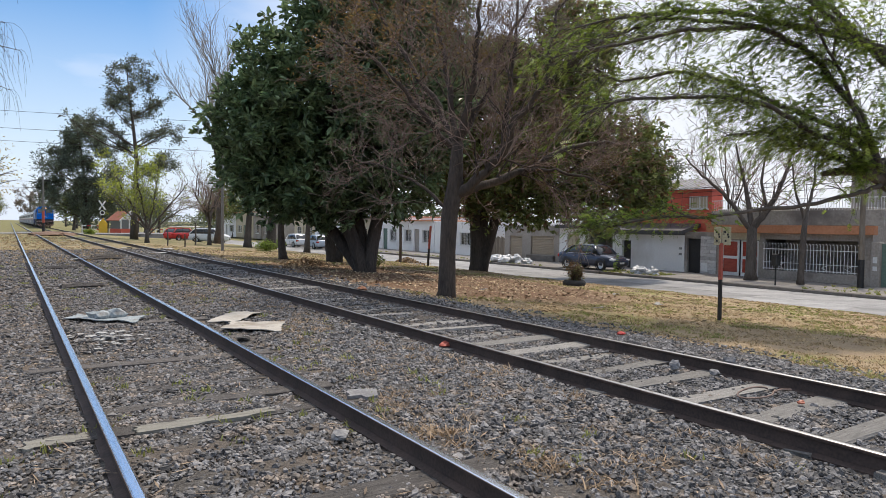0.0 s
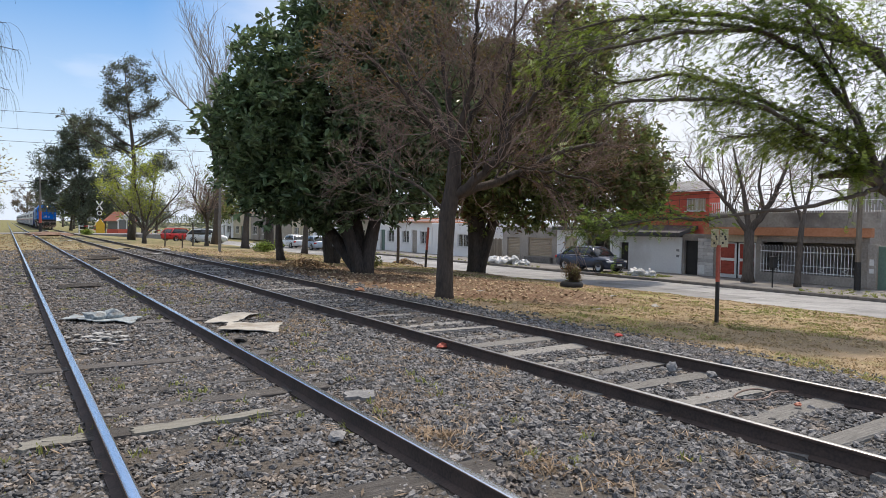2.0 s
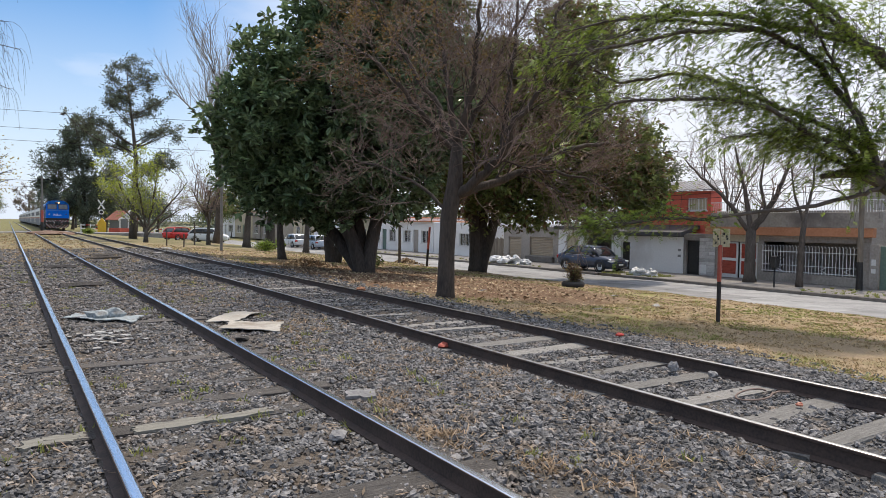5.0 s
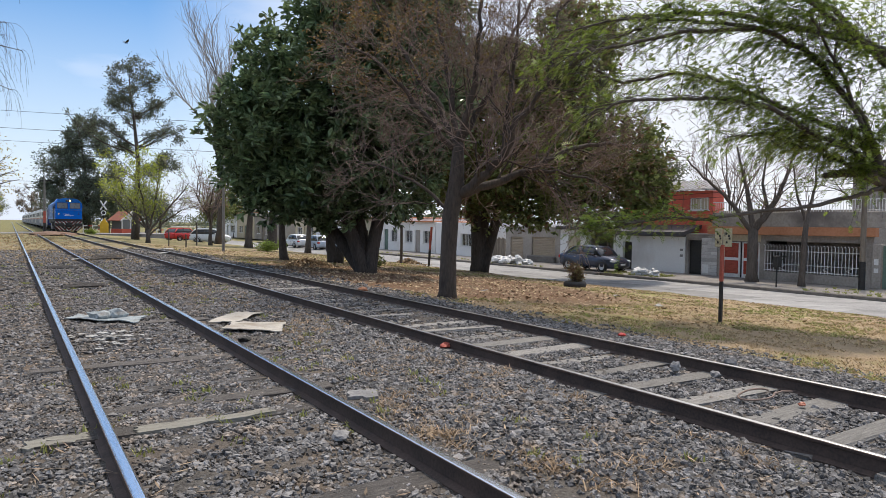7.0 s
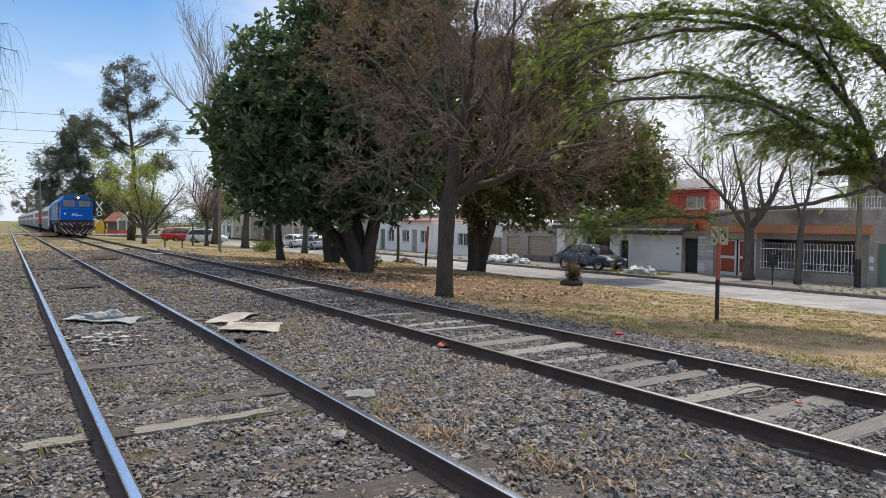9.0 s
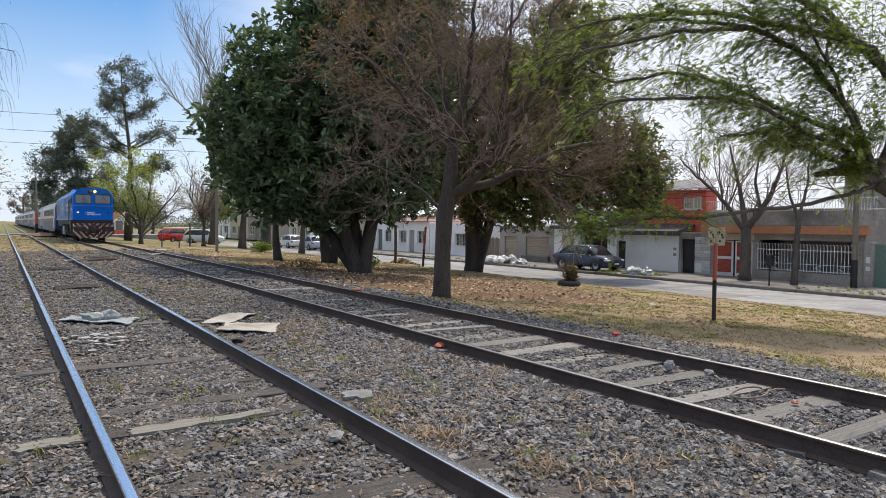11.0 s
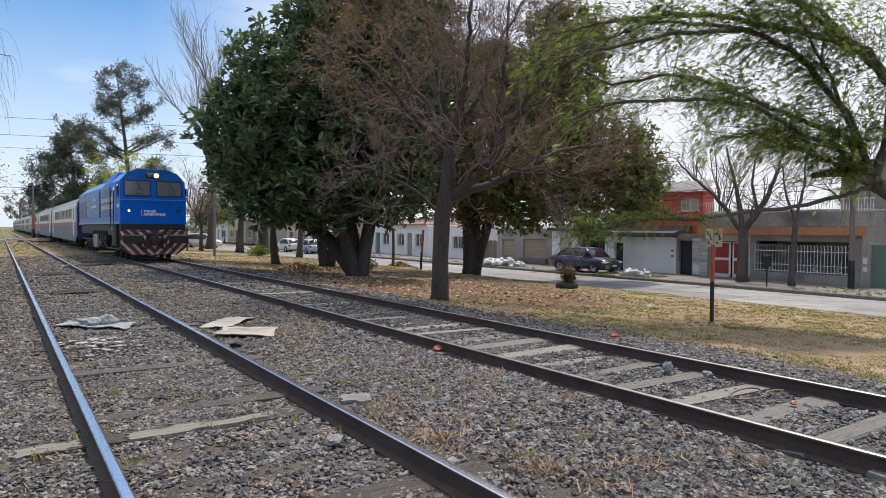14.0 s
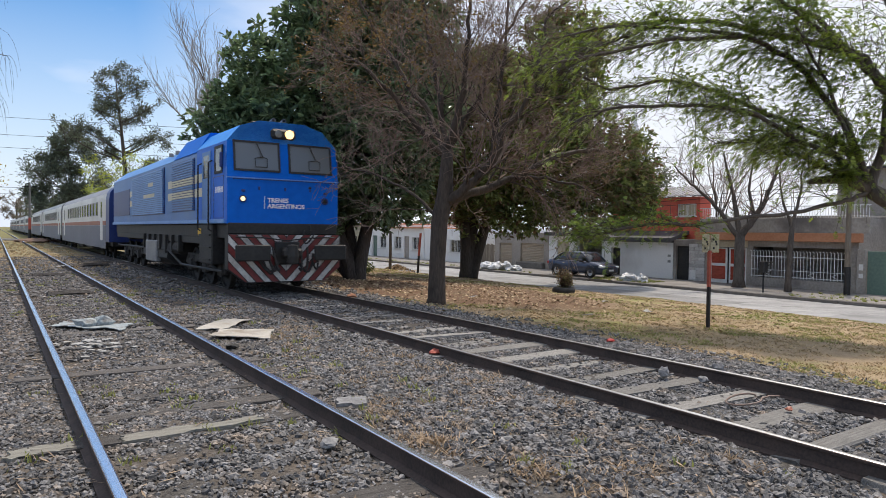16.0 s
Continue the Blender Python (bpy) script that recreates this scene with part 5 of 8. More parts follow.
def spray_tree(label, leader, masses, twigs, per, leaf, material, seed, bark=None, up=0.35, wide=0.3, loose=0.13, reach=1.0, thin=0.015):
    """A tree with an open crown: a leader (x, y, z, radius), limbs to the foliage masses (x, y, z, width), and leafy sprays along the twigs of each."""
    r = random.Random(seed)
    rs = np.random.RandomState(seed)
    t = tree_thing(label)
    wood, fine = Shell(), Shell()
    wood.tube([q[:3] for q in leader], [q[3] for q in leader], 9)
    stem = []
    for a, b in zip(leader, leader[1:]):
        for k in range(6):
            stem.append((Vector(a[:3]).lerp(Vector(b[:3]), k / 6), a[3] + (b[3] - a[3]) * k / 6))
    pos, ways = [], []
    hubs = []
    for x, y, z, w in masses:
        m = Vector((x, y, z))
        near = [h for h in hubs if (h[0] - m).length < 1.9 * h[1]]
        if near:
            f, fr = min(near, key=lambda h: (h[0] - m).length)[0], thin * 2
        else:
            f, fr = min(stem, key=lambda q: abs(q[0].z - (z - 0.5 * math.hypot(x - q[0].x, y - q[0].y) - 0.3)))
        hubs.append((m, w))
        pts = bez(f, f.lerp(m, 0.5) + Vector((0, 0, -0.10 * (m - f).length)) + spread(r, 0.2 * (m - f).length), m, 7)
        wood.tube(pts, [min(fr * 0.35, 0.07) * (1 - k / 8) + thin for k in range(8)], 5, False)
        out = (m - f).normalized()
        for _ in range(max(5, int(twigs * w * w))):
            a = pts[r.randint(5, 7)] + spread(r, 0.25 * w)
            d = (spread(r) + out * 0.15 + Vector((0, 0, up))).normalized()
            ln = w * reach * r.uniform(0.35, 1.15)
            e = a + d * ln
            tw = bez(a, a.lerp(e, 0.5) + spread(r, 0.15 * w), e, 4)
            fine.tube(tw, [thin * 1.2, thin, thin, thin * 0.7, thin * 0.5], 3, False)
            for j in range(per):
                u = 0.3 + 0.75 * r.random()
                pos.append(tuple(a.lerp(e, u)))
                ways.append(tuple(d))
    pos, ways = np.array(pos), np.array(ways)
    part("trunk", wood, bark or BARK, t, smooth=True)
    tagged(part("twig_mass", fine, bark or BARK, t), kind="stuff")
    pos = pos + rs.normal(0, loose, pos.shape)
    ob = new("crown", leaf_mesh("crown", pos, leaf, material, seed, 0.0, wide, ways + rs.normal(0, 0.5, ways.shape)))
    ob.parent = t
    return t


def build_trees():
    # the great dark evergreen beside the rails
    crown_tree("large dense evergreen tree with thick dark leaves", (11.6, 23.5, gz(11.6, 23.5)), 0.27,
               [(10.6, 24.0, 2.6, 0.2), (12.3, 23.4, 3.0, 0.2), (11.4, 24.6, 3.2, 0.18), (10.0, 25.2, 2.4, 0.14)],
               [(10.1, 24.6, 5.6, 3.7, 3.5, 4.0), (11.5, 23.7, 9.5, 2.6, 2.6, 3.2), (12.9, 22.9, 9.6, 2.3, 2.3, 2.8), (8.5, 25.4, 4.8, 2.5, 2.3, 3.0), (12.2, 22.9, 4.2, 2.3, 2.2, 2.6), (9.5, 24.2, 3.0, 2.4, 2.1, 1.5), (13.0, 22.6, 6.4, 2.4, 2.4, 3.0)],
               5000, 12, 0.32, LEAF_FIG, 31, limbs=90, clump_r=0.24, shell=0.42, wide=0.40, rosette=True)
    crown_tree("smaller dark evergreen with a slim trunk", (11.9, 33.8, gz(11.9, 33.8)), 0.2,
               [(11.8, 33.9, 2.0, 0.12)], [(11.4, 34.2, 5.0, 2.6, 2.6, 2.5), (12.8, 33.2, 4.4, 1.9, 1.9, 1.5)], 520, 14, 0.28, LEAF_FIG, 41, limbs=25, clump_r=0.3, rosette=True)
    crown_tree("dark evergreen with a leaning double trunk", (14.4, 33.0, gz(14.4, 33.0)), 0.27,
               [(14.0, 33.2, 2.2, 0.15), (15.2, 32.8, 2.3, 0.15)], [(14.6, 33.0, 5.0, 3.0, 3.0, 3.2)], 620, 14, 0.28, LEAF_FIG, 43, limbs=25, clump_r=0.3, rosette=True)
    crown_tree("tall evergreen with olive and browning leaves", (20.9, 29.2, gz(20.9, 29.2)), 0.33,
               [(21.2, 28.8, 3.2, 0.22), (20.3, 29.0, 3.4, 0.2), (21.9, 28.2, 3.6, 0.18)],
               [(20.6, 28.4, 6.4, 4.2, 4.2, 4.4), (23.4, 26.2, 4.9, 3.2, 3.0, 3.1), (26.0, 24.8, 3.6, 2.5, 2.3, 2.1), (24.4, 25.6, 6.6, 2.4, 2.4, 2.6), (19.0, 28.6, 5.2, 2.6, 2.6, 3.2), (22.2, 26.8, 2.9, 2.6, 2.4, 1.5), (20.8, 28.4, 9.4, 2.2, 2.2, 2.0), (23.0, 27.0, 8.4, 1.9, 1.9, 2.0), (24.7, 26.3, 10.8, 2.5, 2.5, 2.7), (27.4, 24.6, 5.2, 1.9, 1.8, 2.0), (28.3, 24.2, 3.8, 1.4, 1.4, 1.5)],
               5200, 11, 0.31, LEAF_OLIVE, 51, limbs=80, clump_r=0.3, shell=0.35, rosette=True, extra=(0.12, LEAF_BROWN, "browning dry leaves"))
    # the brown tree before them
    limb_tree("bare reddish-brown tree with dense fine twigs",
              ([(8.66, 13.39, gz(8.66, 13.39) - 0.2), (8.68, 13.38, 0.05), (8.69, 13.38, 1.0), (8.72, 13.36, 1.85), (8.83, 13.29, 2.6), (8.86, 13.27, 3.55)], [0.30, 0.215, 0.19, 0.20, 0.19, 0.13]),
              [([(8.86, 13.27, 3.5), (8.87, 12.9, 4.3), (8.92, 12.6, 5.3), (8.9, 12.5, 6.3), (8.9, 12.5, 7.4)], 0.085),
               ([(8.84, 13.28, 3.2), (8.93, 13.6, 4.2), (8.93, 13.9, 5.4), (8.9, 14.3, 6.7), (8.8, 14.5, 7.9)], 0.085),
               ([(8.83, 13.28, 2.3), (9.2, 12.7, 2.75), (9.45, 12.3, 3.15), (9.5, 11.9, 3.95), (9.95, 11.4, 4.7), (10.5, 10.8, 5.5)], 0.125),
               ([(8.83, 13.28, 2.3), (9.9, 13.1, 2.7), (10.65, 12.95, 2.95), (11.8, 12.65, 3.6), (12.8, 12.4, 3.75), (13.5, 12.2, 3.7)], 0.11),
               ([(9.44, 12.3, 3.15), (9.65, 12.4, 4.35), (9.95, 12.55, 5.65), (10.2, 12.75, 7.2)], 0.075),
               ([(8.76, 13.34, 3.4), (8.1, 13.3, 3.9), (7.45, 13.2, 4.5), (6.7, 13.35, 5.2), (6.1, 13.6, 5.5)], 0.07),
               ([(8.7, 13.39, 2.0), (8.25, 14.0, 2.6), (7.65, 14.6, 2.95), (7.1, 15.2, 3.2)], 0.04),
               ([(8.81, 13.3, 3.4), (8.75, 13.9, 4.45), (8.4, 14.6, 5.4), (8.0, 15.2, 6.5), (7.7, 15.7, 7.6)], 0.075),
               ([(10.66, 12.94, 2.94), (11.0, 12.25, 2.92), (11.45, 11.7, 2.75), (11.9, 11.3, 2.5)], 0.045),
               ([(9.95, 11.4, 4.7), (10.2, 11.6, 5.6), (10.5, 11.7, 6.5), (11.2, 11.2, 7.3)], 0.05),
               ([(8.9, 13.23, 3.6), (9.7, 13.2, 4.8), (10.2, 13.2, 6.1), (11.0, 13.0, 7.4)], 0.075)],
              61, side_len=1.4, step=0.21, levels=5, kids=(3, 4), spread_a=0.62, up=0.10, shrink=0.69, thin=0.0042,
              leaves=[(0.45, LEAF_RUST, 0.085, 5, "last dry olive-brown leaves", lambda e: e.z > 4.7 and e.x < 8.5),
                      (0.10, LEAF_RUST, 0.07, 3, "few dry leaves", lambda e: e.x > 8.5)])
    # fresh willow-like tree, far gum, dark pine
    limb_tree("young tree with fresh yellow-green leaves",
              ([(9.3, 58.6, gz(9.3, 58.6) - 0.2), (9.3, 58.6, 0.3), (9.35, 58.6, 1.0)], [0.22, 0.17, 0.14]),
              [([(9.3, 58.6, 0.9), (8.6, 58.8, 2.2), (7.6, 59.0, 4.0), (7.0, 59.2, 5.6)], 0.10),
               ([(9.35, 58.6, 0.9), (9.0, 58.4, 2.6), (8.6, 58.2, 4.6), (8.4, 58.0, 6.4)], 0.10),
               ([(9.35, 58.6, 1.0), (9.8, 58.8, 2.6), (10.1, 59.0, 4.6), (10.3, 59.2, 6.2)], 0.09),
               ([(9.4, 58.6, 0.8), (10.4, 58.4, 2.2), (11.5, 58.0, 3.6), (12.3, 57.8, 4.8)], 0.09),
               ([(9.4, 58.6, 0.5), (10.6, 58.9, 1.6), (12.0, 59.0, 2.6), (13.2, 59.2, 3.0)], 0.07),
               ([(9.3, 58.6, 0.9), (8.2, 58.2, 1.9), (7.2, 57.9, 2.8), (6.6, 57.8, 3.6)], 0.07)],
              71, side_len=1.5, step=0.3, levels=4, kids=(2, 3), spread_a=0.45, up=0.45, shrink=0.66, bark=BARK_GREY, twig=TWIG_PALE, thin=0.012,
              leaves=[(0.95, LEAF_WILLOW, 0.19, 11, "fresh yellow-green leaves", lambda e: e.x < 10.6),
                      (0.35, LEAF_WILLOW, 0.15, 4, "few fresh leaves", lambda e: e.x >= 10.6)])
    r = random.Random(5)
    # gum: foliage masses as (x, z, width), each with smaller ones beside it
    masses = []
    for x, z, w in ((9.9, 16.6, 0.9), (11.5, 15.2, 1.0), (7.9, 15.2, 0.8), (10.5, 14.6, 0.9), (12.4, 13.2, 1.0), (9.2, 13.3, 0.9), (8.3, 12.4, 0.9), (6.6, 11.0, 1.1), (5.6, 10.6, 0.7), (10.6, 12.0, 0.9), (13.4, 11.0, 0.8), (8.8, 10.2, 0.8), (11.6, 9.8, 0.8), (14.3, 10.2, 0.6), (9.8, 8.6, 0.9), (13.9, 8.0, 1.1), (12.6, 7.0, 1.0), (11.4, 6.4, 1.0), (8.6, 7.4, 0.7)):
        masses.append((x, 72.3 + r.uniform(-1.8, 1.8), z, w))
        for _ in range(3):
            masses.append((x + r.uniform(-1.3, 1.3), 72.3 + r.uniform(-1.8, 1.8), z + r.uniform(-1.0, 1.0), w * r.uniform(0.45, 0.75)))
    spray_tree("tall slender gum tree with open grey-green crown",
               [(10.3, 72.3, gz(10.3, 72.3) - 0.2, 0.42), (10.35, 72.3, 2.5, 0.27), (10.5, 72.3, 5.0, 0.24), (10.6, 72.4, 7.5, 0.2), (10.4, 72.3, 9.5, 0.16), (10.2, 72.2, 11.5, 0.12), (10.0, 72.4, 13.2, 0.09), (9.8, 72.6, 16.0, 0.04)],
               masses, 40, 12, 0.25, LEAF_EUC, 81, BARK_GREY, up=0.12, loose=0.18, reach=1.15)
    masses = []
    for x, z, w in ((8.0, 16.0, 1.0), (9.2, 14.6, 1.3), (7.2, 13.6, 1.2), (10.6, 13.0, 1.4), (5.6, 11.6, 1.2), (8.4, 12.0, 1.6), (12.2, 11.4, 1.5), (4.4, 9.0, 1.3), (6.6, 9.4, 1.7), (9.6, 9.6, 1.8), (13.4, 9.2, 1.4), (3.6, 6.6, 1.3), (5.6, 6.4, 1.7), (8.2, 6.8, 1.9), (11.0, 7.0, 1.9), (14.0, 6.8, 1.4), (5.0, 4.4, 1.5), (7.6, 4.2, 1.7), (10.6, 4.4, 1.8), (13.2, 4.6, 1.5), (9.0, 2.8, 1.3), (11.8, 2.9, 1.2)):
        for _ in range(2):
            masses.append((x + r.uniform(-0.8, 0.8), 112.0 + r.uniform(-2.8, 2.8), z + r.uniform(-0.6, 0.6), w * r.uniform(0.7, 1.0)))
    spray_tree("broad dark conifer beyond the crossing",
               [(9.4, 112.0, gz(9.4, 112.0) - 0.2, 0.55), (9.4, 112.0, 3.0, 0.35), (9.4, 112.0, 6.0, 0.28), (9.2, 112.0, 9.0, 0.2), (8.8, 112.2, 12.5, 0.12), (8.2, 112.2, 16.0, 0.04)],
               masses, 24, 14, 0.46, LEAF_PINE, 91, BARK, up=0.3, loose=0.28, wide=0.26, reach=1.35, thin=0.02)
    # hazy brown wood far down the line
    for k, (x, y, h) in enumerate(((9.6, 430.0, 19.0), (13.0, 400.0, 20.0), (12.0, 520.0, 24.0), (17.0, 470.0, 22.0), (-6.0, 300.0, 9.0))):
        ms = [(x + r.uniform(-0.36, 0.36) * h, y + r.uniform(-3, 3), h * r.uniform(0.3, 0.92), r.uniform(1.2, 2.2)) for _ in range(16)]
        spray_tree("bare brownish tree far down the line", [(x, y, gz(x, y) - 0.2, 0.4), (x, y, h * 0.4, 0.3), (x, y, h * 0.85, 0.1)], ms, 7, 8, 0.55, LEAF_HAZE, 95 + k, BARK_GREY, loose=0.3, thin=0.05)
    # pale bare tree behind the evergreen
    twig_tree("tall pale leafless tree", (18.2, 72.0, gz(18.2, 72.0)), 27.0, 0.32, 101, levels=5, spread_a=0.30, bark=BARK_GREY, twig=TWIG_PALE, first=0.30, up=0.6, shrink=0.68)
    # street trees
    limb_tree("forked leafless street tree", ([(31.1, 20.14, ROAD_Z), (31.1, 20.14, -0.6), (31.1, 20.14, 0.3), (31.1, 20.13, 1.7)], [0.38, 0.27, 0.25, 0.24]),
              [([(31.1, 20.13, 1.6), (31.35, 19.6, 2.4), (31.55, 19.25, 3.1), (31.85, 18.9, 4.3), (32.1, 18.65, 5.7)], 0.19),
               ([(31.1, 20.13, 1.6), (31.25, 20.5, 3.1), (31.2, 20.8, 4.3), (31.05, 21.1, 5.8)], 0.15),
               ([(31.03, 20.18, 1.5), (30.25, 20.7, 2.8), (29.7, 21.0, 3.5), (28.8, 21.4, 4.2), (28.05, 21.75, 5.0)], 0.12),
               ([(31.35, 19.6, 2.4), (31.3, 19.8, 3.9), (31.4, 19.7, 5.4)], 0.10)],
              111, side_len=1.4, step=0.3, levels=4, kids=(3, 3), spread_a=0.45, up=0.35, bark=BARK_GREY, twig=TWIG, thin=0.008,
              leaves=[(0.10, LEAF_FEATHER, 0.12, 6, "first green leaves", lambda e: e.z < 4.2)])
    limb_tree("slim leafless street tree", ([(30.85, 17.47, ROAD_Z), (30.85, 17.47, -0.6), (30.88, 17.45, 0.0), (30.91, 17.43, 1.25), (31.0, 17.37, 2.5)], [0.2, 0.15, 0.14, 0.13, 0.11]),
              [([(31.0, 17.37, 2.4), (31.25, 17.2, 3.7), (31.3, 17.15, 5.1)], 0.08), ([(30.93, 17.42, 2.0), (30.83, 17.85, 3.5), (30.75, 18.0, 4.7)], 0.07)],
              117, side_len=1.1, step=0.55, levels=4, kids=(2, 3), spread_a=0.4, up=0.4, bark=BARK_GREY, twig=TWIG, thin=0.008)
    twig_tree("leafless tree behind the houses", (46.0, 22.0, -1.0), 9.0, 0.16, 119, levels=5, spread_a=0.45, bark=BARK_GREY, twig=TWIG_PALE, first=0.35, up=0.4)
    twig_tree("leafless tree behind the houses", (48.0, 33.0, -1.0), 11.0, 0.18, 121, levels=5, spread_a=0.45, bark=BARK_GREY, twig=TWIG_PALE, first=0.35, up=0.4)
    twig_tree("leafless tree by the street", (19.0, 78.0, gz(19.0, 78.0)), 8.0, 0.2, 123, levels=5, spread_a=0.5, bark=BARK_GREY, twig=TWIG, first=0.3, up=0.2)
    twig_tree("leafless tree by the street", (15.0, 62.0, gz(15.0, 62.0)), 8.6, 0.18, 125, levels=5, spread_a=0.6, bark=BARK_GREY, twig=TWIG, first=0.3, up=0.1)
    # trunks by the street
    for x, y, rad, seed in ((18.3, 61.5, 0.32, 131), (21.2, 64.0, 0.48, 133), (20.2, 52.0, 0.22, 135)):
        crown_tree("leafy street tree with a thick grey trunk", (x, y, gz(x, y)), rad, [(x + 0.2, y, 3.2, rad * 0.6)], [(x, y, 6.0, 3.4, 3.4, 2.8), (x + 1.5, y - 1.5, 5.0, 2.4, 2.4, 1.8)], 240, 14, 0.26, LEAF_OLIVE, seed, BARK_GREY, 30, 0.4)
    # greenery along the street's far end and behind the roofs
    for x, y, h, mat, seed in ((26.0, 104.0, 6.0, LEAF_OLIVE, 141), (17.5, 112.0, 7.0, LEAF_PINE, 143), (33.0, 120.0, 7.5, LEAF_OLIVE, 145), (52.0, 44.0, 10.5, LEAF_EUC, 147), (-4.2, 120.0, 8.0, LEAF_WILLOW, 149), (-5.0, 170.0, 10.0, LEAF_EUC, 151), (14.0, 190.0, 11.0, LEAF_PINE, 153), (-5.0, 250.0, 12.0, LEAF_OLIVE, 155), (16.0, 260.0, 14.0, LEAF_EUC, 157), (12.0, 330.0, 14.0, LEAF_EUC, 159), (-5.0, 380.0, 13.0, LEAF_EUC, 161), (22.0, 150.0, 10.0, LEAF_PINE, 163), (13.5, 124.0, 6.5, LEAF_PINE, 175), (17.0, 128.0, 7.0, LEAF_OLIVE, 177), (20.5, 119.0, 6.0, LEAF_PINE, 179), (9.5, 135.0, 7.0, LEAF_OLIVE, 181), (47.0, 66.0, 10.0, LEAF_OLIVE, 165), (46.0, 90.0, 9.0, LEAF_EUC, 167)):
        crown_tree("leafy tree in the distance", (x, y, gz(x, y)), 0.25, [(x + 0.3, y, h * 0.4, 0.15)],
                   [(x, y, h * 0.66, h * 0.26, h * 0.26, h * 0.3), (x + h * 0.16, y - 1, h * 0.52, h * 0.2, h * 0.2, h * 0.22), (x - h * 0.18, y, h * 0.5, h * 0.2, h * 0.2, h * 0.2)], 150, 16, 0.36, mat, seed, BARK_GREY, 24, 0.45)


build_trees()


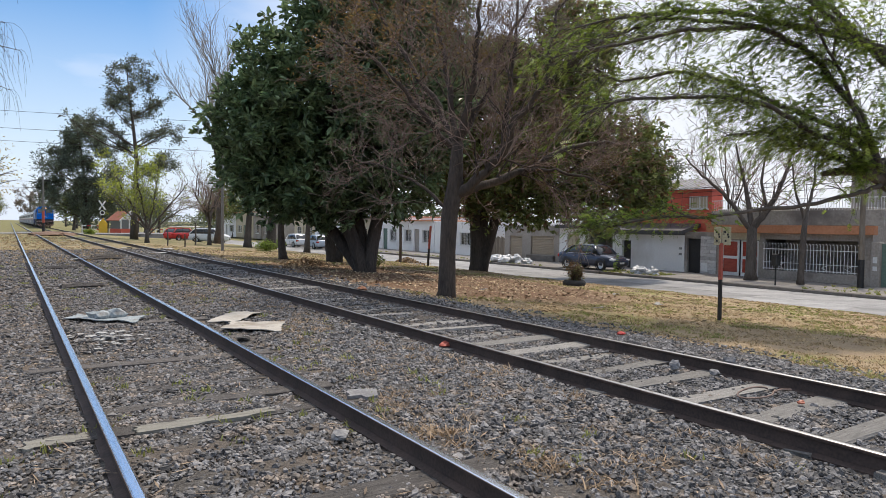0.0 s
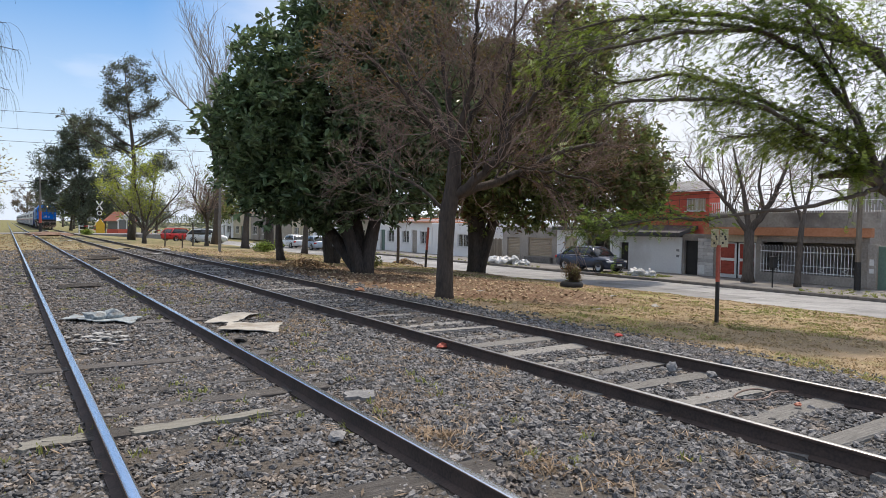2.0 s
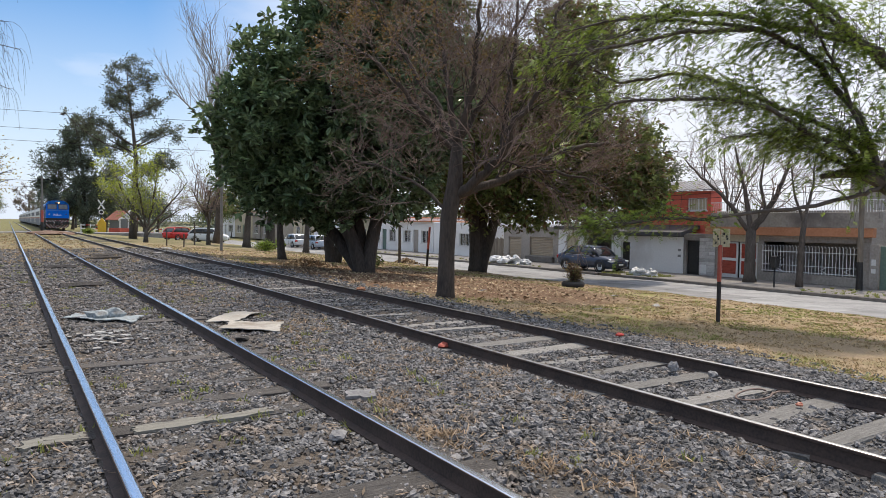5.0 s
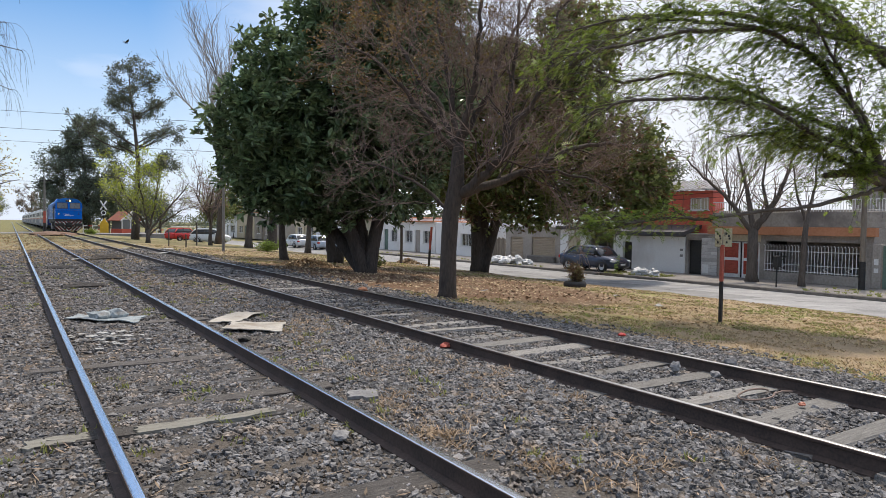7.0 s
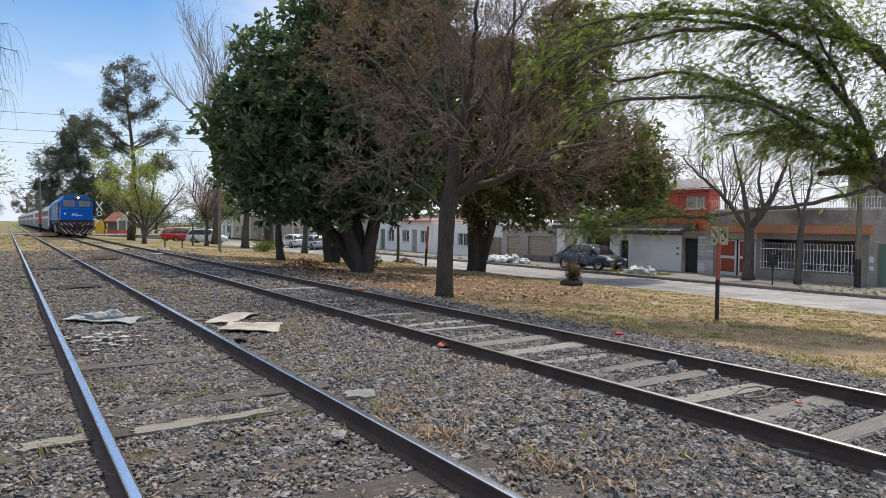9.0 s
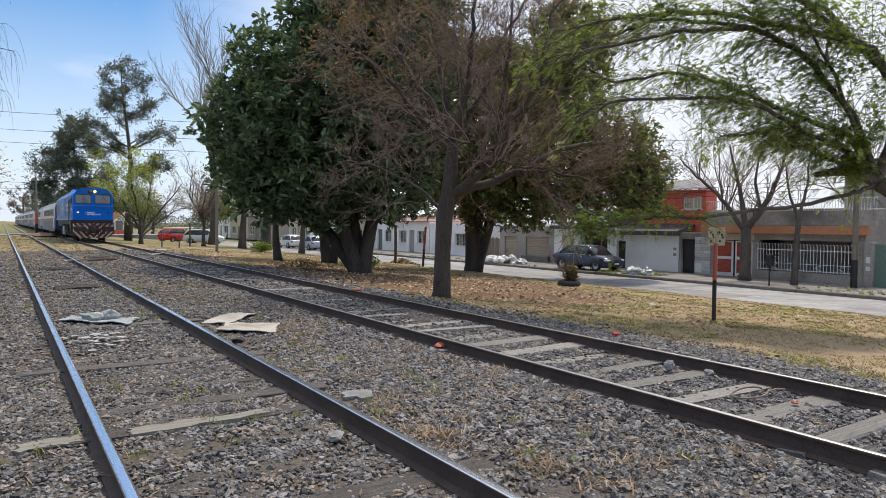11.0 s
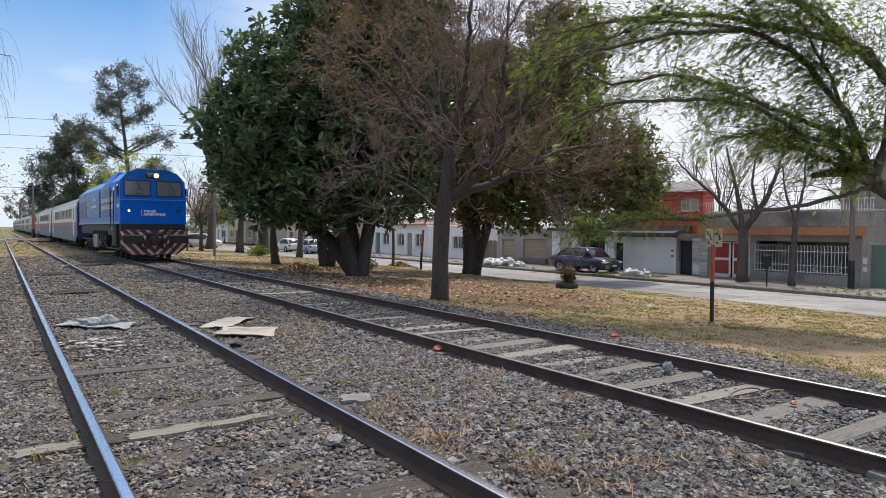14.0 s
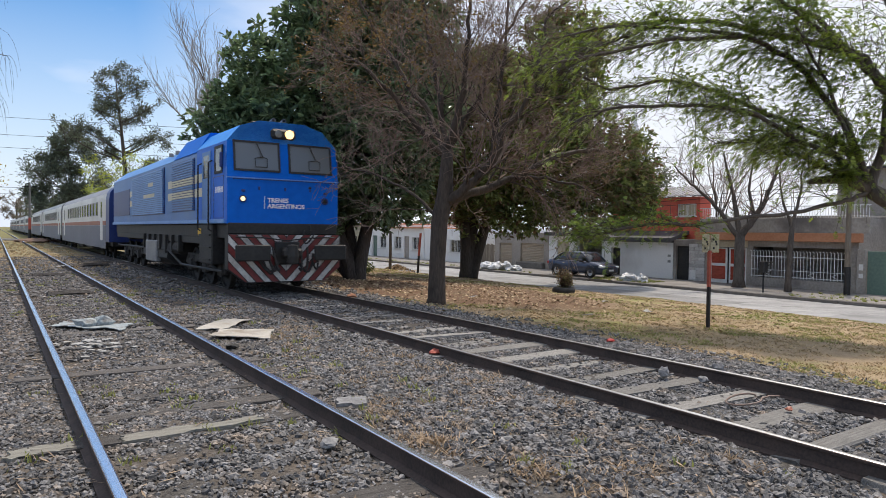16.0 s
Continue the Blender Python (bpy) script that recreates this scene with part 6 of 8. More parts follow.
# ---- the feathery tree whose limbs reach in over the verge ----
def build_feather_tree():
    r = random.Random(7)
    t = tree_thing("wide spreading tree with feathery light green leaves")
    wood, fine = Shell(), Shell()
    hub = (14.36, 6.53, 2.54)
    crotch = (14.48, 6.3, 4.4)
    wood.tube([(15.9, 5.2, gz(15.9, 5.2) - 0.2), (15.8, 5.25, 0.1), (15.5, 5.5, 1.36), (14.9, 6.05, 2.1), hub], [0.40, 0.28, 0.23, 0.19, 0.15], 12)
    limbs = [
        ([hub, (14.49, 6.37, 3.44), crotch, (14.58, 6.29, 5.81), (14.4, 6.6, 7.0)], 0.17),
        ([hub, (14.15, 6.68, 2.96), (13.71, 6.77, 3.81), (13.28, 6.83, 4.48), (12.85, 6.89, 4.97), (12.34, 7.0, 5.59)], 0.08),
        ([crotch, (14.09, 6.57, 5.08), (13.84, 6.98, 5.35), (13.1, 7.71, 5.6), (12.33, 8.45, 5.92), (11.51, 9.22, 6.01), (10.69, 9.97, 5.94)], 0.15),
        ([hub, (14.01, 6.81, 3.79), (13.16, 7.16, 4.74), (12.71, 7.46, 5.17), (12.15, 7.83, 5.44), (11.69, 8.01, 5.43), (10.68, 8.53, 5.31), (9.7, 9.03, 5.05), (8.82, 9.46, 4.82)], 0.11),
        ([hub, (14.17, 6.93, 3.42), (13.76, 7.44, 3.74), (13.27, 8.01, 4.1), (12.87, 8.52, 4.43), (12.5, 9.01, 4.76), (12.01, 9.56, 4.92), (11.14, 10.35, 4.73), (10.46, 11.04, 5.19)], 0.09),
        ([hub, (13.67, 6.88, 3.22), (12.82, 7.2, 3.45), (12.04, 7.48, 3.9), (11.4, 7.77, 4.01), (10.42, 8.29, 4.03), (9.46, 8.78, 3.92), (8.93, 9.1, 3.68)], 0.085),
        ([hub, (13.82, 6.89, 2.84), (13.75, 7.42, 3.16), (13.67, 7.96, 3.37), (13.54, 8.53, 3.65), (13.25, 9.19, 3.63)], 0.07),
        ([hub, (14.02, 6.62, 2.39), (13.6, 6.77, 2.27), (12.56, 7.07, 2.06), (11.65, 7.41, 1.94), (10.71, 7.64, 1.80), (9.9, 7.92, 1.80), (9.14, 8.29, 1.70), (8.63, 8.6, 1.55)], 0.07),
        ([crotch, (14.0, 6.63, 5.03), (13.24, 6.9, 5.5), (12.59, 7.09, 5.81), (11.83, 7.36, 6.2)], 0.12),
        ([crotch, (13.6, 7.2, 5.9), (12.6, 8.0, 6.5), (11.4, 8.8, 6.7), (10.0, 9.6, 6.6)], 0.09),
        ([(12.15, 7.83, 5.44), (11.2, 8.9, 5.75), (10.4, 9.7, 5.8), (9.6, 10.4, 5.6)], 0.06),
        ([(11.51, 9.22, 6.01), (10.9, 9.6, 5.7), (10.2, 10.0, 5.4), (9.7, 10.4, 5.0)], 0.05),
    ]
    # broken stub beside the fork
    wood.tube([hub, (14.0, 6.8, 2.75), (13.7, 7.0, 2.74), (13.35, 7.2, 2.68)], [0.12, 0.10, 0.085, 0.05], 8)
    ends, inner = [], []
    for pts, rad in limbs:
        path = []
        for a, b in zip(pts, pts[1:]):
            for k in range(4):
                path.append(Vector(a).lerp(Vector(b), k / 4) + spread(r, 0.035))
        path.append(Vector(pts[-1]))
        n = len(path)
        wood.tube(path, [rad * 0.58 * (1 - 0.75 * k / n) + 0.008 for k in range(n)], 7, False)
        low = pts[1][2] < 2.45
        inner += [p for p in path if p.x > 10.4 and 2.7 < p.z < 5.4]
        for k in range(int(n * (0.62 if low else 0.12)), n):
            for _ in range(3):
                d = (path[min(k + 1, n - 1)] - path[k - 1]).normalized()
                side = (d + d.cross(Vector((0, 0, 1)) + spread(r, 0.5)).normalized() * r.choice((-1, 1)) * r.uniform(0.6, 1.4) + Vector((0, 0, r.uniform(-0.3, 0.3)))).normalized()
                ln = r.uniform(0.5, 1.3)
                ln *= 0.34 if low else 1.0
                e = path[k] + side * ln + Vector((0, 0, (0.25 if low else -0.10) * ln))
                tw = bez(path[k], path[k] + side * ln * 0.5 + Vector((0, 0, 0.08)), e, 5)
                fine.tube(tw, [0.009, 0.007, 0.006, 0.005, 0.004, 0.003], 3, False)
                for q in tw[2:]:
                    ends.append((q, side))
                    if r.random() < 0.6:
                        s2 = (side + side.cross(spread(r)).normalized()).normalized()
                        e2 = q + s2 * r.uniform(0.25, 0.5)
                        fine.tube([q, e2], [0.006, 0.003], 3, False)
                        ends.append((e2, s2))
    for _ in range(190):
        p = r.choice(inner)
        d = (spread(r) * 1.0 + Vector((-0.5, 0.25, 0.05))).normalized()
        e = p + d * r.uniform(0.5, 1.3) + Vector((0, 0, -0.08))
        tw = bez(p, p.lerp(e, 0.5) + Vector((0, 0, 0.10)), e, 5)
        fine.tube(tw, [0.010, 0.008, 0.006, 0.005, 0.004, 0.003], 3, False)
        ends += [(q, d) for q in tw[1:]]
    # denser fresh sprays low at the long limb's end
    for q, d in list(ends):
        if q.z < 1.9 and q.x < 10.6:
            ends += [(q + spread(r, 0.22), d) for _ in range(2)]
    ends += [(q + spread(r, 0.22), d) for q, d in ends if q.z > 2.2 for _ in range(5 if q.z < 4.7 and q.x > 11.0 else 4) if r.random() < 0.85]
    ends = [(q, d) for q, d in ends if r.random() < ((1.0 if noise.noise(q * 0.9 + Vector((5, 2, 9))) > -0.05 else 0.3) * (0.6 if q.z > 5.0 and q.x > 12.3 else 0.45 if q.x < 10.7 else 1.0) if q.z > 2.2 else 1.0)]
    # fronds: a rib with pairs of thin leaflets, held flat in layers
    rs = np.random.RandomState(71)
    n, pairs = len(ends), 6
    q = np.array([tuple(e[0]) for e in ends])
    way = np.array([tuple(e[1]) for e in ends]) * (1, 1, 0.5) + rs.normal(0, 0.45, (n, 3)) * (1, 1, 0.5)
    way[:, 2] += np.where(q[:, 2] > 2.2, -0.12, 0.1)
    way /= np.linalg.norm(way, axis=1)[:, None]
    side = np.cross(way, np.array((0, 0, 1.0)) + rs.normal(0, 0.35, (n, 3)))
    side /= np.linalg.norm(side, axis=1)[:, None]
    ln = rs.uniform(0.07, 0.19, n)
    u = np.arange(pairs) / pairs
    p = q[:, None] + way[:, None] * (ln[:, None] * u)[:, :, None] + np.array((0, 0, -0.07)) * (u * u)[None, :, None]
    reach = 0.029 * np.sin(np.pi * (0.15 + 0.75 * u)) + 0.012
    quads_v = []
    for g in (-1, 1):
        tip = p + side[:, None] * (g * reach)[None, :, None] + way[:, None] * (0.45 * reach)[None, :, None]
        h = np.broadcast_to((way * 0.0085)[:, None], p.shape)
        quads_v.append(np.stack([p - h, p + h, tip + h * 0.7, tip - h * 0.7], 2))
    v = np.concatenate(quads_v).reshape(-1, 3)
    f = np.arange(len(v)).reshape(-1, 4)
    part("trunk", wood, BARK_GREY, t, smooth=True)
    tagged(part("twig_mass", fine, BARK_GREY, t), kind="stuff")
    ob = new("crown", fast_mesh("crown", v, f, LEAF_FEATHER))
    ob.parent = t


build_feather_tree()


def build_hanging_twigs():
    """A leafless weeping tree that stands just outside the view, its twigs hanging in."""
    r = random.Random(17)
    t = tree_thing("leafless weeping willow with long hanging twigs")
    wood, fine = Shell(), Shell()
    base = Vector((-5.2, 22.0, gz(-5.2, 22.0) - 0.1))
    hub = Vector((-4.8, 22.0, 4.6))
    wood.tube(bez(base, base.lerp(hub, 0.5) + Vector((0.2, 0, 0)), hub, 6), [0.4, 0.3, 0.27, 0.25, 0.22, 0.2, 0.18], 10)
    for k in range(44):
        e = Vector((r.uniform(-3.0, 0.45), r.uniform(22.5, 24.5), r.uniform(5.2, 9.6)))
        pts = bez(hub, hub.lerp(e, 0.5) + Vector((0, 0, 1.4)), e, 6)
        wood.tube(pts, [0.035 * (1 - j / 7) + 0.004 for j in range(7)], 5, False)
        for q in pts[2:]:
            for _ in range(5):
                ln = r.uniform(0.6, 1.8)
                out = Vector((r.uniform(-0.3, 0.55), r.uniform(-0.4, 0.4), 0)) * ln
                fine.tube(bez(q, q + out * 0.8 + Vector((0, 0, 0.1)), q + out + Vector((0, 0, -ln * 0.8)), 5), [0.006, 0.005, 0.004, 0.004, 0.003, 0.003], 3, False)
    part("trunk", wood, BARK_GREY, t, smooth=True)
    tagged(part("twig_mass", fine, BARK_GREY, t), kind="stuff")
    crown_tree("slender tree with few russet leaves", (-2.6, 20.5, gz(-2.6, 20.5)), 0.1, [(-2.2, 20.6, 3.2, 0.06)],
               [(-0.55, 21.2, 5.0, 0.75, 0.7, 0.5), (-1.4, 20.8, 5.4, 0.9, 0.9, 0.8)], 40, 5, 0.09, LEAF_BROWN, 173, BARK_GREY, 60, 0.16, 0.2)
    crown_tree("half bare tree with yellowing leaves", (-3.4, 48.0, gz(-3.4, 48.0)), 0.2, [(-3.0, 48.0, 2.6, 0.12)],
               [(-0.9, 47.6, 4.4, 1.5, 1.5, 2.0), (-2.4, 48.0, 5.4, 2.0, 2.0, 2.0)], 150, 7, 0.16, LEAF_YELLOW, 171, BARK_GREY, 70, 0.3, 0.3)


build_hanging_twigs()


def build_far_woods():
    """The wooded skyline all round, too far to tell one tree from the next."""
    r = random.Random(91)
    blobs = []
    for k in range(150):
        y = r.uniform(180, 560)
        side = r.choice((-1, 1, 1))
        x = (-14 - r.uniform(0, 120)) if side < 0 else (14 + r.uniform(0, 420))
        if side > 0 and x < 45 and y < 240:
            continue
        h = r.uniform(4, 8)
        blobs.append((x, y, h * 0.35 - 1, r.uniform(5, 10), r.uniform(5, 10), h))
    for k in range(70):
        blobs.append((r.uniform(70, 260), r.uniform(-40, 170), r.uniform(0, 1.5), r.uniform(4, 8), r.uniform(4, 8), r.uniform(2.5, 4)))
    for k in range(60):
        blobs.append((-r.uniform(25, 120), r.uniform(-60, 200), r.uniform(2, 4), r.uniform(4, 8), r.uniform(4, 8), r.uniform(4, 7)))
    c = blob_points(blobs, 52000, 93, 0.6)
    c[:, 2] = np.maximum(c[:, 2], -0.8)
    ob = new("far_woods", leaf_mesh("far_woods", c, 1.5, LEAF_EUC, 94))
    tagged(ob, "distant line of grey-green trees on the skyline", "woods", kind="stuff")


build_far_woods()

# ---- houses along the street ----
PLASTER_W = surf("weathered_white_plaster", (0.80, 0.80, 0.80), (0.88, 0.88, 0.87), scale=0.6, fine=10, bump=0.15, depth=0.006, c=(0.64, 0.62, 0.6))
PLASTER_CREAM = surf("cream_plaster", (0.46, 0.40, 0.28), (0.58, 0.52, 0.38), scale=0.6, fine=10, bump=0.15, depth=0.006, c=(0.38, 0.33, 0.25))
PLASTER_GREY = surf("stained_grey_render", (0.25, 0.225, 0.20), (0.41, 0.375, 0.335), scale=0.7, fine=10, bump=0.25, depth=0.01, c=(0.15, 0.13, 0.12))
PLASTER_RED = surf("brick_red_paint", (0.56, 0.10, 0.065), (0.66, 0.15, 0.10), scale=0.6, fine=10, bump=0.12, depth=0.005, c=(0.33, 0.07, 0.05))
TERRACOTTA = surf("terracotta_band_paint", (0.44, 0.19, 0.095), (0.55, 0.26, 0.145), scale=0.8, fine=10, bump=0.15)
SHUTTER = surf("beige_roller_shutter", (0.33, 0.27, 0.20), (0.44, 0.37, 0.285), rough=0.6, scale=0.8, fine=10, bump=0.1)
DARK_ROOF = surf("dark_roof_sheet", (0.035, 0.035, 0.04), (0.075, 0.075, 0.08), rough=0.6, scale=0.8, fine=10, bump=0.1)
TIN = surf("grey_corrugated_tin", (0.22, 0.21, 0.21), (0.36, 0.34, 0.33), rough=0.55, scale=0.8, fine=10, bump=0.1, c=(0.28, 0.2, 0.15))
STONE_CLAD = surf("pale_ashlar_cladding", (0.42, 0.41, 0.40), (0.6, 0.58, 0.56), scale=2, fine=14, bump=0.4, objects=0.2)
WOOD = surf("weathered_boards", (0.16, 0.13, 0.10), (0.27, 0.23, 0.18), scale=2, fine=12, bump=0.4, objects=0.25, grain=(1, 1, 0.2))
RED_GLASS = surf("red_curtain_behind_glass", (0.22, 0.03, 0.02), (0.42, 0.06, 0.04), rough=0.2, scale=3, fine=9, bump=0.0, grain=(1, 1, 3))
GREEN_PAINT = surf("dull_green_paint", (0.10, 0.16, 0.13), (0.15, 0.225, 0.185), rough=0.6, scale=0.8, fine=10, bump=0.08)
DARK_INSIDE = surf("dark_interior", (0.02, 0.019, 0.018), (0.045, 0.042, 0.04), scale=1, fine=8, bump=0.1)
HX = 33.0
HZ = ROAD_Z + 0.13


def facade(y0, y1, z0, z1, holes, x=HX, thick=0.28):
    """A wall with real openings: holes are (y0, y1, z0, z1)."""
    s = Shell()
    ys = sorted({y0, y1, *(h[0] for h in holes), *(h[1] for h in holes)})
    zs = sorted({z0, z1, *(h[2] for h in holes), *(h[3] for h in holes)})
    for a, b in zip(ys, ys[1:]):
        run = None
        for c, d in zip(zs, zs[1:]):
            my, mz = (a + b) / 2, (c + d) / 2
            if any(h[0] < my < h[1] and h[2] < mz < h[3] for h in holes):
                continue
            s.box(x, x + thick, a, b, c, d)
    return s.weld()


def house(label, y0, y1, top, material, holes=(), depth=8.0, x=HX, z0=HZ, roof=None, roof_t=0.12, over=0.0):
    h = empty("house", label=label, category="house", group="houses along the street")
    part("wall", facade(y0, y1, z0, top, list(holes), x), material, h)
    part("wall", Shell().box(x + depth - 0.25, x + depth, y0, y1, z0, top), material, h)
    part("wall", Shell().box(x + 0.28, x + depth - 0.25, y0, y0 + 0.22, z0, top), material, h)
    part("wall", Shell().box(x + 0.28, x + depth - 0.25, y1 - 0.22, y1, z0, top), material, h)
    part("floor", Shell().box(x + 0.28, x + depth - 0.25, y0 + 0.22, y1 - 0.22, z0, z0 + 0.03), DARK_INSIDE, h)
    part("roof", Shell().box(x - over, x + depth, y0, y1, top, top + roof_t, 0.02), roof or material, h)
    return h


def window(parent, y0, y1, z0, z1, x=HX, frame=None, bars=0, shut=None):
    w = part("window", Shell().box(x + 0.14, x + 0.16, y0, y1, z0, z1), shut or WINDOW, parent)
    fr = frame or WHITE
    part("window_frame", Shell().ring(x + 0.10, x + 0.18, y0, y1, z0, z1, 0.06), fr, w)
    part("mullion", Shell().box(x + 0.105, x + 0.175, (y0 + y1) / 2 - 0.03, (y0 + y1) / 2 + 0.03, z0 + 0.06, z1 - 0.06), fr, w)
    part("sill", Shell().box(x - 0.08, x + 0.1, y0 - 0.06, y1 + 0.06, z0 - 0.06, z0), fr, w)
    for k in range(bars):
        y = y0 + (k + 0.5) * (y1 - y0) / bars
        part("bar", Shell().tube([(x - 0.03, y, z0), (x - 0.03, y, z1)], 0.012, 6), WHITE, w)
    return w


def shutter(parent, y0, y1, z0, z1, x=HX):
    d = part("roller_shutter", Shell().box(x + 0.14, x + 0.18, y0, y1, z0, z1), SHUTTER, parent, "closed beige roller shutter")
    n = max(4, int((z1 - z0) / 0.12))
    for k in range(n):
        z = z0 + (z1 - z0) * k / n
        part("slat", Shell().prism([(x + 0.14, z + 0.005), (x + 0.105, z + 0.02), (x + 0.105, z + (z1 - z0) / n - 0.03), (x + 0.14, z + (z1 - z0) / n - 0.01)], "y", y0, y1), SHUTTER, d)


def build_houses():
    # white house beyond the boards
    h = house("white plastered low house with a small window", 44.4, 53.0, 1.75, PLASTER_W, [(47.3, 48.9, -0.15, 0.95), (49.6, 50.6, HZ, 1.0)])
    window(h, 47.3, 48.9, -0.15, 0.95, bars=7)
    part("door", Shell().box(HX + 0.12, HX + 0.17, 49.6, 50.6, HZ, 1.0, 0.01), PLASTER_GREY, h, "grey street door")
    fence = empty("board_fence", label="grey weathered board fence between houses", category="fence")
    for k in range(11):
        part("board", Shell().box(HX + 0.05, HX + 0.08, 42.62 + 0.16 * k, 42.76 + 0.16 * k, HZ, 0.62 + 0.05 * ((k * 7) % 3), 0.005), WOOD, fence)
    # garage with two shutters
    h = house("grey unpainted garage front with two beige shutters", 36.2, 42.5, 1.5, PLASTER_GREY, [(40.35, 41.9, -0.75, 0.82), (36.75, 39.35, -0.5, 0.85)])
    shutter(h, 40.35, 41.9, -0.75, 0.82)
    shutter(h, 36.75, 39.35, -0.5, 0.85)
    part("ledge", Shell().box(HX - 0.25, HX, 36.6, 39.6, HZ, -0.55, 0.03), KERB, h)
    part("cornice", Shell().box(HX - 0.06, HX, 36.2, 42.5, 1.34, 1.42), PLASTER_GREY, h)
    # low house with a dark carport
    h = house("low white house with an open carport under dark roof", 31.0, 36.2, 1.45, PLASTER_W, [(34.2, 35.4, HZ, 1.05), (31.15, 33.4, HZ, 1.3)], roof=DARK_ROOF, roof_t=0.25, over=0.5)
    part("door", Shell().box(HX + 0.1, HX + 0.16, 34.2, 35.4, HZ, 1.05, 0.01), PLASTER_CREAM, h, "cream street door")
    part("intercom", Shell().box(HX - 0.04, HX, 33.6, 33.8, 0.1, 0.5, 0.01), WHITE, h)
    # white house with dark fascia
    h = house("white painted house front with dark fascia and doorways", 25.6, 31.0, 1.15, PLASTER_W, [(29.6, 30.35, HZ, 0.75)], roof=DARK_ROOF)
    part("fascia", Shell().prism([(HX - 0.5, 1.2), (HX - 0.5, 1.42), (HX + 1.6, 1.95), (HX + 1.6, 1.75)], "y", 25.4, 31.2), DARK_ROOF, h, "dark sloping canopy")
    part("door", Shell().box(HX + 0.2, HX + 0.25, 29.6, 30.35, HZ, 0.75, 0.01), DARK_INSIDE, h, "dark metal door")
    part("vent", Shell().box(HX - 0.02, HX, 25.75, 25.95, 0.32, 0.45), GREY_METAL, h)
    part("vent", Shell().box(HX - 0.02, HX, 25.75, 25.95, -0.02, 0.12), GREY_METAL, h)
    # black door with ashlar strip
    h = house("narrow doorway with black door and stone cladding", 23.45, 25.55, 1.25, PLASTER_GREY, [(24.5, 25.4, HZ, 0.98)])
    part("door", Shell().box(HX + 0.16, HX + 0.22, 24.5, 25.4, HZ, 0.98, 0.01).box(HX + 0.13, HX + 0.16, 24.6, 25.3, HZ + 0.15, 0.85, 0.02), BLACK, h, "black panelled door")
    for k in range(11):
        for j in range(2):
            z = HZ + 0.19 * k
            a = 23.47 + 0.5 * j - (0.0 if k % 2 else 0.0)
            cut = 0.62 if k % 2 else 0.38
            y0, y1 = (23.47, 23.47 + cut) if j == 0 else (23.47 + cut + 0.012, 24.47)
            part("stone", Shell().box(HX - 0.045, HX - 0.002, y0, y1, z + 0.006, z + 0.184, 0.01), STONE_CLAD, h)
    part("meter_box", Shell().box(HX - 0.06, HX - 0.02, 24.0, 24.4, HZ + 0.1, HZ + 0.6, 0.01), WHITE, h)
    part("letter_box", Shell().box(HX - 0.12, HX - 0.04, 24.46, 24.56, -0.12, 0.08, 0.01), BLACK, h)
    # red upper storey with corrugated roof
    h = house("brick-red upper storey with corrugated tin roof", 24.7, 31.4, 3.85, PLASTER_RED, [(24.95, 26.3, 2.72, 3.46), (29.3, 30.35, 2.72, 3.46)], x=HX + 1.2, z0=1.3, depth=1.0, roof=PLASTER_RED, roof_t=0.02)
    for a, b in ((24.95, 26.3), (29.3, 30.35)):
        window(h, a, b, 2.72, 3.46, HX + 1.2, bars=7, shut=PLASTER_CREAM)
    tin = Shell()
    n = 46
    for k in range(n):
        y0, y1 = 24.2 + 7.5 * k / n, 24.2 + 7.5 * (k + 1) / n
        z = 0.045 if k % 2 else 0.0
        u = min(1.0, (y0 - 24.2 + 0.2) / 1.0)
        xb, zb = HX + 0.85 + 1.9 * u, 3.87 + 0.66 * u
        tin.prism([(HX + 0.85, 3.87 + z), (xb, zb + z), (xb, zb + 0.04 + z), (HX + 0.85, 3.91 + z)], "y", y0, y1 - 0.006)
    part("tin_roof", tin, TIN, h, "grey corrugated tin roof")
    # balcony house
    h = house("balcony house with terracotta band and red doors", 15.4, 23.45, 2.5, PLASTER_GREY, [(20.95, 23.25, HZ, 0.98), (15.9, 20.6, -0.95, 1.05)])
    part("band", Shell().box(HX - 0.35, HX - 0.003, 15.2, 23.9, 1.36, 1.78, 0.02), TERRACOTTA, h, "terracotta painted band")
    part("lintel_panel", Shell().box(HX - 0.02, HX - 0.003, 20.9, 23.3, 1.0, 1.34), PLASTER_CREAM, h, "cream lintel panel")
    part("balcony_wall", Shell().box(HX - 0.35, HX - 0.2, 14.8, 23.6, 1.78, 2.52, 0.02), PLASTER_GREY, h, "concrete balcony parapet")
    rl = part("railing", Shell().box(HX - 0.30, HX - 0.26, 14.8, 23.6, 3.06, 3.10), WHITE, h, "white balcony railing")
    for k in range(68):
        y = 14.85 + 0.128 * k
        part("bar", Shell().box(HX - 0.29, HX - 0.27, y, y + 0.02, 2.52, 3.06), WHITE, rl)
    # red doors in white frame
    for a, b in ((21.0, 22.05), (22.15, 23.2)):
        d = part("door", Shell().box(HX + 0.12, HX + 0.17, a, b, HZ, 0.95, 0.01), WHITE, h, "white framed red double door")
        for z0, z1 in ((HZ + 0.2, -0.05), (0.1, 0.88)):
            part("panel", Shell().box(HX + 0.10, HX + 0.12, a + 0.11, b - 0.11, z0, z1, 0.006), RED_GLASS, d, "red curtained door panel")
    part("plinth", Shell().box(HX - 0.1, HX - 0.003, 15.9, 20.6, HZ, -0.52, 0.02), PLASTER_GREY, h)
    g = empty("iron_fence", label="white wrought-iron fence on a low wall", category="fence")
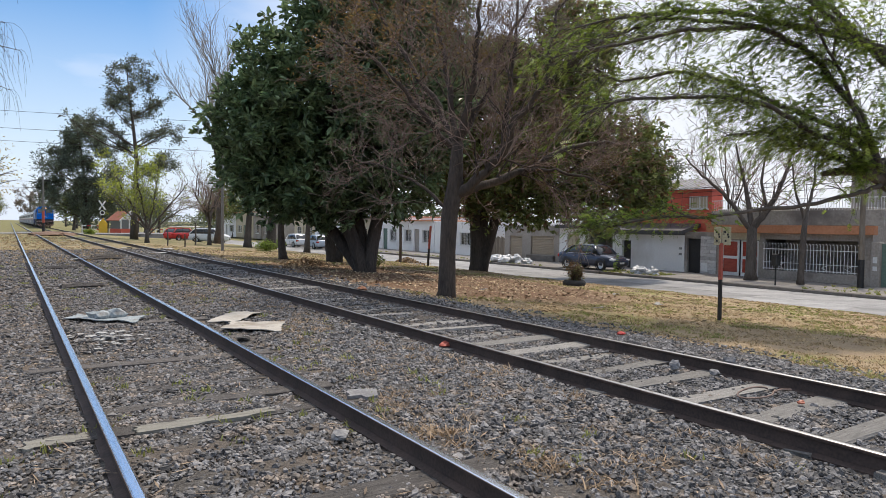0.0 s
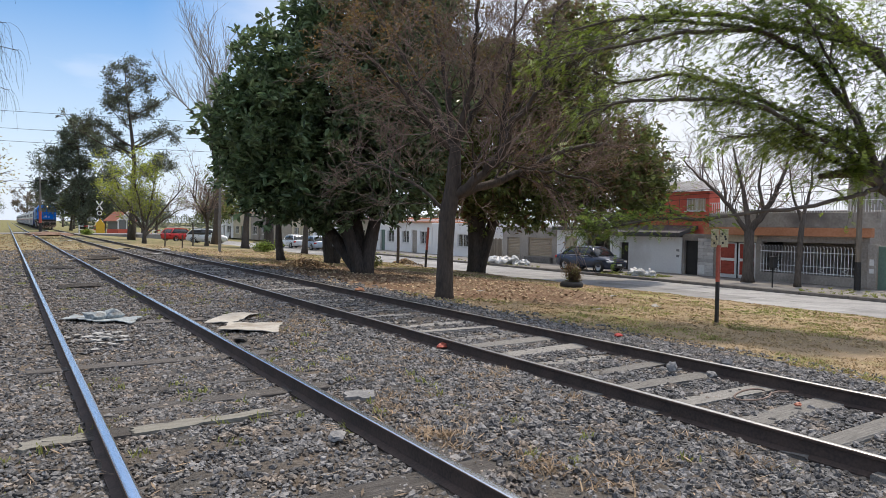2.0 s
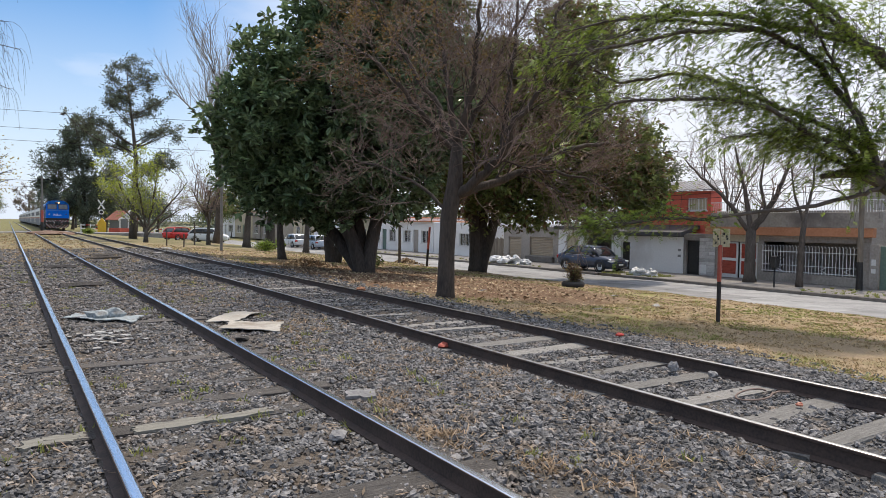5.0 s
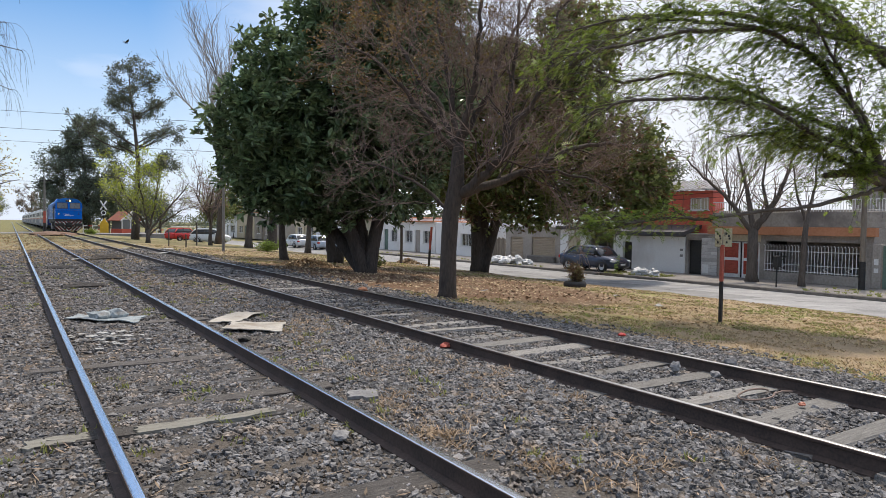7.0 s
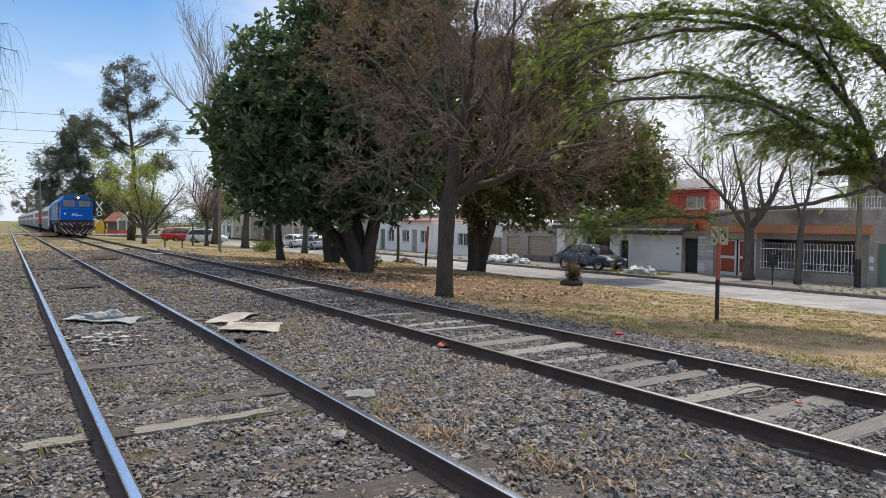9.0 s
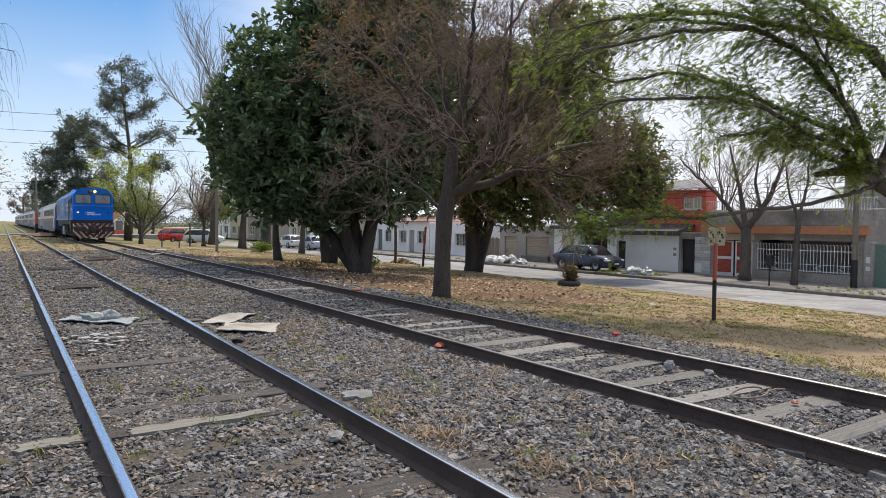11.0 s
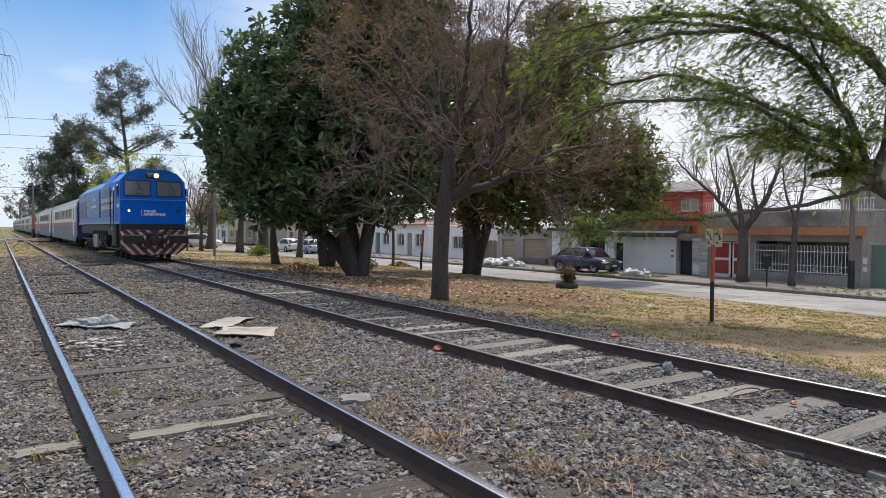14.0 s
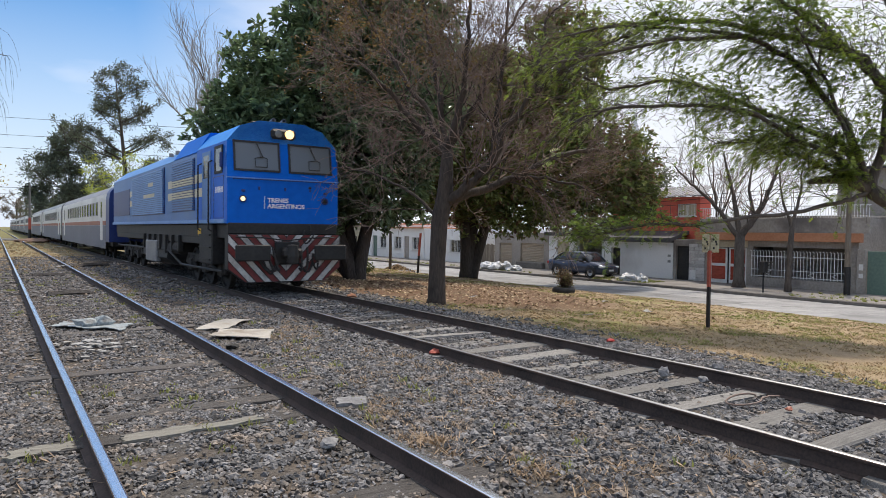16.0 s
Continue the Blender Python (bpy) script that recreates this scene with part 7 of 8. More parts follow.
    part("fence_rail", Shell().box(HX - 0.08, HX - 0.04, 15.9, 20.65, -0.45, -0.41), WHITE, g)
    part("fence_rail", Shell().box(HX - 0.08, HX - 0.04, 15.9, 20.65, 0.55, 0.59), WHITE, g)
    part("fence_rail", Shell().box(HX - 0.08, HX - 0.04, 15.9, 20.65, -0.12, -0.09), WHITE, g)
    for k in range(30):
        y = 15.95 + 0.161 * k
        part("bar", Shell().tube([(HX - 0.06, y, -0.5), (HX - 0.06, y, 0.82), (HX - 0.09, y + 0.03, 0.88), (HX - 0.12, y + 0.03, 0.84)], 0.016, 5), WHITE, g)
    for k in range(4):
        y = 16.4 + 1.1 * k
        part("ornament", Shell().tube([(HX - 0.07, y - 0.14, -0.4), (HX - 0.07, y + 0.14, -0.27), (HX - 0.07, y - 0.14, -0.14)], 0.02, 5), WHITE, g)
    part("inner_wall", Shell().box(HX + 2.2, HX + 2.4, 15.7, 20.8, HZ, 1.3), PLASTER_GREY, h)
    # gate and pillar
    gate = empty("metal_gate", label="dull green sheet-metal gate beside a pillar", category="gate")
    for k in range(4):
        part("leaf", Shell().box(HX - 0.1, HX - 0.05, 10.2 + 1.2 * k, 11.37 + 1.2 * k, HZ, 0.98, 0.01), GREEN_PAINT, gate)
    pil = part("pillar", Shell().box(HX - 0.2, HX + 0.2, 15.02, 15.38, HZ, 1.05, 0.02), PLASTER_GREY)
    tagged(pil, "grey rendered gate pillar with small plates", "pillar")
    part("plate", Shell().box(HX - 0.22, HX - 0.2, 15.1, 15.28, 0.1, 0.38), WHITE, pil)
    part("plate", Shell().box(HX - 0.22, HX - 0.2, 15.1, 15.28, -0.25, -0.05), WHITE, pil)
    h = house("unplastered upper building behind the gate", 12.5, 19.6, 5.3, PLASTER_GREY, [(14.5, 15.8, 3.3, 4.3)], x=HX + 6.4, z0=HZ, depth=6.0, roof=DARK_ROOF, over=0.5)
    window(h, 14.5, 15.8, 3.3, 4.3, HX + 6.4)
    house("plain grey house front", 2.0, 10.1, 2.4, PLASTER_GREY)
    house("plain white house front", -14.0, 1.9, 2.8, PLASTER_W)
    # houses further down the street
    rows = [("white low house with a terracotta roof edge", 53.1, 59.5, 1.9, PLASTER_W, TERRACOTTA), ("white house with terracotta parapet", 59.6, 66.0, 2.3, PLASTER_W, TERRACOTTA), ("cream plastered low house", 66.1, 74.0, 2.2, PLASTER_CREAM, DARK_ROOF), ("white plastered taller house", 74.1, 82.0, 2.9, PLASTER_W, TIN), ("cream plastered corner house", 82.1, 89.5, 2.4, PLASTER_CREAM, DARK_ROOF), ("grey house past the crossing", 99.5, 108.0, 2.6, PLASTER_GREY, DARK_ROOF), ("cream house past the crossing", 108.1, 118.0, 3.2, PLASTER_CREAM, TERRACOTTA), ("white house past the crossing", 118.1, 130.0, 2.8, PLASTER_W, DARK_ROOF)]
    doors = (PLASTER_GREY, GREEN_PAINT, WOOD, RED_STRIPE, PLASTER_CREAM, WOOD, GREEN_PAINT, PLASTER_GREY)
    for n, (label, a, b, top, mat, roof) in enumerate(rows):
        m, w = (a + b) / 2, b - a
        holes = [(a + 0.12 * w, a + 0.34 * w, -0.1, 1.1), (m - 0.5, m + 0.5, HZ, 1.15), (b - 0.34 * w, b - 0.12 * w, -0.1, 1.1)]
        h = house(label, a, b, top, mat, holes, roof=roof, over=0.25)
        window(h, *holes[0], bars=6)
        window(h, *holes[2], bars=6)
        part("door", Shell().box(HX + 0.12, HX + 0.17, m - 0.5, m + 0.5, HZ, 1.15, 0.01), doors[n], h)


build_houses()

# ---- cars ----
CAR_GREY = surf("dark_slate_car_paint", (0.055, 0.066, 0.10), (0.075, 0.088, 0.125), rough=0.22, metal=0.4, scale=1, fine=8, bump=0.0)
CAR_RED = surf("red_car_paint", (0.50, 0.02, 0.02), (0.58, 0.03, 0.03), rough=0.3, scale=1, fine=8, bump=0.0)
CAR_WHITE = surf("white_car_paint", (0.68, 0.70, 0.72), (0.76, 0.78, 0.8), rough=0.3, scale=1, fine=8, bump=0.0)
CAR_BLUE = surf("pale_blue_car_paint", (0.38, 0.45, 0.55), (0.46, 0.53, 0.62), rough=0.3, scale=1, fine=8, bump=0.0)
RIM = surf("alloy_rim", (0.35, 0.35, 0.36), (0.5, 0.5, 0.52), rough=0.35, metal=0.8, scale=4, fine=20, bump=0.0)
TAIL = surf("red_tail_lamp", (0.35, 0.01, 0.01), (0.45, 0.02, 0.02), rough=0.2, scale=4, fine=20, bump=0.0)
CLEAR = surf("clear_lamp_glass", (0.55, 0.56, 0.58), (0.7, 0.71, 0.73), rough=0.15, scale=4, fine=20, bump=0.0)
CHROME = surf("chrome_trim", (0.5, 0.5, 0.52), (0.65, 0.65, 0.67), rough=0.2, metal=1.0, scale=4, fine=20, bump=0.0)


def loft(stations):
    """A closed body through cross-sections; each is (y, [(half width, z), ...]) from the bottom up, mirrored."""
    s = Shell()
    n = None
    for y, prof in stations:
        ring = [(w, y, z) for w, z in prof] + [(-w, y, z) for w, z in prof[::-1]]
        n = len(ring)
        s.v.extend(ring)
    for k in range(len(stations) - 1):
        for j in range(n):
            a, b = k * n + j, k * n + (j + 1) % n
            s.f.append((a, b, b + n, a + n))
    s.f.append(tuple(range(n))[::-1])
    s.f.append(tuple(range((len(stations) - 1) * n, len(stations) * n)))
    return s


def car(label, paint, L, W, H, hatch, name="car"):
    """Front end towards -y; origin on the ground under the middle."""
    c = empty(name, label=label, category="car", group="parked cars")
    w, f, b = W / 2, -L / 2, L / 2
    sill, belt = 0.24, H * 0.62
    hood = H * 0.60
    deck = belt + (0.02 if hatch else 0.06)
    def ring(wide, low, top, soft=0.0):
        """Half a cross-section: tucked sill, bulging flank, shoulder, crowned top."""
        h = top - low
        return [(wide * 0.55, low), (wide * 0.90, low + 0.02), (wide * 0.97, low + 0.10 * h), (wide, low + 0.42 * h), (wide * 0.985, low + 0.70 * h), (wide * 0.93, low + 0.92 * h), (wide * (0.80 - soft), top), (wide * 0.4, top + 0.02)]
    body = [(f, ring(w * 0.70, 0.34, 0.62, 0.1)), (f + 0.06, ring(w * 0.82, 0.25, 0.70, 0.1)), (f + 0.22, ring(w * 0.93, 0.21, hood - 0.14)), (f + 0.5, ring(w * 0.985, 0.2, hood - 0.06)),
            (f + 0.9, ring(w, sill, hood)), (f + 1.25, ring(w, sill, belt)), (0.0, ring(w, sill, belt + 0.01)), (b - 1.0, ring(w, sill, belt + 0.04)),
            (b - 0.5, ring(w * 0.985, 0.24, deck + 0.02)), (b - 0.15, ring(w * 0.93, 0.28, deck)), (b - 0.03, ring(w * 0.86, 0.34, deck - 0.05, 0.1)), (b, ring(w * 0.78, 0.40, deck - 0.14, 0.1))]
    part("body", loft(body), paint, c, smooth=True)
    r0, r1 = f + L * 0.38, b - L * (0.16 if hatch else 0.29)
    cab0, cab1 = f + L * 0.235, b - (0.12 if hatch else L * 0.115)
    hoop = lambda low, top, k=1.0: [(w * 0.90 * k, low), (w * 0.87 * k, low + (top - low) * 0.45), (w * 0.77 * k, low + (top - low) * 0.85), (w * 0.60 * k, top), (w * 0.3 * k, top + 0.012)]
    mix_z = lambda a, z, u: a + (z - a) * u
    glass_s = loft([(cab0, hoop(belt - 0.04, belt, 0.96)), (mix_z(cab0, r0, 0.5), hoop(belt - 0.03, mix_z(belt, H, 0.58), 0.98)), (r0, hoop(belt - 0.03, H - 0.05)), ((r0 + r1) / 2, hoop(belt - 0.03, H - 0.03)), (r1, hoop(belt - 0.03, H - 0.06)), (mix_z(r1, cab1, 0.5), hoop(belt - 0.03, mix_z(H, deck, 0.42), 0.98)), (cab1, hoop(belt - 0.04, deck + 0.01, 0.94))])
    gl = part("window_glass", glass_s, WINDOW, c, "dark car windows", smooth=True)
    lid = lambda top: [(w * 0.77, top - 0.10), (w * 0.70, top - 0.035), (w * 0.5, top), (w * 0.2, top + 0.01)]
    part("roof", loft([(r0 - 0.10, lid(H - 0.055)), (r0 + 0.1, lid(H - 0.02)), ((r0 + r1) / 2, lid(H)), (r1 - 0.05, lid(H - 0.025)), (r1 + 0.12, lid(H - 0.07))]), paint, c, smooth=True)
    for sx in (-1, 1):
        part("side_trim", Shell().tube([(sx * w * 0.935, cab0 + 0.2, belt + 0.0), (sx * w * 0.94, 0.0, belt + 0.012), (sx * w * 0.93, cab1 - 0.35, belt + 0.03)], 0.012, 5), CHROME, c)
        part("door_seam", Shell().box(min(sx * w * 0.99, sx * (w + 0.004)), max(sx * w * 0.99, sx * (w + 0.004)), 0.12, 0.135, 0.34, belt - 0.08), BLACK, c)
    for sx in (-1, 1):
        for ya, yb in ((cab0, r0), (cab1, r1)):
            part("pillar", Shell().tube([(sx * w * 0.87, ya, belt), (sx * w * 0.84, mix_z(ya, yb, 0.5), mix_z(belt, H, 0.5)), (sx * w * 0.73, yb, H - 0.06)], 0.045, 6), paint, c, smooth=True)
        ym = (r0 + r1) / 2 + 0.05
        part("pillar", Shell().tube([(sx * w * 0.90, ym, belt), (sx * w * 0.87, ym, belt + 0.24), (sx * w * 0.75, ym, H - 0.07)], 0.035, 6), BLACK, c)
        part("mirror", Shell().box(sx * w * 1.02 - 0.08, sx * w * 1.02 + 0.08, cab0 + 0.42, cab0 + 0.56, belt, belt + 0.13, 0.03), paint, c)
        for d in (-0.35, 0.65):
            part("door_handle", Shell().box(min(sx * w, sx * (w + 0.02)), max(sx * w, sx * (w + 0.02)), d, d + 0.16, belt - 0.13, belt - 0.10), CHROME, c)
        part("headlight", Shell().box(sx * w * 0.70 - 0.19, sx * w * 0.70 + 0.17, f + 0.02, f + 0.34, 0.58, 0.70, 0.05), CLEAR, c)
        part("tail_light", Shell().box(sx * w * 0.76 - 0.14, sx * w * 0.76 + 0.14, b - 0.14, b + 0.01, deck - 0.30, deck - 0.12, 0.03), TAIL, c)
        for y in (f + L * 0.195, b - L * 0.2):
            wh = part("wheel", Shell().lathe([(0.20, -0.10), (0.29, -0.10), (0.315, -0.07), (0.315, 0.07), (0.29, 0.10), (0.20, 0.10)], (0, 0, 0), 20, "x"), RUBBER, c, "black tyre")
            wh.matrix_basis = pose(sx * (w - 0.09), y, 0.315)
            rim = Shell().lathe([(0.205, -0.06), (0.205, 0.085), (0.17, 0.075), (0.05, 0.055), (0.001, 0.06)], (0, 0, 0), 20, "x")
            if sx < 0:
                rim.v = [(-p[0], p[1], p[2]) for p in rim.v]
            part("rim", rim, RIM, wh)
            part("wheel_arch", Shell().lathe([(0.36, -0.02), (0.40, -0.02), (0.40, 0.02), (0.36, 0.02)], (sx * (w - 0.005), y, 0.33), 20, "x"), BLACK, c)
    part("grille", Shell().box(-w * 0.5, w * 0.5, f - 0.012, f + 0.10, 0.30, 0.54, 0.03), BLACK, c)
    part("grille_trim", Shell().box(-w * 0.42, w * 0.42, f - 0.01, f + 0.05, 0.585, 0.61, 0.008), CHROME, c)
    part("number_plate", Shell().box(-0.2, 0.2, f - 0.025, f - 0.005, 0.40, 0.50), WHITE, c)
    return c


grey_car = car("dark slate-blue sedan parked half on the sidewalk", CAR_GREY, 4.36, 1.72, 1.5, False)
grey_car.matrix_basis = pose(29.75, 29.65, ROAD_Z + 0.135, 0, 0, 4)
red_car = car("red hatchback with a board on its roof", CAR_RED, 3.9, 1.68, 1.5, True)
red_car.matrix_basis = pose(16.6, 81.5, gz(16.6, 81.5), 0, 0, 122)
part("roof_board", Shell().box(-0.6, 0.6, -2.2, 1.2, 1.56, 1.64, 0.02), WHITE, red_car, "white board tied on the roof")
white_suv = car("white family car parked on the verge", CAR_WHITE, 4.3, 1.75, 1.62, True)
white_suv.matrix_basis = pose(18.9, 78.0, gz(18.9, 78.0), 0, 0, 66)
for x, y, a, paint, lab in ((27.3, 73.5, 2, CAR_WHITE, "white hatchback parked at the kerb"), (27.4, 67.5, -2, CAR_BLUE, "pale blue hatchback parked at the kerb"), (27.3, 61.5, 1, CAR_WHITE, "white small car parked at the kerb")):
    k = car(lab, paint, 4.0, 1.7, 1.5, True)
    k.matrix_basis = pose(x, y, ROAD_Z, 0, 0, a + 180)

# ---- verge: post, tyre, poles ----
PLATE = surf("peeling_yellow_white_plate", (0.40, 0.35, 0.22), (0.60, 0.55, 0.38), rough=0.6, scale=11, fine=30, bump=0.2, c=(0.09, 0.055, 0.035))
POST_RED = surf("faded_red_post", (0.36, 0.07, 0.045), (0.48, 0.12, 0.08), rough=0.6, scale=6, fine=30, bump=0.2)
CONCRETE_POLE = surf("grey_concrete_pole", (0.13, 0.125, 0.12), (0.23, 0.22, 0.205), scale=2, fine=20, bump=0.2)


def build_verge():
    p = empty("track_sign", 12.42, 8.72, gz(12.42, 8.72), rz=0, label="black and red post with two worn plates", category="sign post")
    part("post", Shell().box(-0.033, 0.033, -0.033, 0.033, -0.2, 0.86, 0.008), BLACK, p, "black lower post")
    part("upper_post", Shell().box(-0.034, 0.034, -0.034, 0.034, 0.86, 1.62, 0.008), POST_RED, p, "faded red upper post")
    for k, a in enumerate((-20, -48)):
        m = pose(-0.075 + 0.16 * k, 0.04 - 0.10 * k, 1.77, 0, 0, a)
        part("plate", Shell().box(-0.085, 0.085, -0.008, 0.008, -0.19, 0.19, 0.004, m), PLATE, p, "worn yellowish plate with dark marks")
        for dx, dz in ((-0.03, 0.08), (0.035, -0.02), (-0.02, -0.10), (0.02, 0.03)):
            part("dark_mark", Shell().box(dx - 0.018, dx + 0.018, -0.011, -0.008, dz - 0.022, dz + 0.022, 0.0, m), BLACK, p)
    # tyre planter with a dry shrub
    tx, ty = 18.2, 19.1
    tz = gz(tx, ty)
    t = part("tyre", Shell().lathe([(0.22, 0.02), (0.36, 0.0), (0.43, 0.05), (0.44, 0.16), (0.36, 0.24), (0.24, 0.22), (0.22, 0.12), (0.22, 0.02)], (0, 0, 0), 24), RUBBER, smooth=True)
    t.matrix_basis = pose(tx, ty, tz)
    tagged(t, "old black tyre used as a planter", "tyre")
    crown_tree("brown half-dry shrub in a tyre", (tx, ty, tz), 0.03, [(tx, ty, tz + 0.35, 0.02), (tx + 0.1, ty, tz + 0.4, 0.02)], [(tx, ty, tz + 0.62, 0.33, 0.33, 0.36), (tx + 0.1, ty, tz + 0.45, 0.28, 0.28, 0.25)], 200, 9, 0.06, LEAF_BROWN, 201, BARK, 60, 0.06, 0.2, extra=(0.3, LEAF_OLIVE, "last green leaves"))
    # tall grey pole on the verge
    pole = part("lamp_pole", Shell().tube([(0, 0, -0.3), (0, 0, 3.0), (0, 0, 6.6)], [0.10, 0.085, 0.06], 10), CONCRETE_POLE)
    pole.matrix_basis = pose(11.42, 43.9, gz(11.42, 43.9))
    tagged(pole, "grey slim street pole on the verge", "street pole")
    st = part("utility_pole", Shell().tube([(0, 0, -0.2), (0, 0, 4.7)], [0.13, 0.10], 10), WOOD)
    st.matrix_basis = pose(31.6, 15.2, ROAD_Z + 0.13)
    tagged(st, "weathered wooden utility pole with dark painted foot", "utility pole")
    part("painted_foot", Shell().tube([(0, 0, -0.02), (0, 0, 1.25)], [0.136, 0.128], 10), BLACK, st)
    mb = empty("meter_post", 29.3, 17.75, ROAD_Z + 0.13, label="small black box on a thin post at the kerb", category="box on post")
    part("post", Shell().tube([(0, 0, -0.1), (0, 0, 0.95)], 0.035, 8), BLACK, mb)
    part("box", Shell().box(-0.16, 0.16, -0.13, 0.13, 0.90, 1.42, 0.03), BLACK, mb)
    part("bracket", Shell().box(-0.02, 0.02, -0.42, -0.1, 1.38, 1.42).tube([(0, -0.4, 1.4), (0, -0.13, 1.12)], 0.015, 5), BLACK, mb)
    sl = empty("leaning_post", 20.4, 33.5, gz(20.4, 33.5), label="leaning post with red top and black foot", category="post")
    part("foot", Shell().tube([(0, 0, -0.2), (0.05, -0.03, 1.0)], 0.07, 8), BLACK, sl)
    part("top", Shell().tube([(0.05, -0.03, 1.0), (0.13, -0.07, 2.3)], 0.068, 8), POST_RED, sl)
    for x, y, h, rad in ((9.3, 50.2, 1.2, 0.05), (10.2, 49.0, 0.9, 0.05), (13.2, 59.3, 1.9, 0.07), (20.8, 37.5, 2.4, 0.10)):
        o = part("wooden_stake", Shell().tube([(0, 0, -0.2), (0.02, 0.01, h * 0.5), (0.0, 0.0, h)], [rad, rad * 0.95, rad * 0.85], 7), BARK_GREY)
        o.matrix_basis = pose(x, y, gz(x, y))
        tagged(o, "rough grey wooden stake in the verge", "stake", group="stakes on the verge")
    r = random.Random(44)
    # pile of dry palm leaves by the street and brown soil heap
    for (x, y, w, h, mat, lab, n) in ((21.9, 38.6, 0.9, 0.5, LITTER_LEAF, "pile of dry palm leaves by the street", 420), (10.6, 27.4, 1.1, 0.35, LITTER_LEAF, "heap of soil and fallen leaves", 500)):
        z = gz(x, y)
        c = np.array([(x + r.gauss(0, w * 0.5), y + r.gauss(0, w * 0.4), 0) for _ in range(n)])
        d = ((c[:, 0] - x) ** 2 + (c[:, 1] - y) ** 2) ** 0.5
        c[:, 2] = z + np.clip(h * (1 - d / (w * 1.3)), 0.02, None) * np.random.RandomState(3).uniform(0.3, 1, n)
        o = new("leaf_pile", leaf_mesh("leaf_pile", c, 0.22, mat, 45))
        tagged(o, lab, "leaf pile", kind="stuff")
    for x, y, s, lab in ((16.1, 49.7, 1.0, "green shrub at a trunk's foot"), (24.6, 72.0, 1.2, "green shrub by the kerb"), (13.6, 27.6, 0.9, "leafy shoots between the trunks"), (8.0, 90.5, 0.8, "green shrub by the crossing")):
        z = gz(x, y)
        crown_tree(lab, (x, y, z), 0.03, [(x, y, z + 0.3, 0.02)], [(x, y, z + 0.4 * s, 0.8 * s, 0.8 * s, 0.4 * s)], 90, 10, 0.16, LEAF_FEATHER if s != 0.9 else LEAF_OLIVE, 211, BARK, 20, 0.12, 0.2)
    # rubbish bags on the sidewalk
    BAG = surf("crumpled_plastic_bag", (0.42, 0.43, 0.44), (0.68, 0.69, 0.70), rough=0.35, scale=6, fine=25, bump=0.6, depth=0.03)
    for k, (x, y, s) in enumerate(((29.0, 38.2, 0.42), (29.2, 37.2, 0.5), (29.5, 36.3, 0.4), (29.3, 36.9, 0.36), (29.6, 35.6, 0.3), (29.2, 25.6, 0.34), (29.4, 24.8, 0.3))):
        bag = lump("rubbish_bag", s, 300 + k, BAG, (1.1, 1.1, 0.75), 0.38, 3)
        bag.matrix_basis = pose(x, y, ROAD_Z + 0.13 + s * 0.42, 0, 0, 40 * k)
        tagged(bag, "crumpled pale plastic rubbish bag", "rubbish bag", group="rubbish bags")


def lump(name, size, seed, material, squash=(1, 1, 0.7), rough=0.25, detail=2):
    """An uneven lump: a ball pushed in and out."""
    bm = bmesh.new()
    bmesh.ops.create_icosphere(bm, subdivisions=detail, radius=size)
    r = random.Random(seed)
    o = Vector((r.uniform(0, 50), r.uniform(0, 50), r.uniform(0, 50)))
    for v in bm.verts:
        k = 1 + rough * 2 * (noise.noise(v.co / size * 1.3 + o)) + rough * 0.8 * noise.noise(v.co / size * 3.1 + o)
        v.co = Vector((v.co.x * squash[0], v.co.y * squash[1], v.co.z * squash[2])) * k
    me = bpy.data.meshes.new(name)
    bm.to_mesh(me)
    bm.free()
    me.materials.append(material)
    return new(name, me)


def sheet(name, outline, z, seed, material, thick=0.012, wave=0.03, cuts=10):
    """A crumpled sheet inside a quadrilateral outline (four x, y corners), with thickness."""
    s = Shell()
    o = Vector((seed * 3.1, seed * 1.7, 0))
    a, b, c, d = (Vector((p[0], p[1], 0)) for p in outline)
    rows = []
    r = random.Random(seed)
    for i in range(cuts + 1):
        row = []
        for j in range(cuts + 1):
            u, w = i / cuts, j / cuts
            p = a.lerp(b, u).lerp(d.lerp(c, u), w)
            if i in (0, cuts) or j in (0, cuts):
                p = p + Vector((r.uniform(-0.03, 0.03), r.uniform(-0.03, 0.03), 0))
            h = z + wave * (noise.noise(p * 2.2 + o) + 0.6 * noise.noise(p * 6.0 + o)) + wave * 0.9
            row.append((p.x, p.y, h))
        rows.append(row)
    n = cuts + 1
    for lift in (0, -thick):
        for row in rows:
            s.v.extend((x, y, h + lift) for x, y, h in row)
    for i in range(cuts):
        for j in range(cuts):
            k = i * n + j
            s.f.append((k, k + 1, k + n + 1, k + n))
            k += n * n
            s.f.append((k, k + n, k + n + 1, k + 1))
    edge = [i * n for i in range(n)] + [cuts * n + j for j in range(1, n)] + [i * n + cuts for i in range(cuts - 1, -1, -1)] + [j for j in range(cuts - 1, 0, -1)]
    for p, q in zip(edge, edge[1:] + edge[:1]):
        s.f.append((p, q, q + n * n, p + n * n))
    return part(name, s, material)


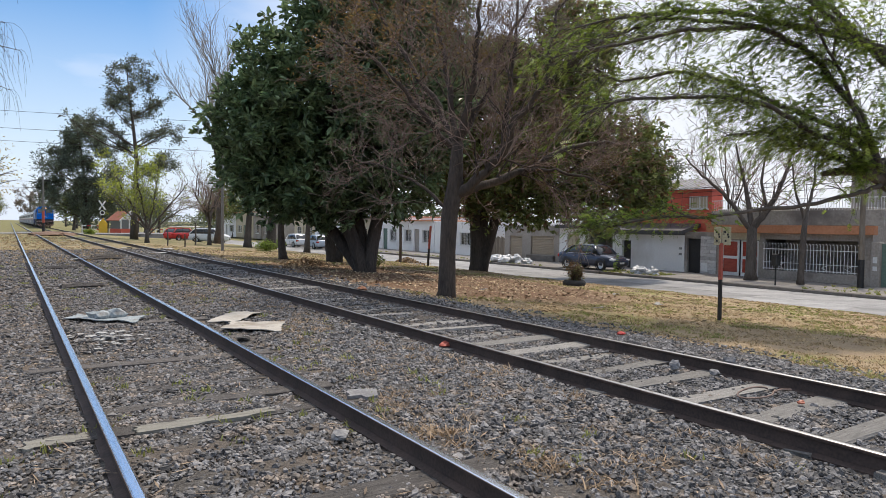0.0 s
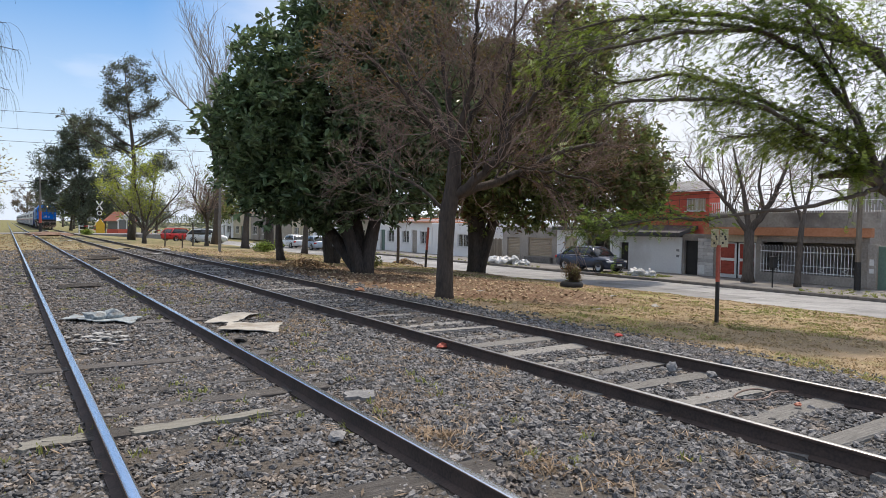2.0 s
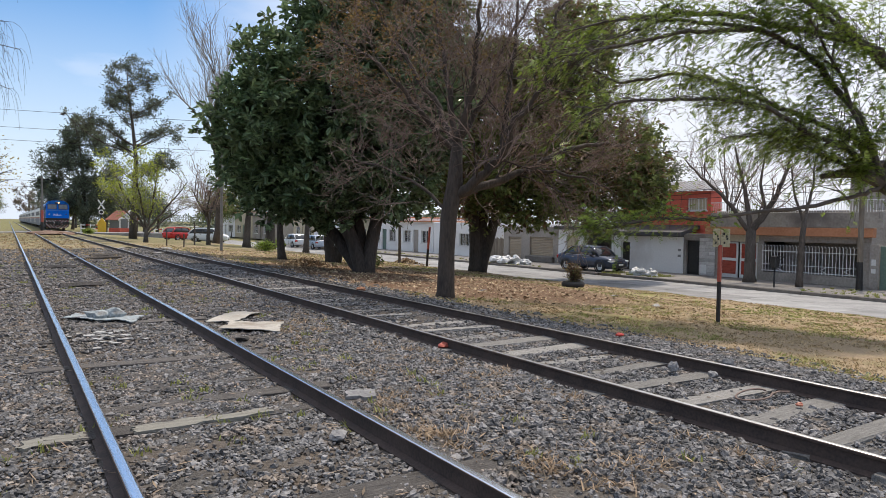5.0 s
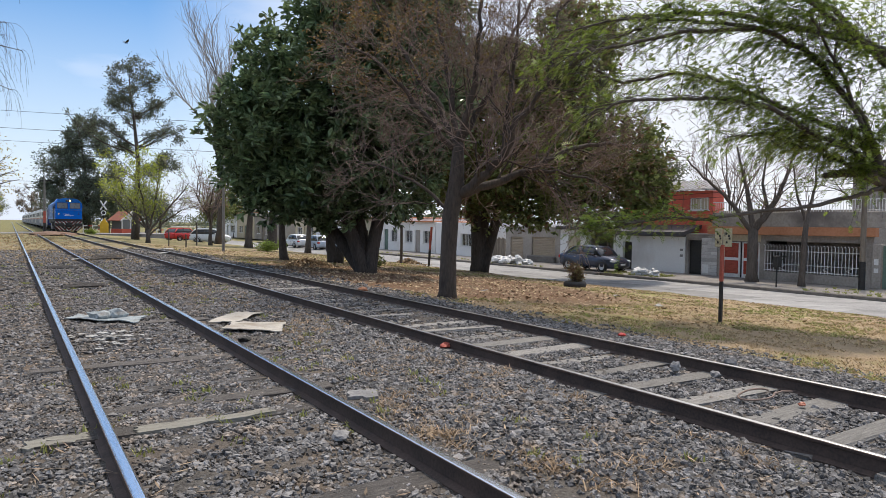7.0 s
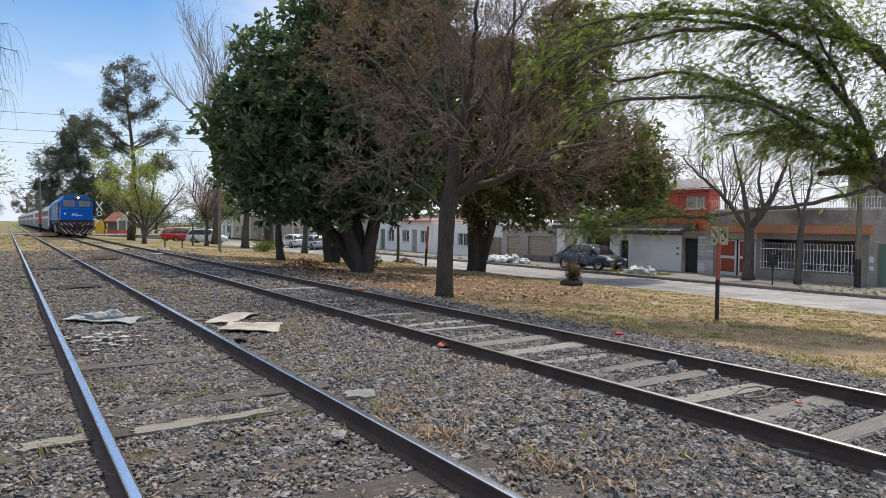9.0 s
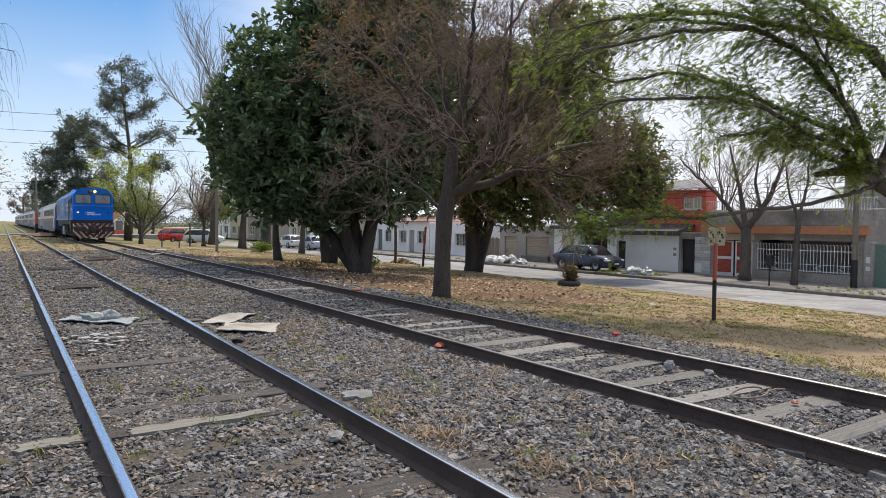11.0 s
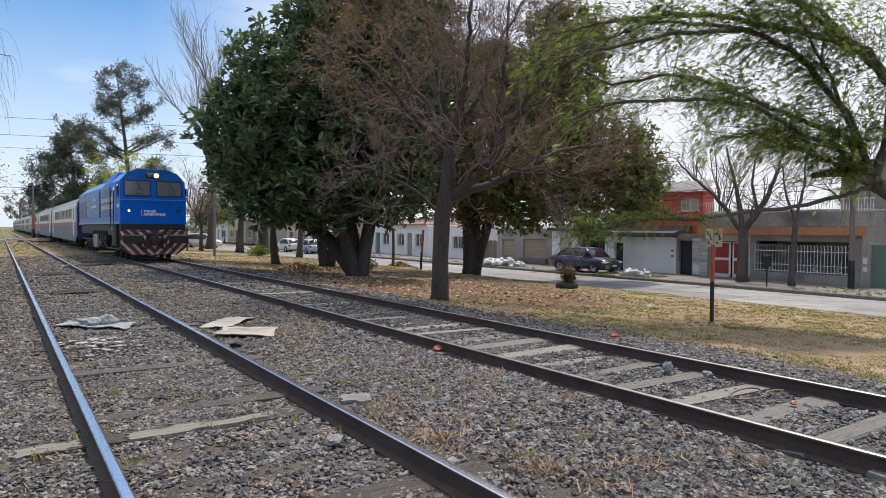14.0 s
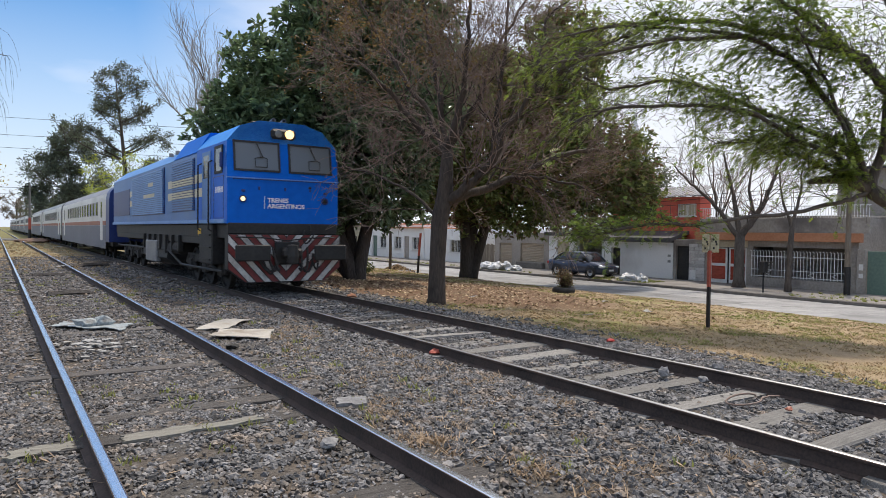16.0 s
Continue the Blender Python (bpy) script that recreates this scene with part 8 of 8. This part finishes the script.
def build_litter():
    CARD = surf("bleached_cardboard", (0.34, 0.315, 0.275), (0.47, 0.44, 0.39), scale=3, fine=25, bump=0.35, c=(0.27, 0.235, 0.19))
    CLOTH = surf("dirty_blue_grey_plastic", (0.20, 0.23, 0.24), (0.40, 0.44, 0.45), rough=0.6, scale=9, fine=30, bump=0.6, c=(0.16, 0.14, 0.12))
    PAPER = surf("torn_pale_paper", (0.24, 0.235, 0.22), (0.46, 0.455, 0.44), rough=0.8, scale=8, fine=30, bump=0.4, c=(0.25, 0.23, 0.2))
    tagged(sheet("cardboard", ((2.60, 10.05), (3.30, 9.55), (3.62, 10.25), (2.95, 10.75)), 0.03, 3, CARD), "flattened bleached cardboard between the tracks", "cardboard", group="cardboard sheets")
    tagged(sheet("cardboard", ((2.62, 11.0), (3.05, 10.75), (3.78, 11.75), (3.35, 11.95)), 0.03, 5, CARD), "torn bleached cardboard strip between the tracks", "cardboard", group="cardboard sheets")
    tagged(sheet("plastic_rag", ((0.72, 12.3), (1.62, 11.4), (1.85, 11.9), (0.95, 12.75)), 0.03, 7, CLOTH, wave=0.03, cuts=18), "dirty blue-grey plastic rag between the rails", "rag")
    r = random.Random(52)
    for k in range(34):
        x, y, w = 1.15 + r.gauss(0, 0.20), 10.25 + r.gauss(0, 0.32), r.uniform(0.015, 0.045)
        tagged(sheet("torn_paper", ((x - w, y - w), (x + w * 1.3, y - w * 1.2), (x + w, y + w), (x - w * 0.8, y + w * 1.2)), 0.02, 400 + k, PAPER, 0.004, 0.02, 2), "shred of torn dirty pale paper", "paper", group="paper shreds")
    for k, (x, y, w) in enumerate(((0.92, 10.45, 0.06), (1.12, 10.2, 0.085), (1.3, 9.95, 0.07), (1.08, 10.62, 0.06), (1.36, 10.3, 0.05), (0.98, 10.05, 0.05))):
        tagged(sheet("torn_paper", ((x - w, y - w), (x + w * 1.3, y - w * 1.4), (x + w, y + w), (x - w * 0.8, y + w * 1.2)), 0.012, 80 + k, PAPER, 0.008, 0.018, 6), "torn dirty pale paper between the rails", "paper", group="paper shreds")
    for k, (x, y, s) in enumerate(((1.18, 12.1, 0.13), (1.42, 12.15, 0.14))):
        b = lump("plastic_bag", s, 330 + k, CLOTH, (1.2, 1.0, 0.7))
        b.matrix_basis = pose(x, y, 0.09)
        tagged(b, "crumpled dirty plastic bag on a rag", "plastic bag", group="plastic bags")
    GREY_ROCK = surf("pale_rock", (0.14, 0.14, 0.145), (0.28, 0.275, 0.27), scale=6, fine=40, bump=0.5, depth=0.01)
    for k, (x, y, z, s, sq) in enumerate(((6.10, 4.82, 0.10, 0.06, (1, 1, 0.95)), (6.24, 4.42, 0.08, 0.055, (1.2, 0.9, 0.7)), (2.05, 4.58, 0.04, 0.07, (1.3, 1, 0.45)), (7.2, 4.9, 0.03, 0.07, (1, 1, 0.7)), (6.75, 5.2, 0.05, 0.06, (1, 1, 0.7)))):
        b = lump("rock", s, 340 + k, GREY_ROCK, sq, 0.26, 2)
        b.matrix_basis = pose(x, y, z + 0.01, 0, 0, 37 * k)
        tagged(b, "pale grey rock lying on the track", "rock", group="rocks on the track")
    tagged(sheet("stone_slab", ((2.58, 5.62), (2.84, 5.5), (2.92, 5.74), (2.7, 5.86)), 0.03, 11, GREY_ROCK, 0.03, 0.01, 5), "thin pale stone slab between the tracks", "slab")
    TAN = surf("bleached_sleeper_wood", (0.165, 0.157, 0.132), (0.27, 0.258, 0.222), scale=3, fine=14, bump=0.6, depth=0.01, grain=(1, 10, 6))
    for k, (x0, x1, y0, y1, w0, w1) in enumerate(((0.80, 1.86, 5.53, 5.57, 0.10, 0.055), (0.06, 0.47, 5.53, 5.56, 0.085, 0.08))):
        o = sheet("worn_timber", ((x0, y0 - w0), (x1, y1 - w1), (x1, y1 + w1), (x0, y0 + w0)), 0.024, 21 + k, TAN, 0.05, 0.008, 8)
        tagged(o, "bleached strip of split sleeper timber", "timber", group="timber strips")
    hoop = [(5.92 + 0.20 * math.cos(a) + 0.05 * math.sin(2 * a), 3.72 + 0.13 * math.sin(a), 0.06 + 0.02 * math.sin(a * 1.5)) for a in (math.radians(20 + 14 * k) for k in range(23))]
    hose = part("vine_loop", Shell().tube(hoop + [(6.26, 3.70, 0.06), (6.36, 3.66, 0.055)], 0.009, 7), TWIG, smooth=True)
    tagged(hose, "loop of pale dry vine across the sleepers", "vine")
    for k, (x, y, z, s, mat, lab) in enumerate(((6.0, 3.35, 0.05, 0.03, ORANGE, "small orange-red scrap on the track"), (7.63, 7.0, 0.03, 0.05, RED, "small red scrap in the ballast"), (4.78, 7.36, 0.05, 0.07, POST_RED, "reddish broken brick in the ballast"), (6.62, 13.67, 0.17, 0.09, TERRACOTTA, "broken brick resting on the rail"), (2.62, 9.03, 0.05, 0.07, RUBBER, "small dark lump by the rail"))):
        b = lump("scrap", s, 350 + k, mat, (1.2, 1, 0.6), 0.35, 2)
        b.matrix_basis = pose(x, y, z)
        tagged(b, lab, "scrap")
    for k, (x, y, w) in enumerate(((6.1, 35.4, 0.5), (5.6, 42.0, 0.35), (3.9, 60.0, 0.5), (7.4, 40.5, 0.4), (2.3, 30.5, 0.3), (13.5, 11.2, 0.12), (15.0, 14.0, 0.12), (11.2, 15.4, 0.12), (10.4, 10.2, 0.1))):
        z = gz(x, y)
        tagged(sheet("litter", ((x - w, y - w * 0.5), (x + w, y - w * 0.4), (x + w * 0.8, y + w * 0.5), (x - w * 0.7, y + w * 0.6)), z + 0.02, 60 + k, PAPER, 0.01, 0.07, 6), "scrap of pale litter in the grass", "litter", group="litter scraps")
    for k, (x0, y0, x1, y1) in enumerate(((2.5, 30.6, 4.0, 31.6), (1.0, 25.3, 1.9, 25.4), (3.0, 33.0, 4.4, 33.6), (1.0, 18.0, 1.9, 18.3))):
        o = part("old_plank", Shell().tube([(x0, y0, 0.05), ((x0 + x1) / 2, (y0 + y1) / 2, 0.07), (x1, y1, 0.05)], [0.07, 0.075, 0.06], 5), SLEEPER_DARK)
        tagged(o, "dark old plank lying between the rails", "plank", group="old planks")


build_verge()
build_litter()


# ---- level crossing ----
def build_crossing():
    mast = empty("barrier_mast", 3.23, 88.3, 0.0, label="grey mast with an orange-red band beside the crossing", category="mast")
    part("mast_pole", Shell().tube([(0, 0, -0.2), (0, 0, 6.4)], [0.14, 0.10], 10), CONCRETE_POLE, mast)
    part("red_band", Shell().tube([(0, 0, 1.30), (0, 0, 2.6)], [0.145, 0.14], 10), POST_RED, mast)
    part("dark_foot", Shell().tube([(0, 0, -0.1), (0, 0, 1.3)], [0.16, 0.15], 10), BLACK, mast)
    part("cross_arm", Shell().box(-0.7, 0.7, -0.05, 0.05, 6.0, 6.1), BLACK, mast)
    x = empty("crossing_sign", 10.45, 100.6, gz(10.45, 100.6), label="crossbuck sign over a round signal on a black mast", category="crossing sign")
    part("mast_pole", Shell().tube([(0, 0, -0.2), (0, 0, 4.3)], 0.09, 8), BLACK, x)
    for a in (58, -58):
        part("cross_board", Shell().box(-0.72, 0.72, -0.14, -0.10, -0.085, 0.085, 0.0, pose(0, 0, 3.85, 0, a, 0)), WHITE, x)
    part("signal_disc", Shell().lathe([(0.32, -0.12), (0.32, -0.16), (0.2, -0.16), (0.2, -0.12)], (0, 0, 2.85), 18, "y"), WHITE, x)
    part("signal_lamp", Shell().lathe([(0.22, -0.1), (0.2, -0.2), (0.001, -0.18)], (0, 0, 2.85), 14, "y"), BLACK, x)
    cab = part("relay_cabinet", Shell().prism([(-0.5, 0.0), (0.5, 0.0), (0.5, 1.45), (0.0, 2.15), (-0.5, 1.45)], "y", -0.4, 0.4), YELLOW)
    cab.matrix_basis = pose(10.4, 99.3, gz(10.4, 99.3) - 0.03, 0, 0, -8)
    tagged(cab, "yellow relay cabinet with a pointed roof", "cabinet")
    part("cabinet_door", Shell().box(-0.4, 0.4, -0.43, -0.4, 0.2, 1.35, 0.01), YELLOW, cab)
    TILE_RED = surf("old_red_roof_tiles", (0.20, 0.075, 0.05), (0.32, 0.125, 0.085), scale=3, fine=14, bump=0.4)
    hut = empty("gatehouse", 13.4, 103.0, gz(13.4, 103.0), rz=32, label="small glazed gatehouse with red tiled gable roof", category="gatehouse")
    part("base", Shell().box(-1.4, 1.4, -1.1, 1.1, -0.1, 0.9, 0.02), PLASTER_RED, hut)
    for sx in (-1.33, 0.0, 1.33):
        part("post", Shell().box(sx - 0.07, sx + 0.07, -1.09, -0.95, 0.9, 2.15), WHITE, hut)
    part("glazing", Shell().box(-1.3, 1.3, -1.0, 1.0, 0.9, 2.15), WINDSHIELD, hut)
    part("gable", Shell().prism([(-1.5, 2.15), (1.5, 2.15), (0, 3.25)], "y", -1.1, -1.02), WHITE, hut)
    for s in (-1, 1):
        rf = part("roof", Shell().prism([(0, 3.32), (s * 1.8, 2.05), (s * 1.8, 1.97), (0, 3.22)], "y", -1.35, 1.35), TILE_RED, hut, "red tiled roof")
        part("barge_board", Shell().prism([(0, 3.40), (s * 1.85, 2.08), (s * 1.85, 1.9), (0, 3.22)], "y", -1.45, -1.36), WHITE, hut)
    for k, (bx, by, n) in enumerate(((8.0, 99.8, 2), (16.0, 101.0, 3))):
        b = empty("barrier_fence", bx, by, gz(bx, by), label="red and white barrier fence by the crossing", category="fence", group="barrier fences")
        for j in range(n + 1):
            part("post", Shell().box(j * 1.1 - 0.06, j * 1.1 + 0.06, -0.06, 0.06, -0.1, 1.1), WHITE, b)
        for z in (0.45, 0.9):
            for j in range(n * 2):
                part("rail_piece", Shell().box(j * 0.55 + 0.06, j * 0.55 + 0.49, -0.03, 0.03, z, z + 0.12), RED if j % 2 else WHITE, b)
    # soil heap at the crossing
    heap = lump("soil_heap", 1.6, 77, surf("brown_soil_heap", (0.13, 0.075, 0.05), (0.24, 0.15, 0.10), scale=2, fine=14, bump=0.8, depth=0.05), (1.3, 1.6, 0.22), 0.3, 3)
    heap.matrix_basis = pose(3.7, 82.0, 0.02)
    tagged(heap, "low brown soil heap beside the rails", "soil heap")
    # overhead wires
    for k, (z0, z1) in enumerate(((13.0, 12.1), (11.1, 10.5), (9.75, 9.25))):
        a, b = Vector((-40, 109.3, z0 + 2.0)), Vector((60, 45.2, z1 - 2.2))
        pts = [a.lerp(b, j / 24) - Vector((0, 0, 0.9 * (1 - (j / 12 - 1) ** 2) - 0.75)) for j in range(25)]
        w = part("overhead_wire", Shell().tube(pts, 0.022, 4), BLACK)
        tagged(w, "thin black overhead wire crossing the rails", "wire", group="overhead wires")
    for z in (5.9, 5.2):
        w = part("overhead_wire", Shell().tube([(-40, 105, z + 1.2), (-18, 96, z + 0.1), (3.2, 88.3, z)], 0.022, 4), BLACK)
        tagged(w, "thin black wire tied to the mast", "wire", group="overhead wires")
    for dz in (0, 0.25, 0.45):
        w = part("overhead_wire", Shell().tube([(31.6, 15.2, 3.5 + dz), (31.4, 30, 3.1 + dz), (31.2, 46, 3.4 + dz), (31.0, 90, 3.3 + dz)], 0.016, 4), BLACK)
        tagged(w, "thin black street wire along the houses", "wire", group="overhead wires")
    an = part("antenna_mast", Shell().tube([(43.3, 31.9, 1.0), (43.3, 31.9, 6.6)], 0.05, 6).tube([(43.0, 32.2, 6.2), (43.6, 31.6, 6.2)], 0.025, 5), BLACK)
    tagged(an, "thin dark aerial mast behind the roofs", "aerial mast")
    # church spire beyond the roofs; distance haze is put into its pale grey
    sp = empty("church_tower", 95.0, 82.4, -1.2, rz=35, label="grey church tower with pointed spire beyond roofs", category="church tower")
    PALE = surf("haze_paled_grey_stone", (0.62, 0.64, 0.66), (0.74, 0.75, 0.76), scale=0.5, fine=4, bump=0.1)
    part("tower", Shell().box(-2.2, 2.2, -2.2, 2.2, 0.0, 16.5, 0.1), PALE, sp)
    spire = Shell()
    base = [(-1.9, -1.9, 16.5), (1.9, -1.9, 16.5), (1.9, 1.9, 16.5), (-1.9, 1.9, 16.5)]
    for k in range(4):
        spire.poly([base[k], base[(k + 1) % 4], (0, 0, 24.6)])
    part("spire", spire, PALE, sp)
    for u, w in ((-1.9, -1.9), (1.9, -1.9), (1.9, 1.9), (-1.9, 1.9)):
        part("pinnacle", Shell().box(u - 0.35, u + 0.35, w - 0.35, w + 0.35, 16.5, 18.4, 0.1), PALE, sp)


build_crossing()


# ---- birds ----
def bird():
    b = empty("bird", label="small dark bird in flight", category="bird", group="birds in the sky")
    part("body", loft([(-0.22, [(0.01, 0), (0.01, 0.02)]), (-0.14, [(0.05, -0.02), (0.05, 0.05)]), (0.0, [(0.07, -0.05), (0.06, 0.06)]), (0.14, [(0.04, -0.01), (0.03, 0.03)]), (0.30, [(0.08, 0.0), (0.07, 0.01)])]), BLACK, b)
    wings = []
    for s in (-1, 1):
        w = Shell().prism([(0.0, -0.09), (s * 0.24, -0.14), (s * 0.5, 0.06), (s * 0.22, 0.10), (0.0, 0.10)], "z", 0.0, 0.012)
        wings.append(part("wing", w, BLACK, b))
    return b, wings


bird_a, wings_a = bird()
bird_b, wings_b = bird()


def fly():
    """Both birds cross the view once, beating their wings."""
    walk(bird_a, [(0, pose(4.0, 70.0, 11.0, 0, 0, 120)), (6.2, pose(4.3, 68.9, 10.9, 0, 0, 120)), (6.5, pose(5.96, 67.9, 13.33, 0, 0, 120)), (7.0, pose(8.72, 66.3, 17.37, 0, 0, 120)), (7.2, pose(9.83, 65.66, 18.99, 0, 0, 120)), (7.6, pose(12.05, 64.38, 22.23, 0, 0, 120)), (16, pose(58, 38, 80, 0, 0, 120))])
    walk(bird_b, [(0, pose(-148, 144, -1.0 + 20, 0, 0, 123)), (12.8, pose(-1.18, 48.97, 11.64, 0, 0, 123)), (13.4, pose(5.7, 44.52, 13.08, 0, 0, 123)), (13.6, pose(7.99, 43.04, 13.56, 0, 0, 123)), (14.4, pose(17.16, 37.11, 15.49, 0, 0, 123)), (16, pose(35.5, 25.2, 19.4, 0, 0, 123))])
    for pair in (wings_a, wings_b):
        for s, w in zip((-1, 1), pair):
            walk(w, [(k * 0.2, pose(0, 0, 0.02, 0, s * (-28 if k % 2 else 24), 0)) for k in range(81)])

def motions():
    """The train comes nearer at an even pace; two birds cross the sky."""
    walk(locomotive, [(t, pose(TRACK_X, train_front(t), 0)) for t in range(0, 17, 2)])
    for k, c in enumerate(coaches):
        walk(c, [(t, pose(TRACK_X, train_front(t) + 18.6 + 26.6 * k, 0)) for t in range(0, 17, 2)])
    # wheels roll: one eighth of a turn and more from row to row, on the locomotive and the first coach
    step = 0.075
    for thing in (locomotive, first_coach):
        for bog in [c for c in thing.children if c.name.startswith("bogie")]:
            for w in [c for c in bog.children if c.name.startswith("wheel")]:
                x, y, z = w.matrix_basis.translation
                rows = [(k * step, pose(x, y, z, math.degrees(8.24 * k * step / 0.46) % 360.0)) for k in range(int(16 / step) + 1)]
                walk(w, rows + [(16.0, pose(x, y, z, math.degrees(8.24 * 16 / 0.46) % 360.0))])
    fly()


motions()
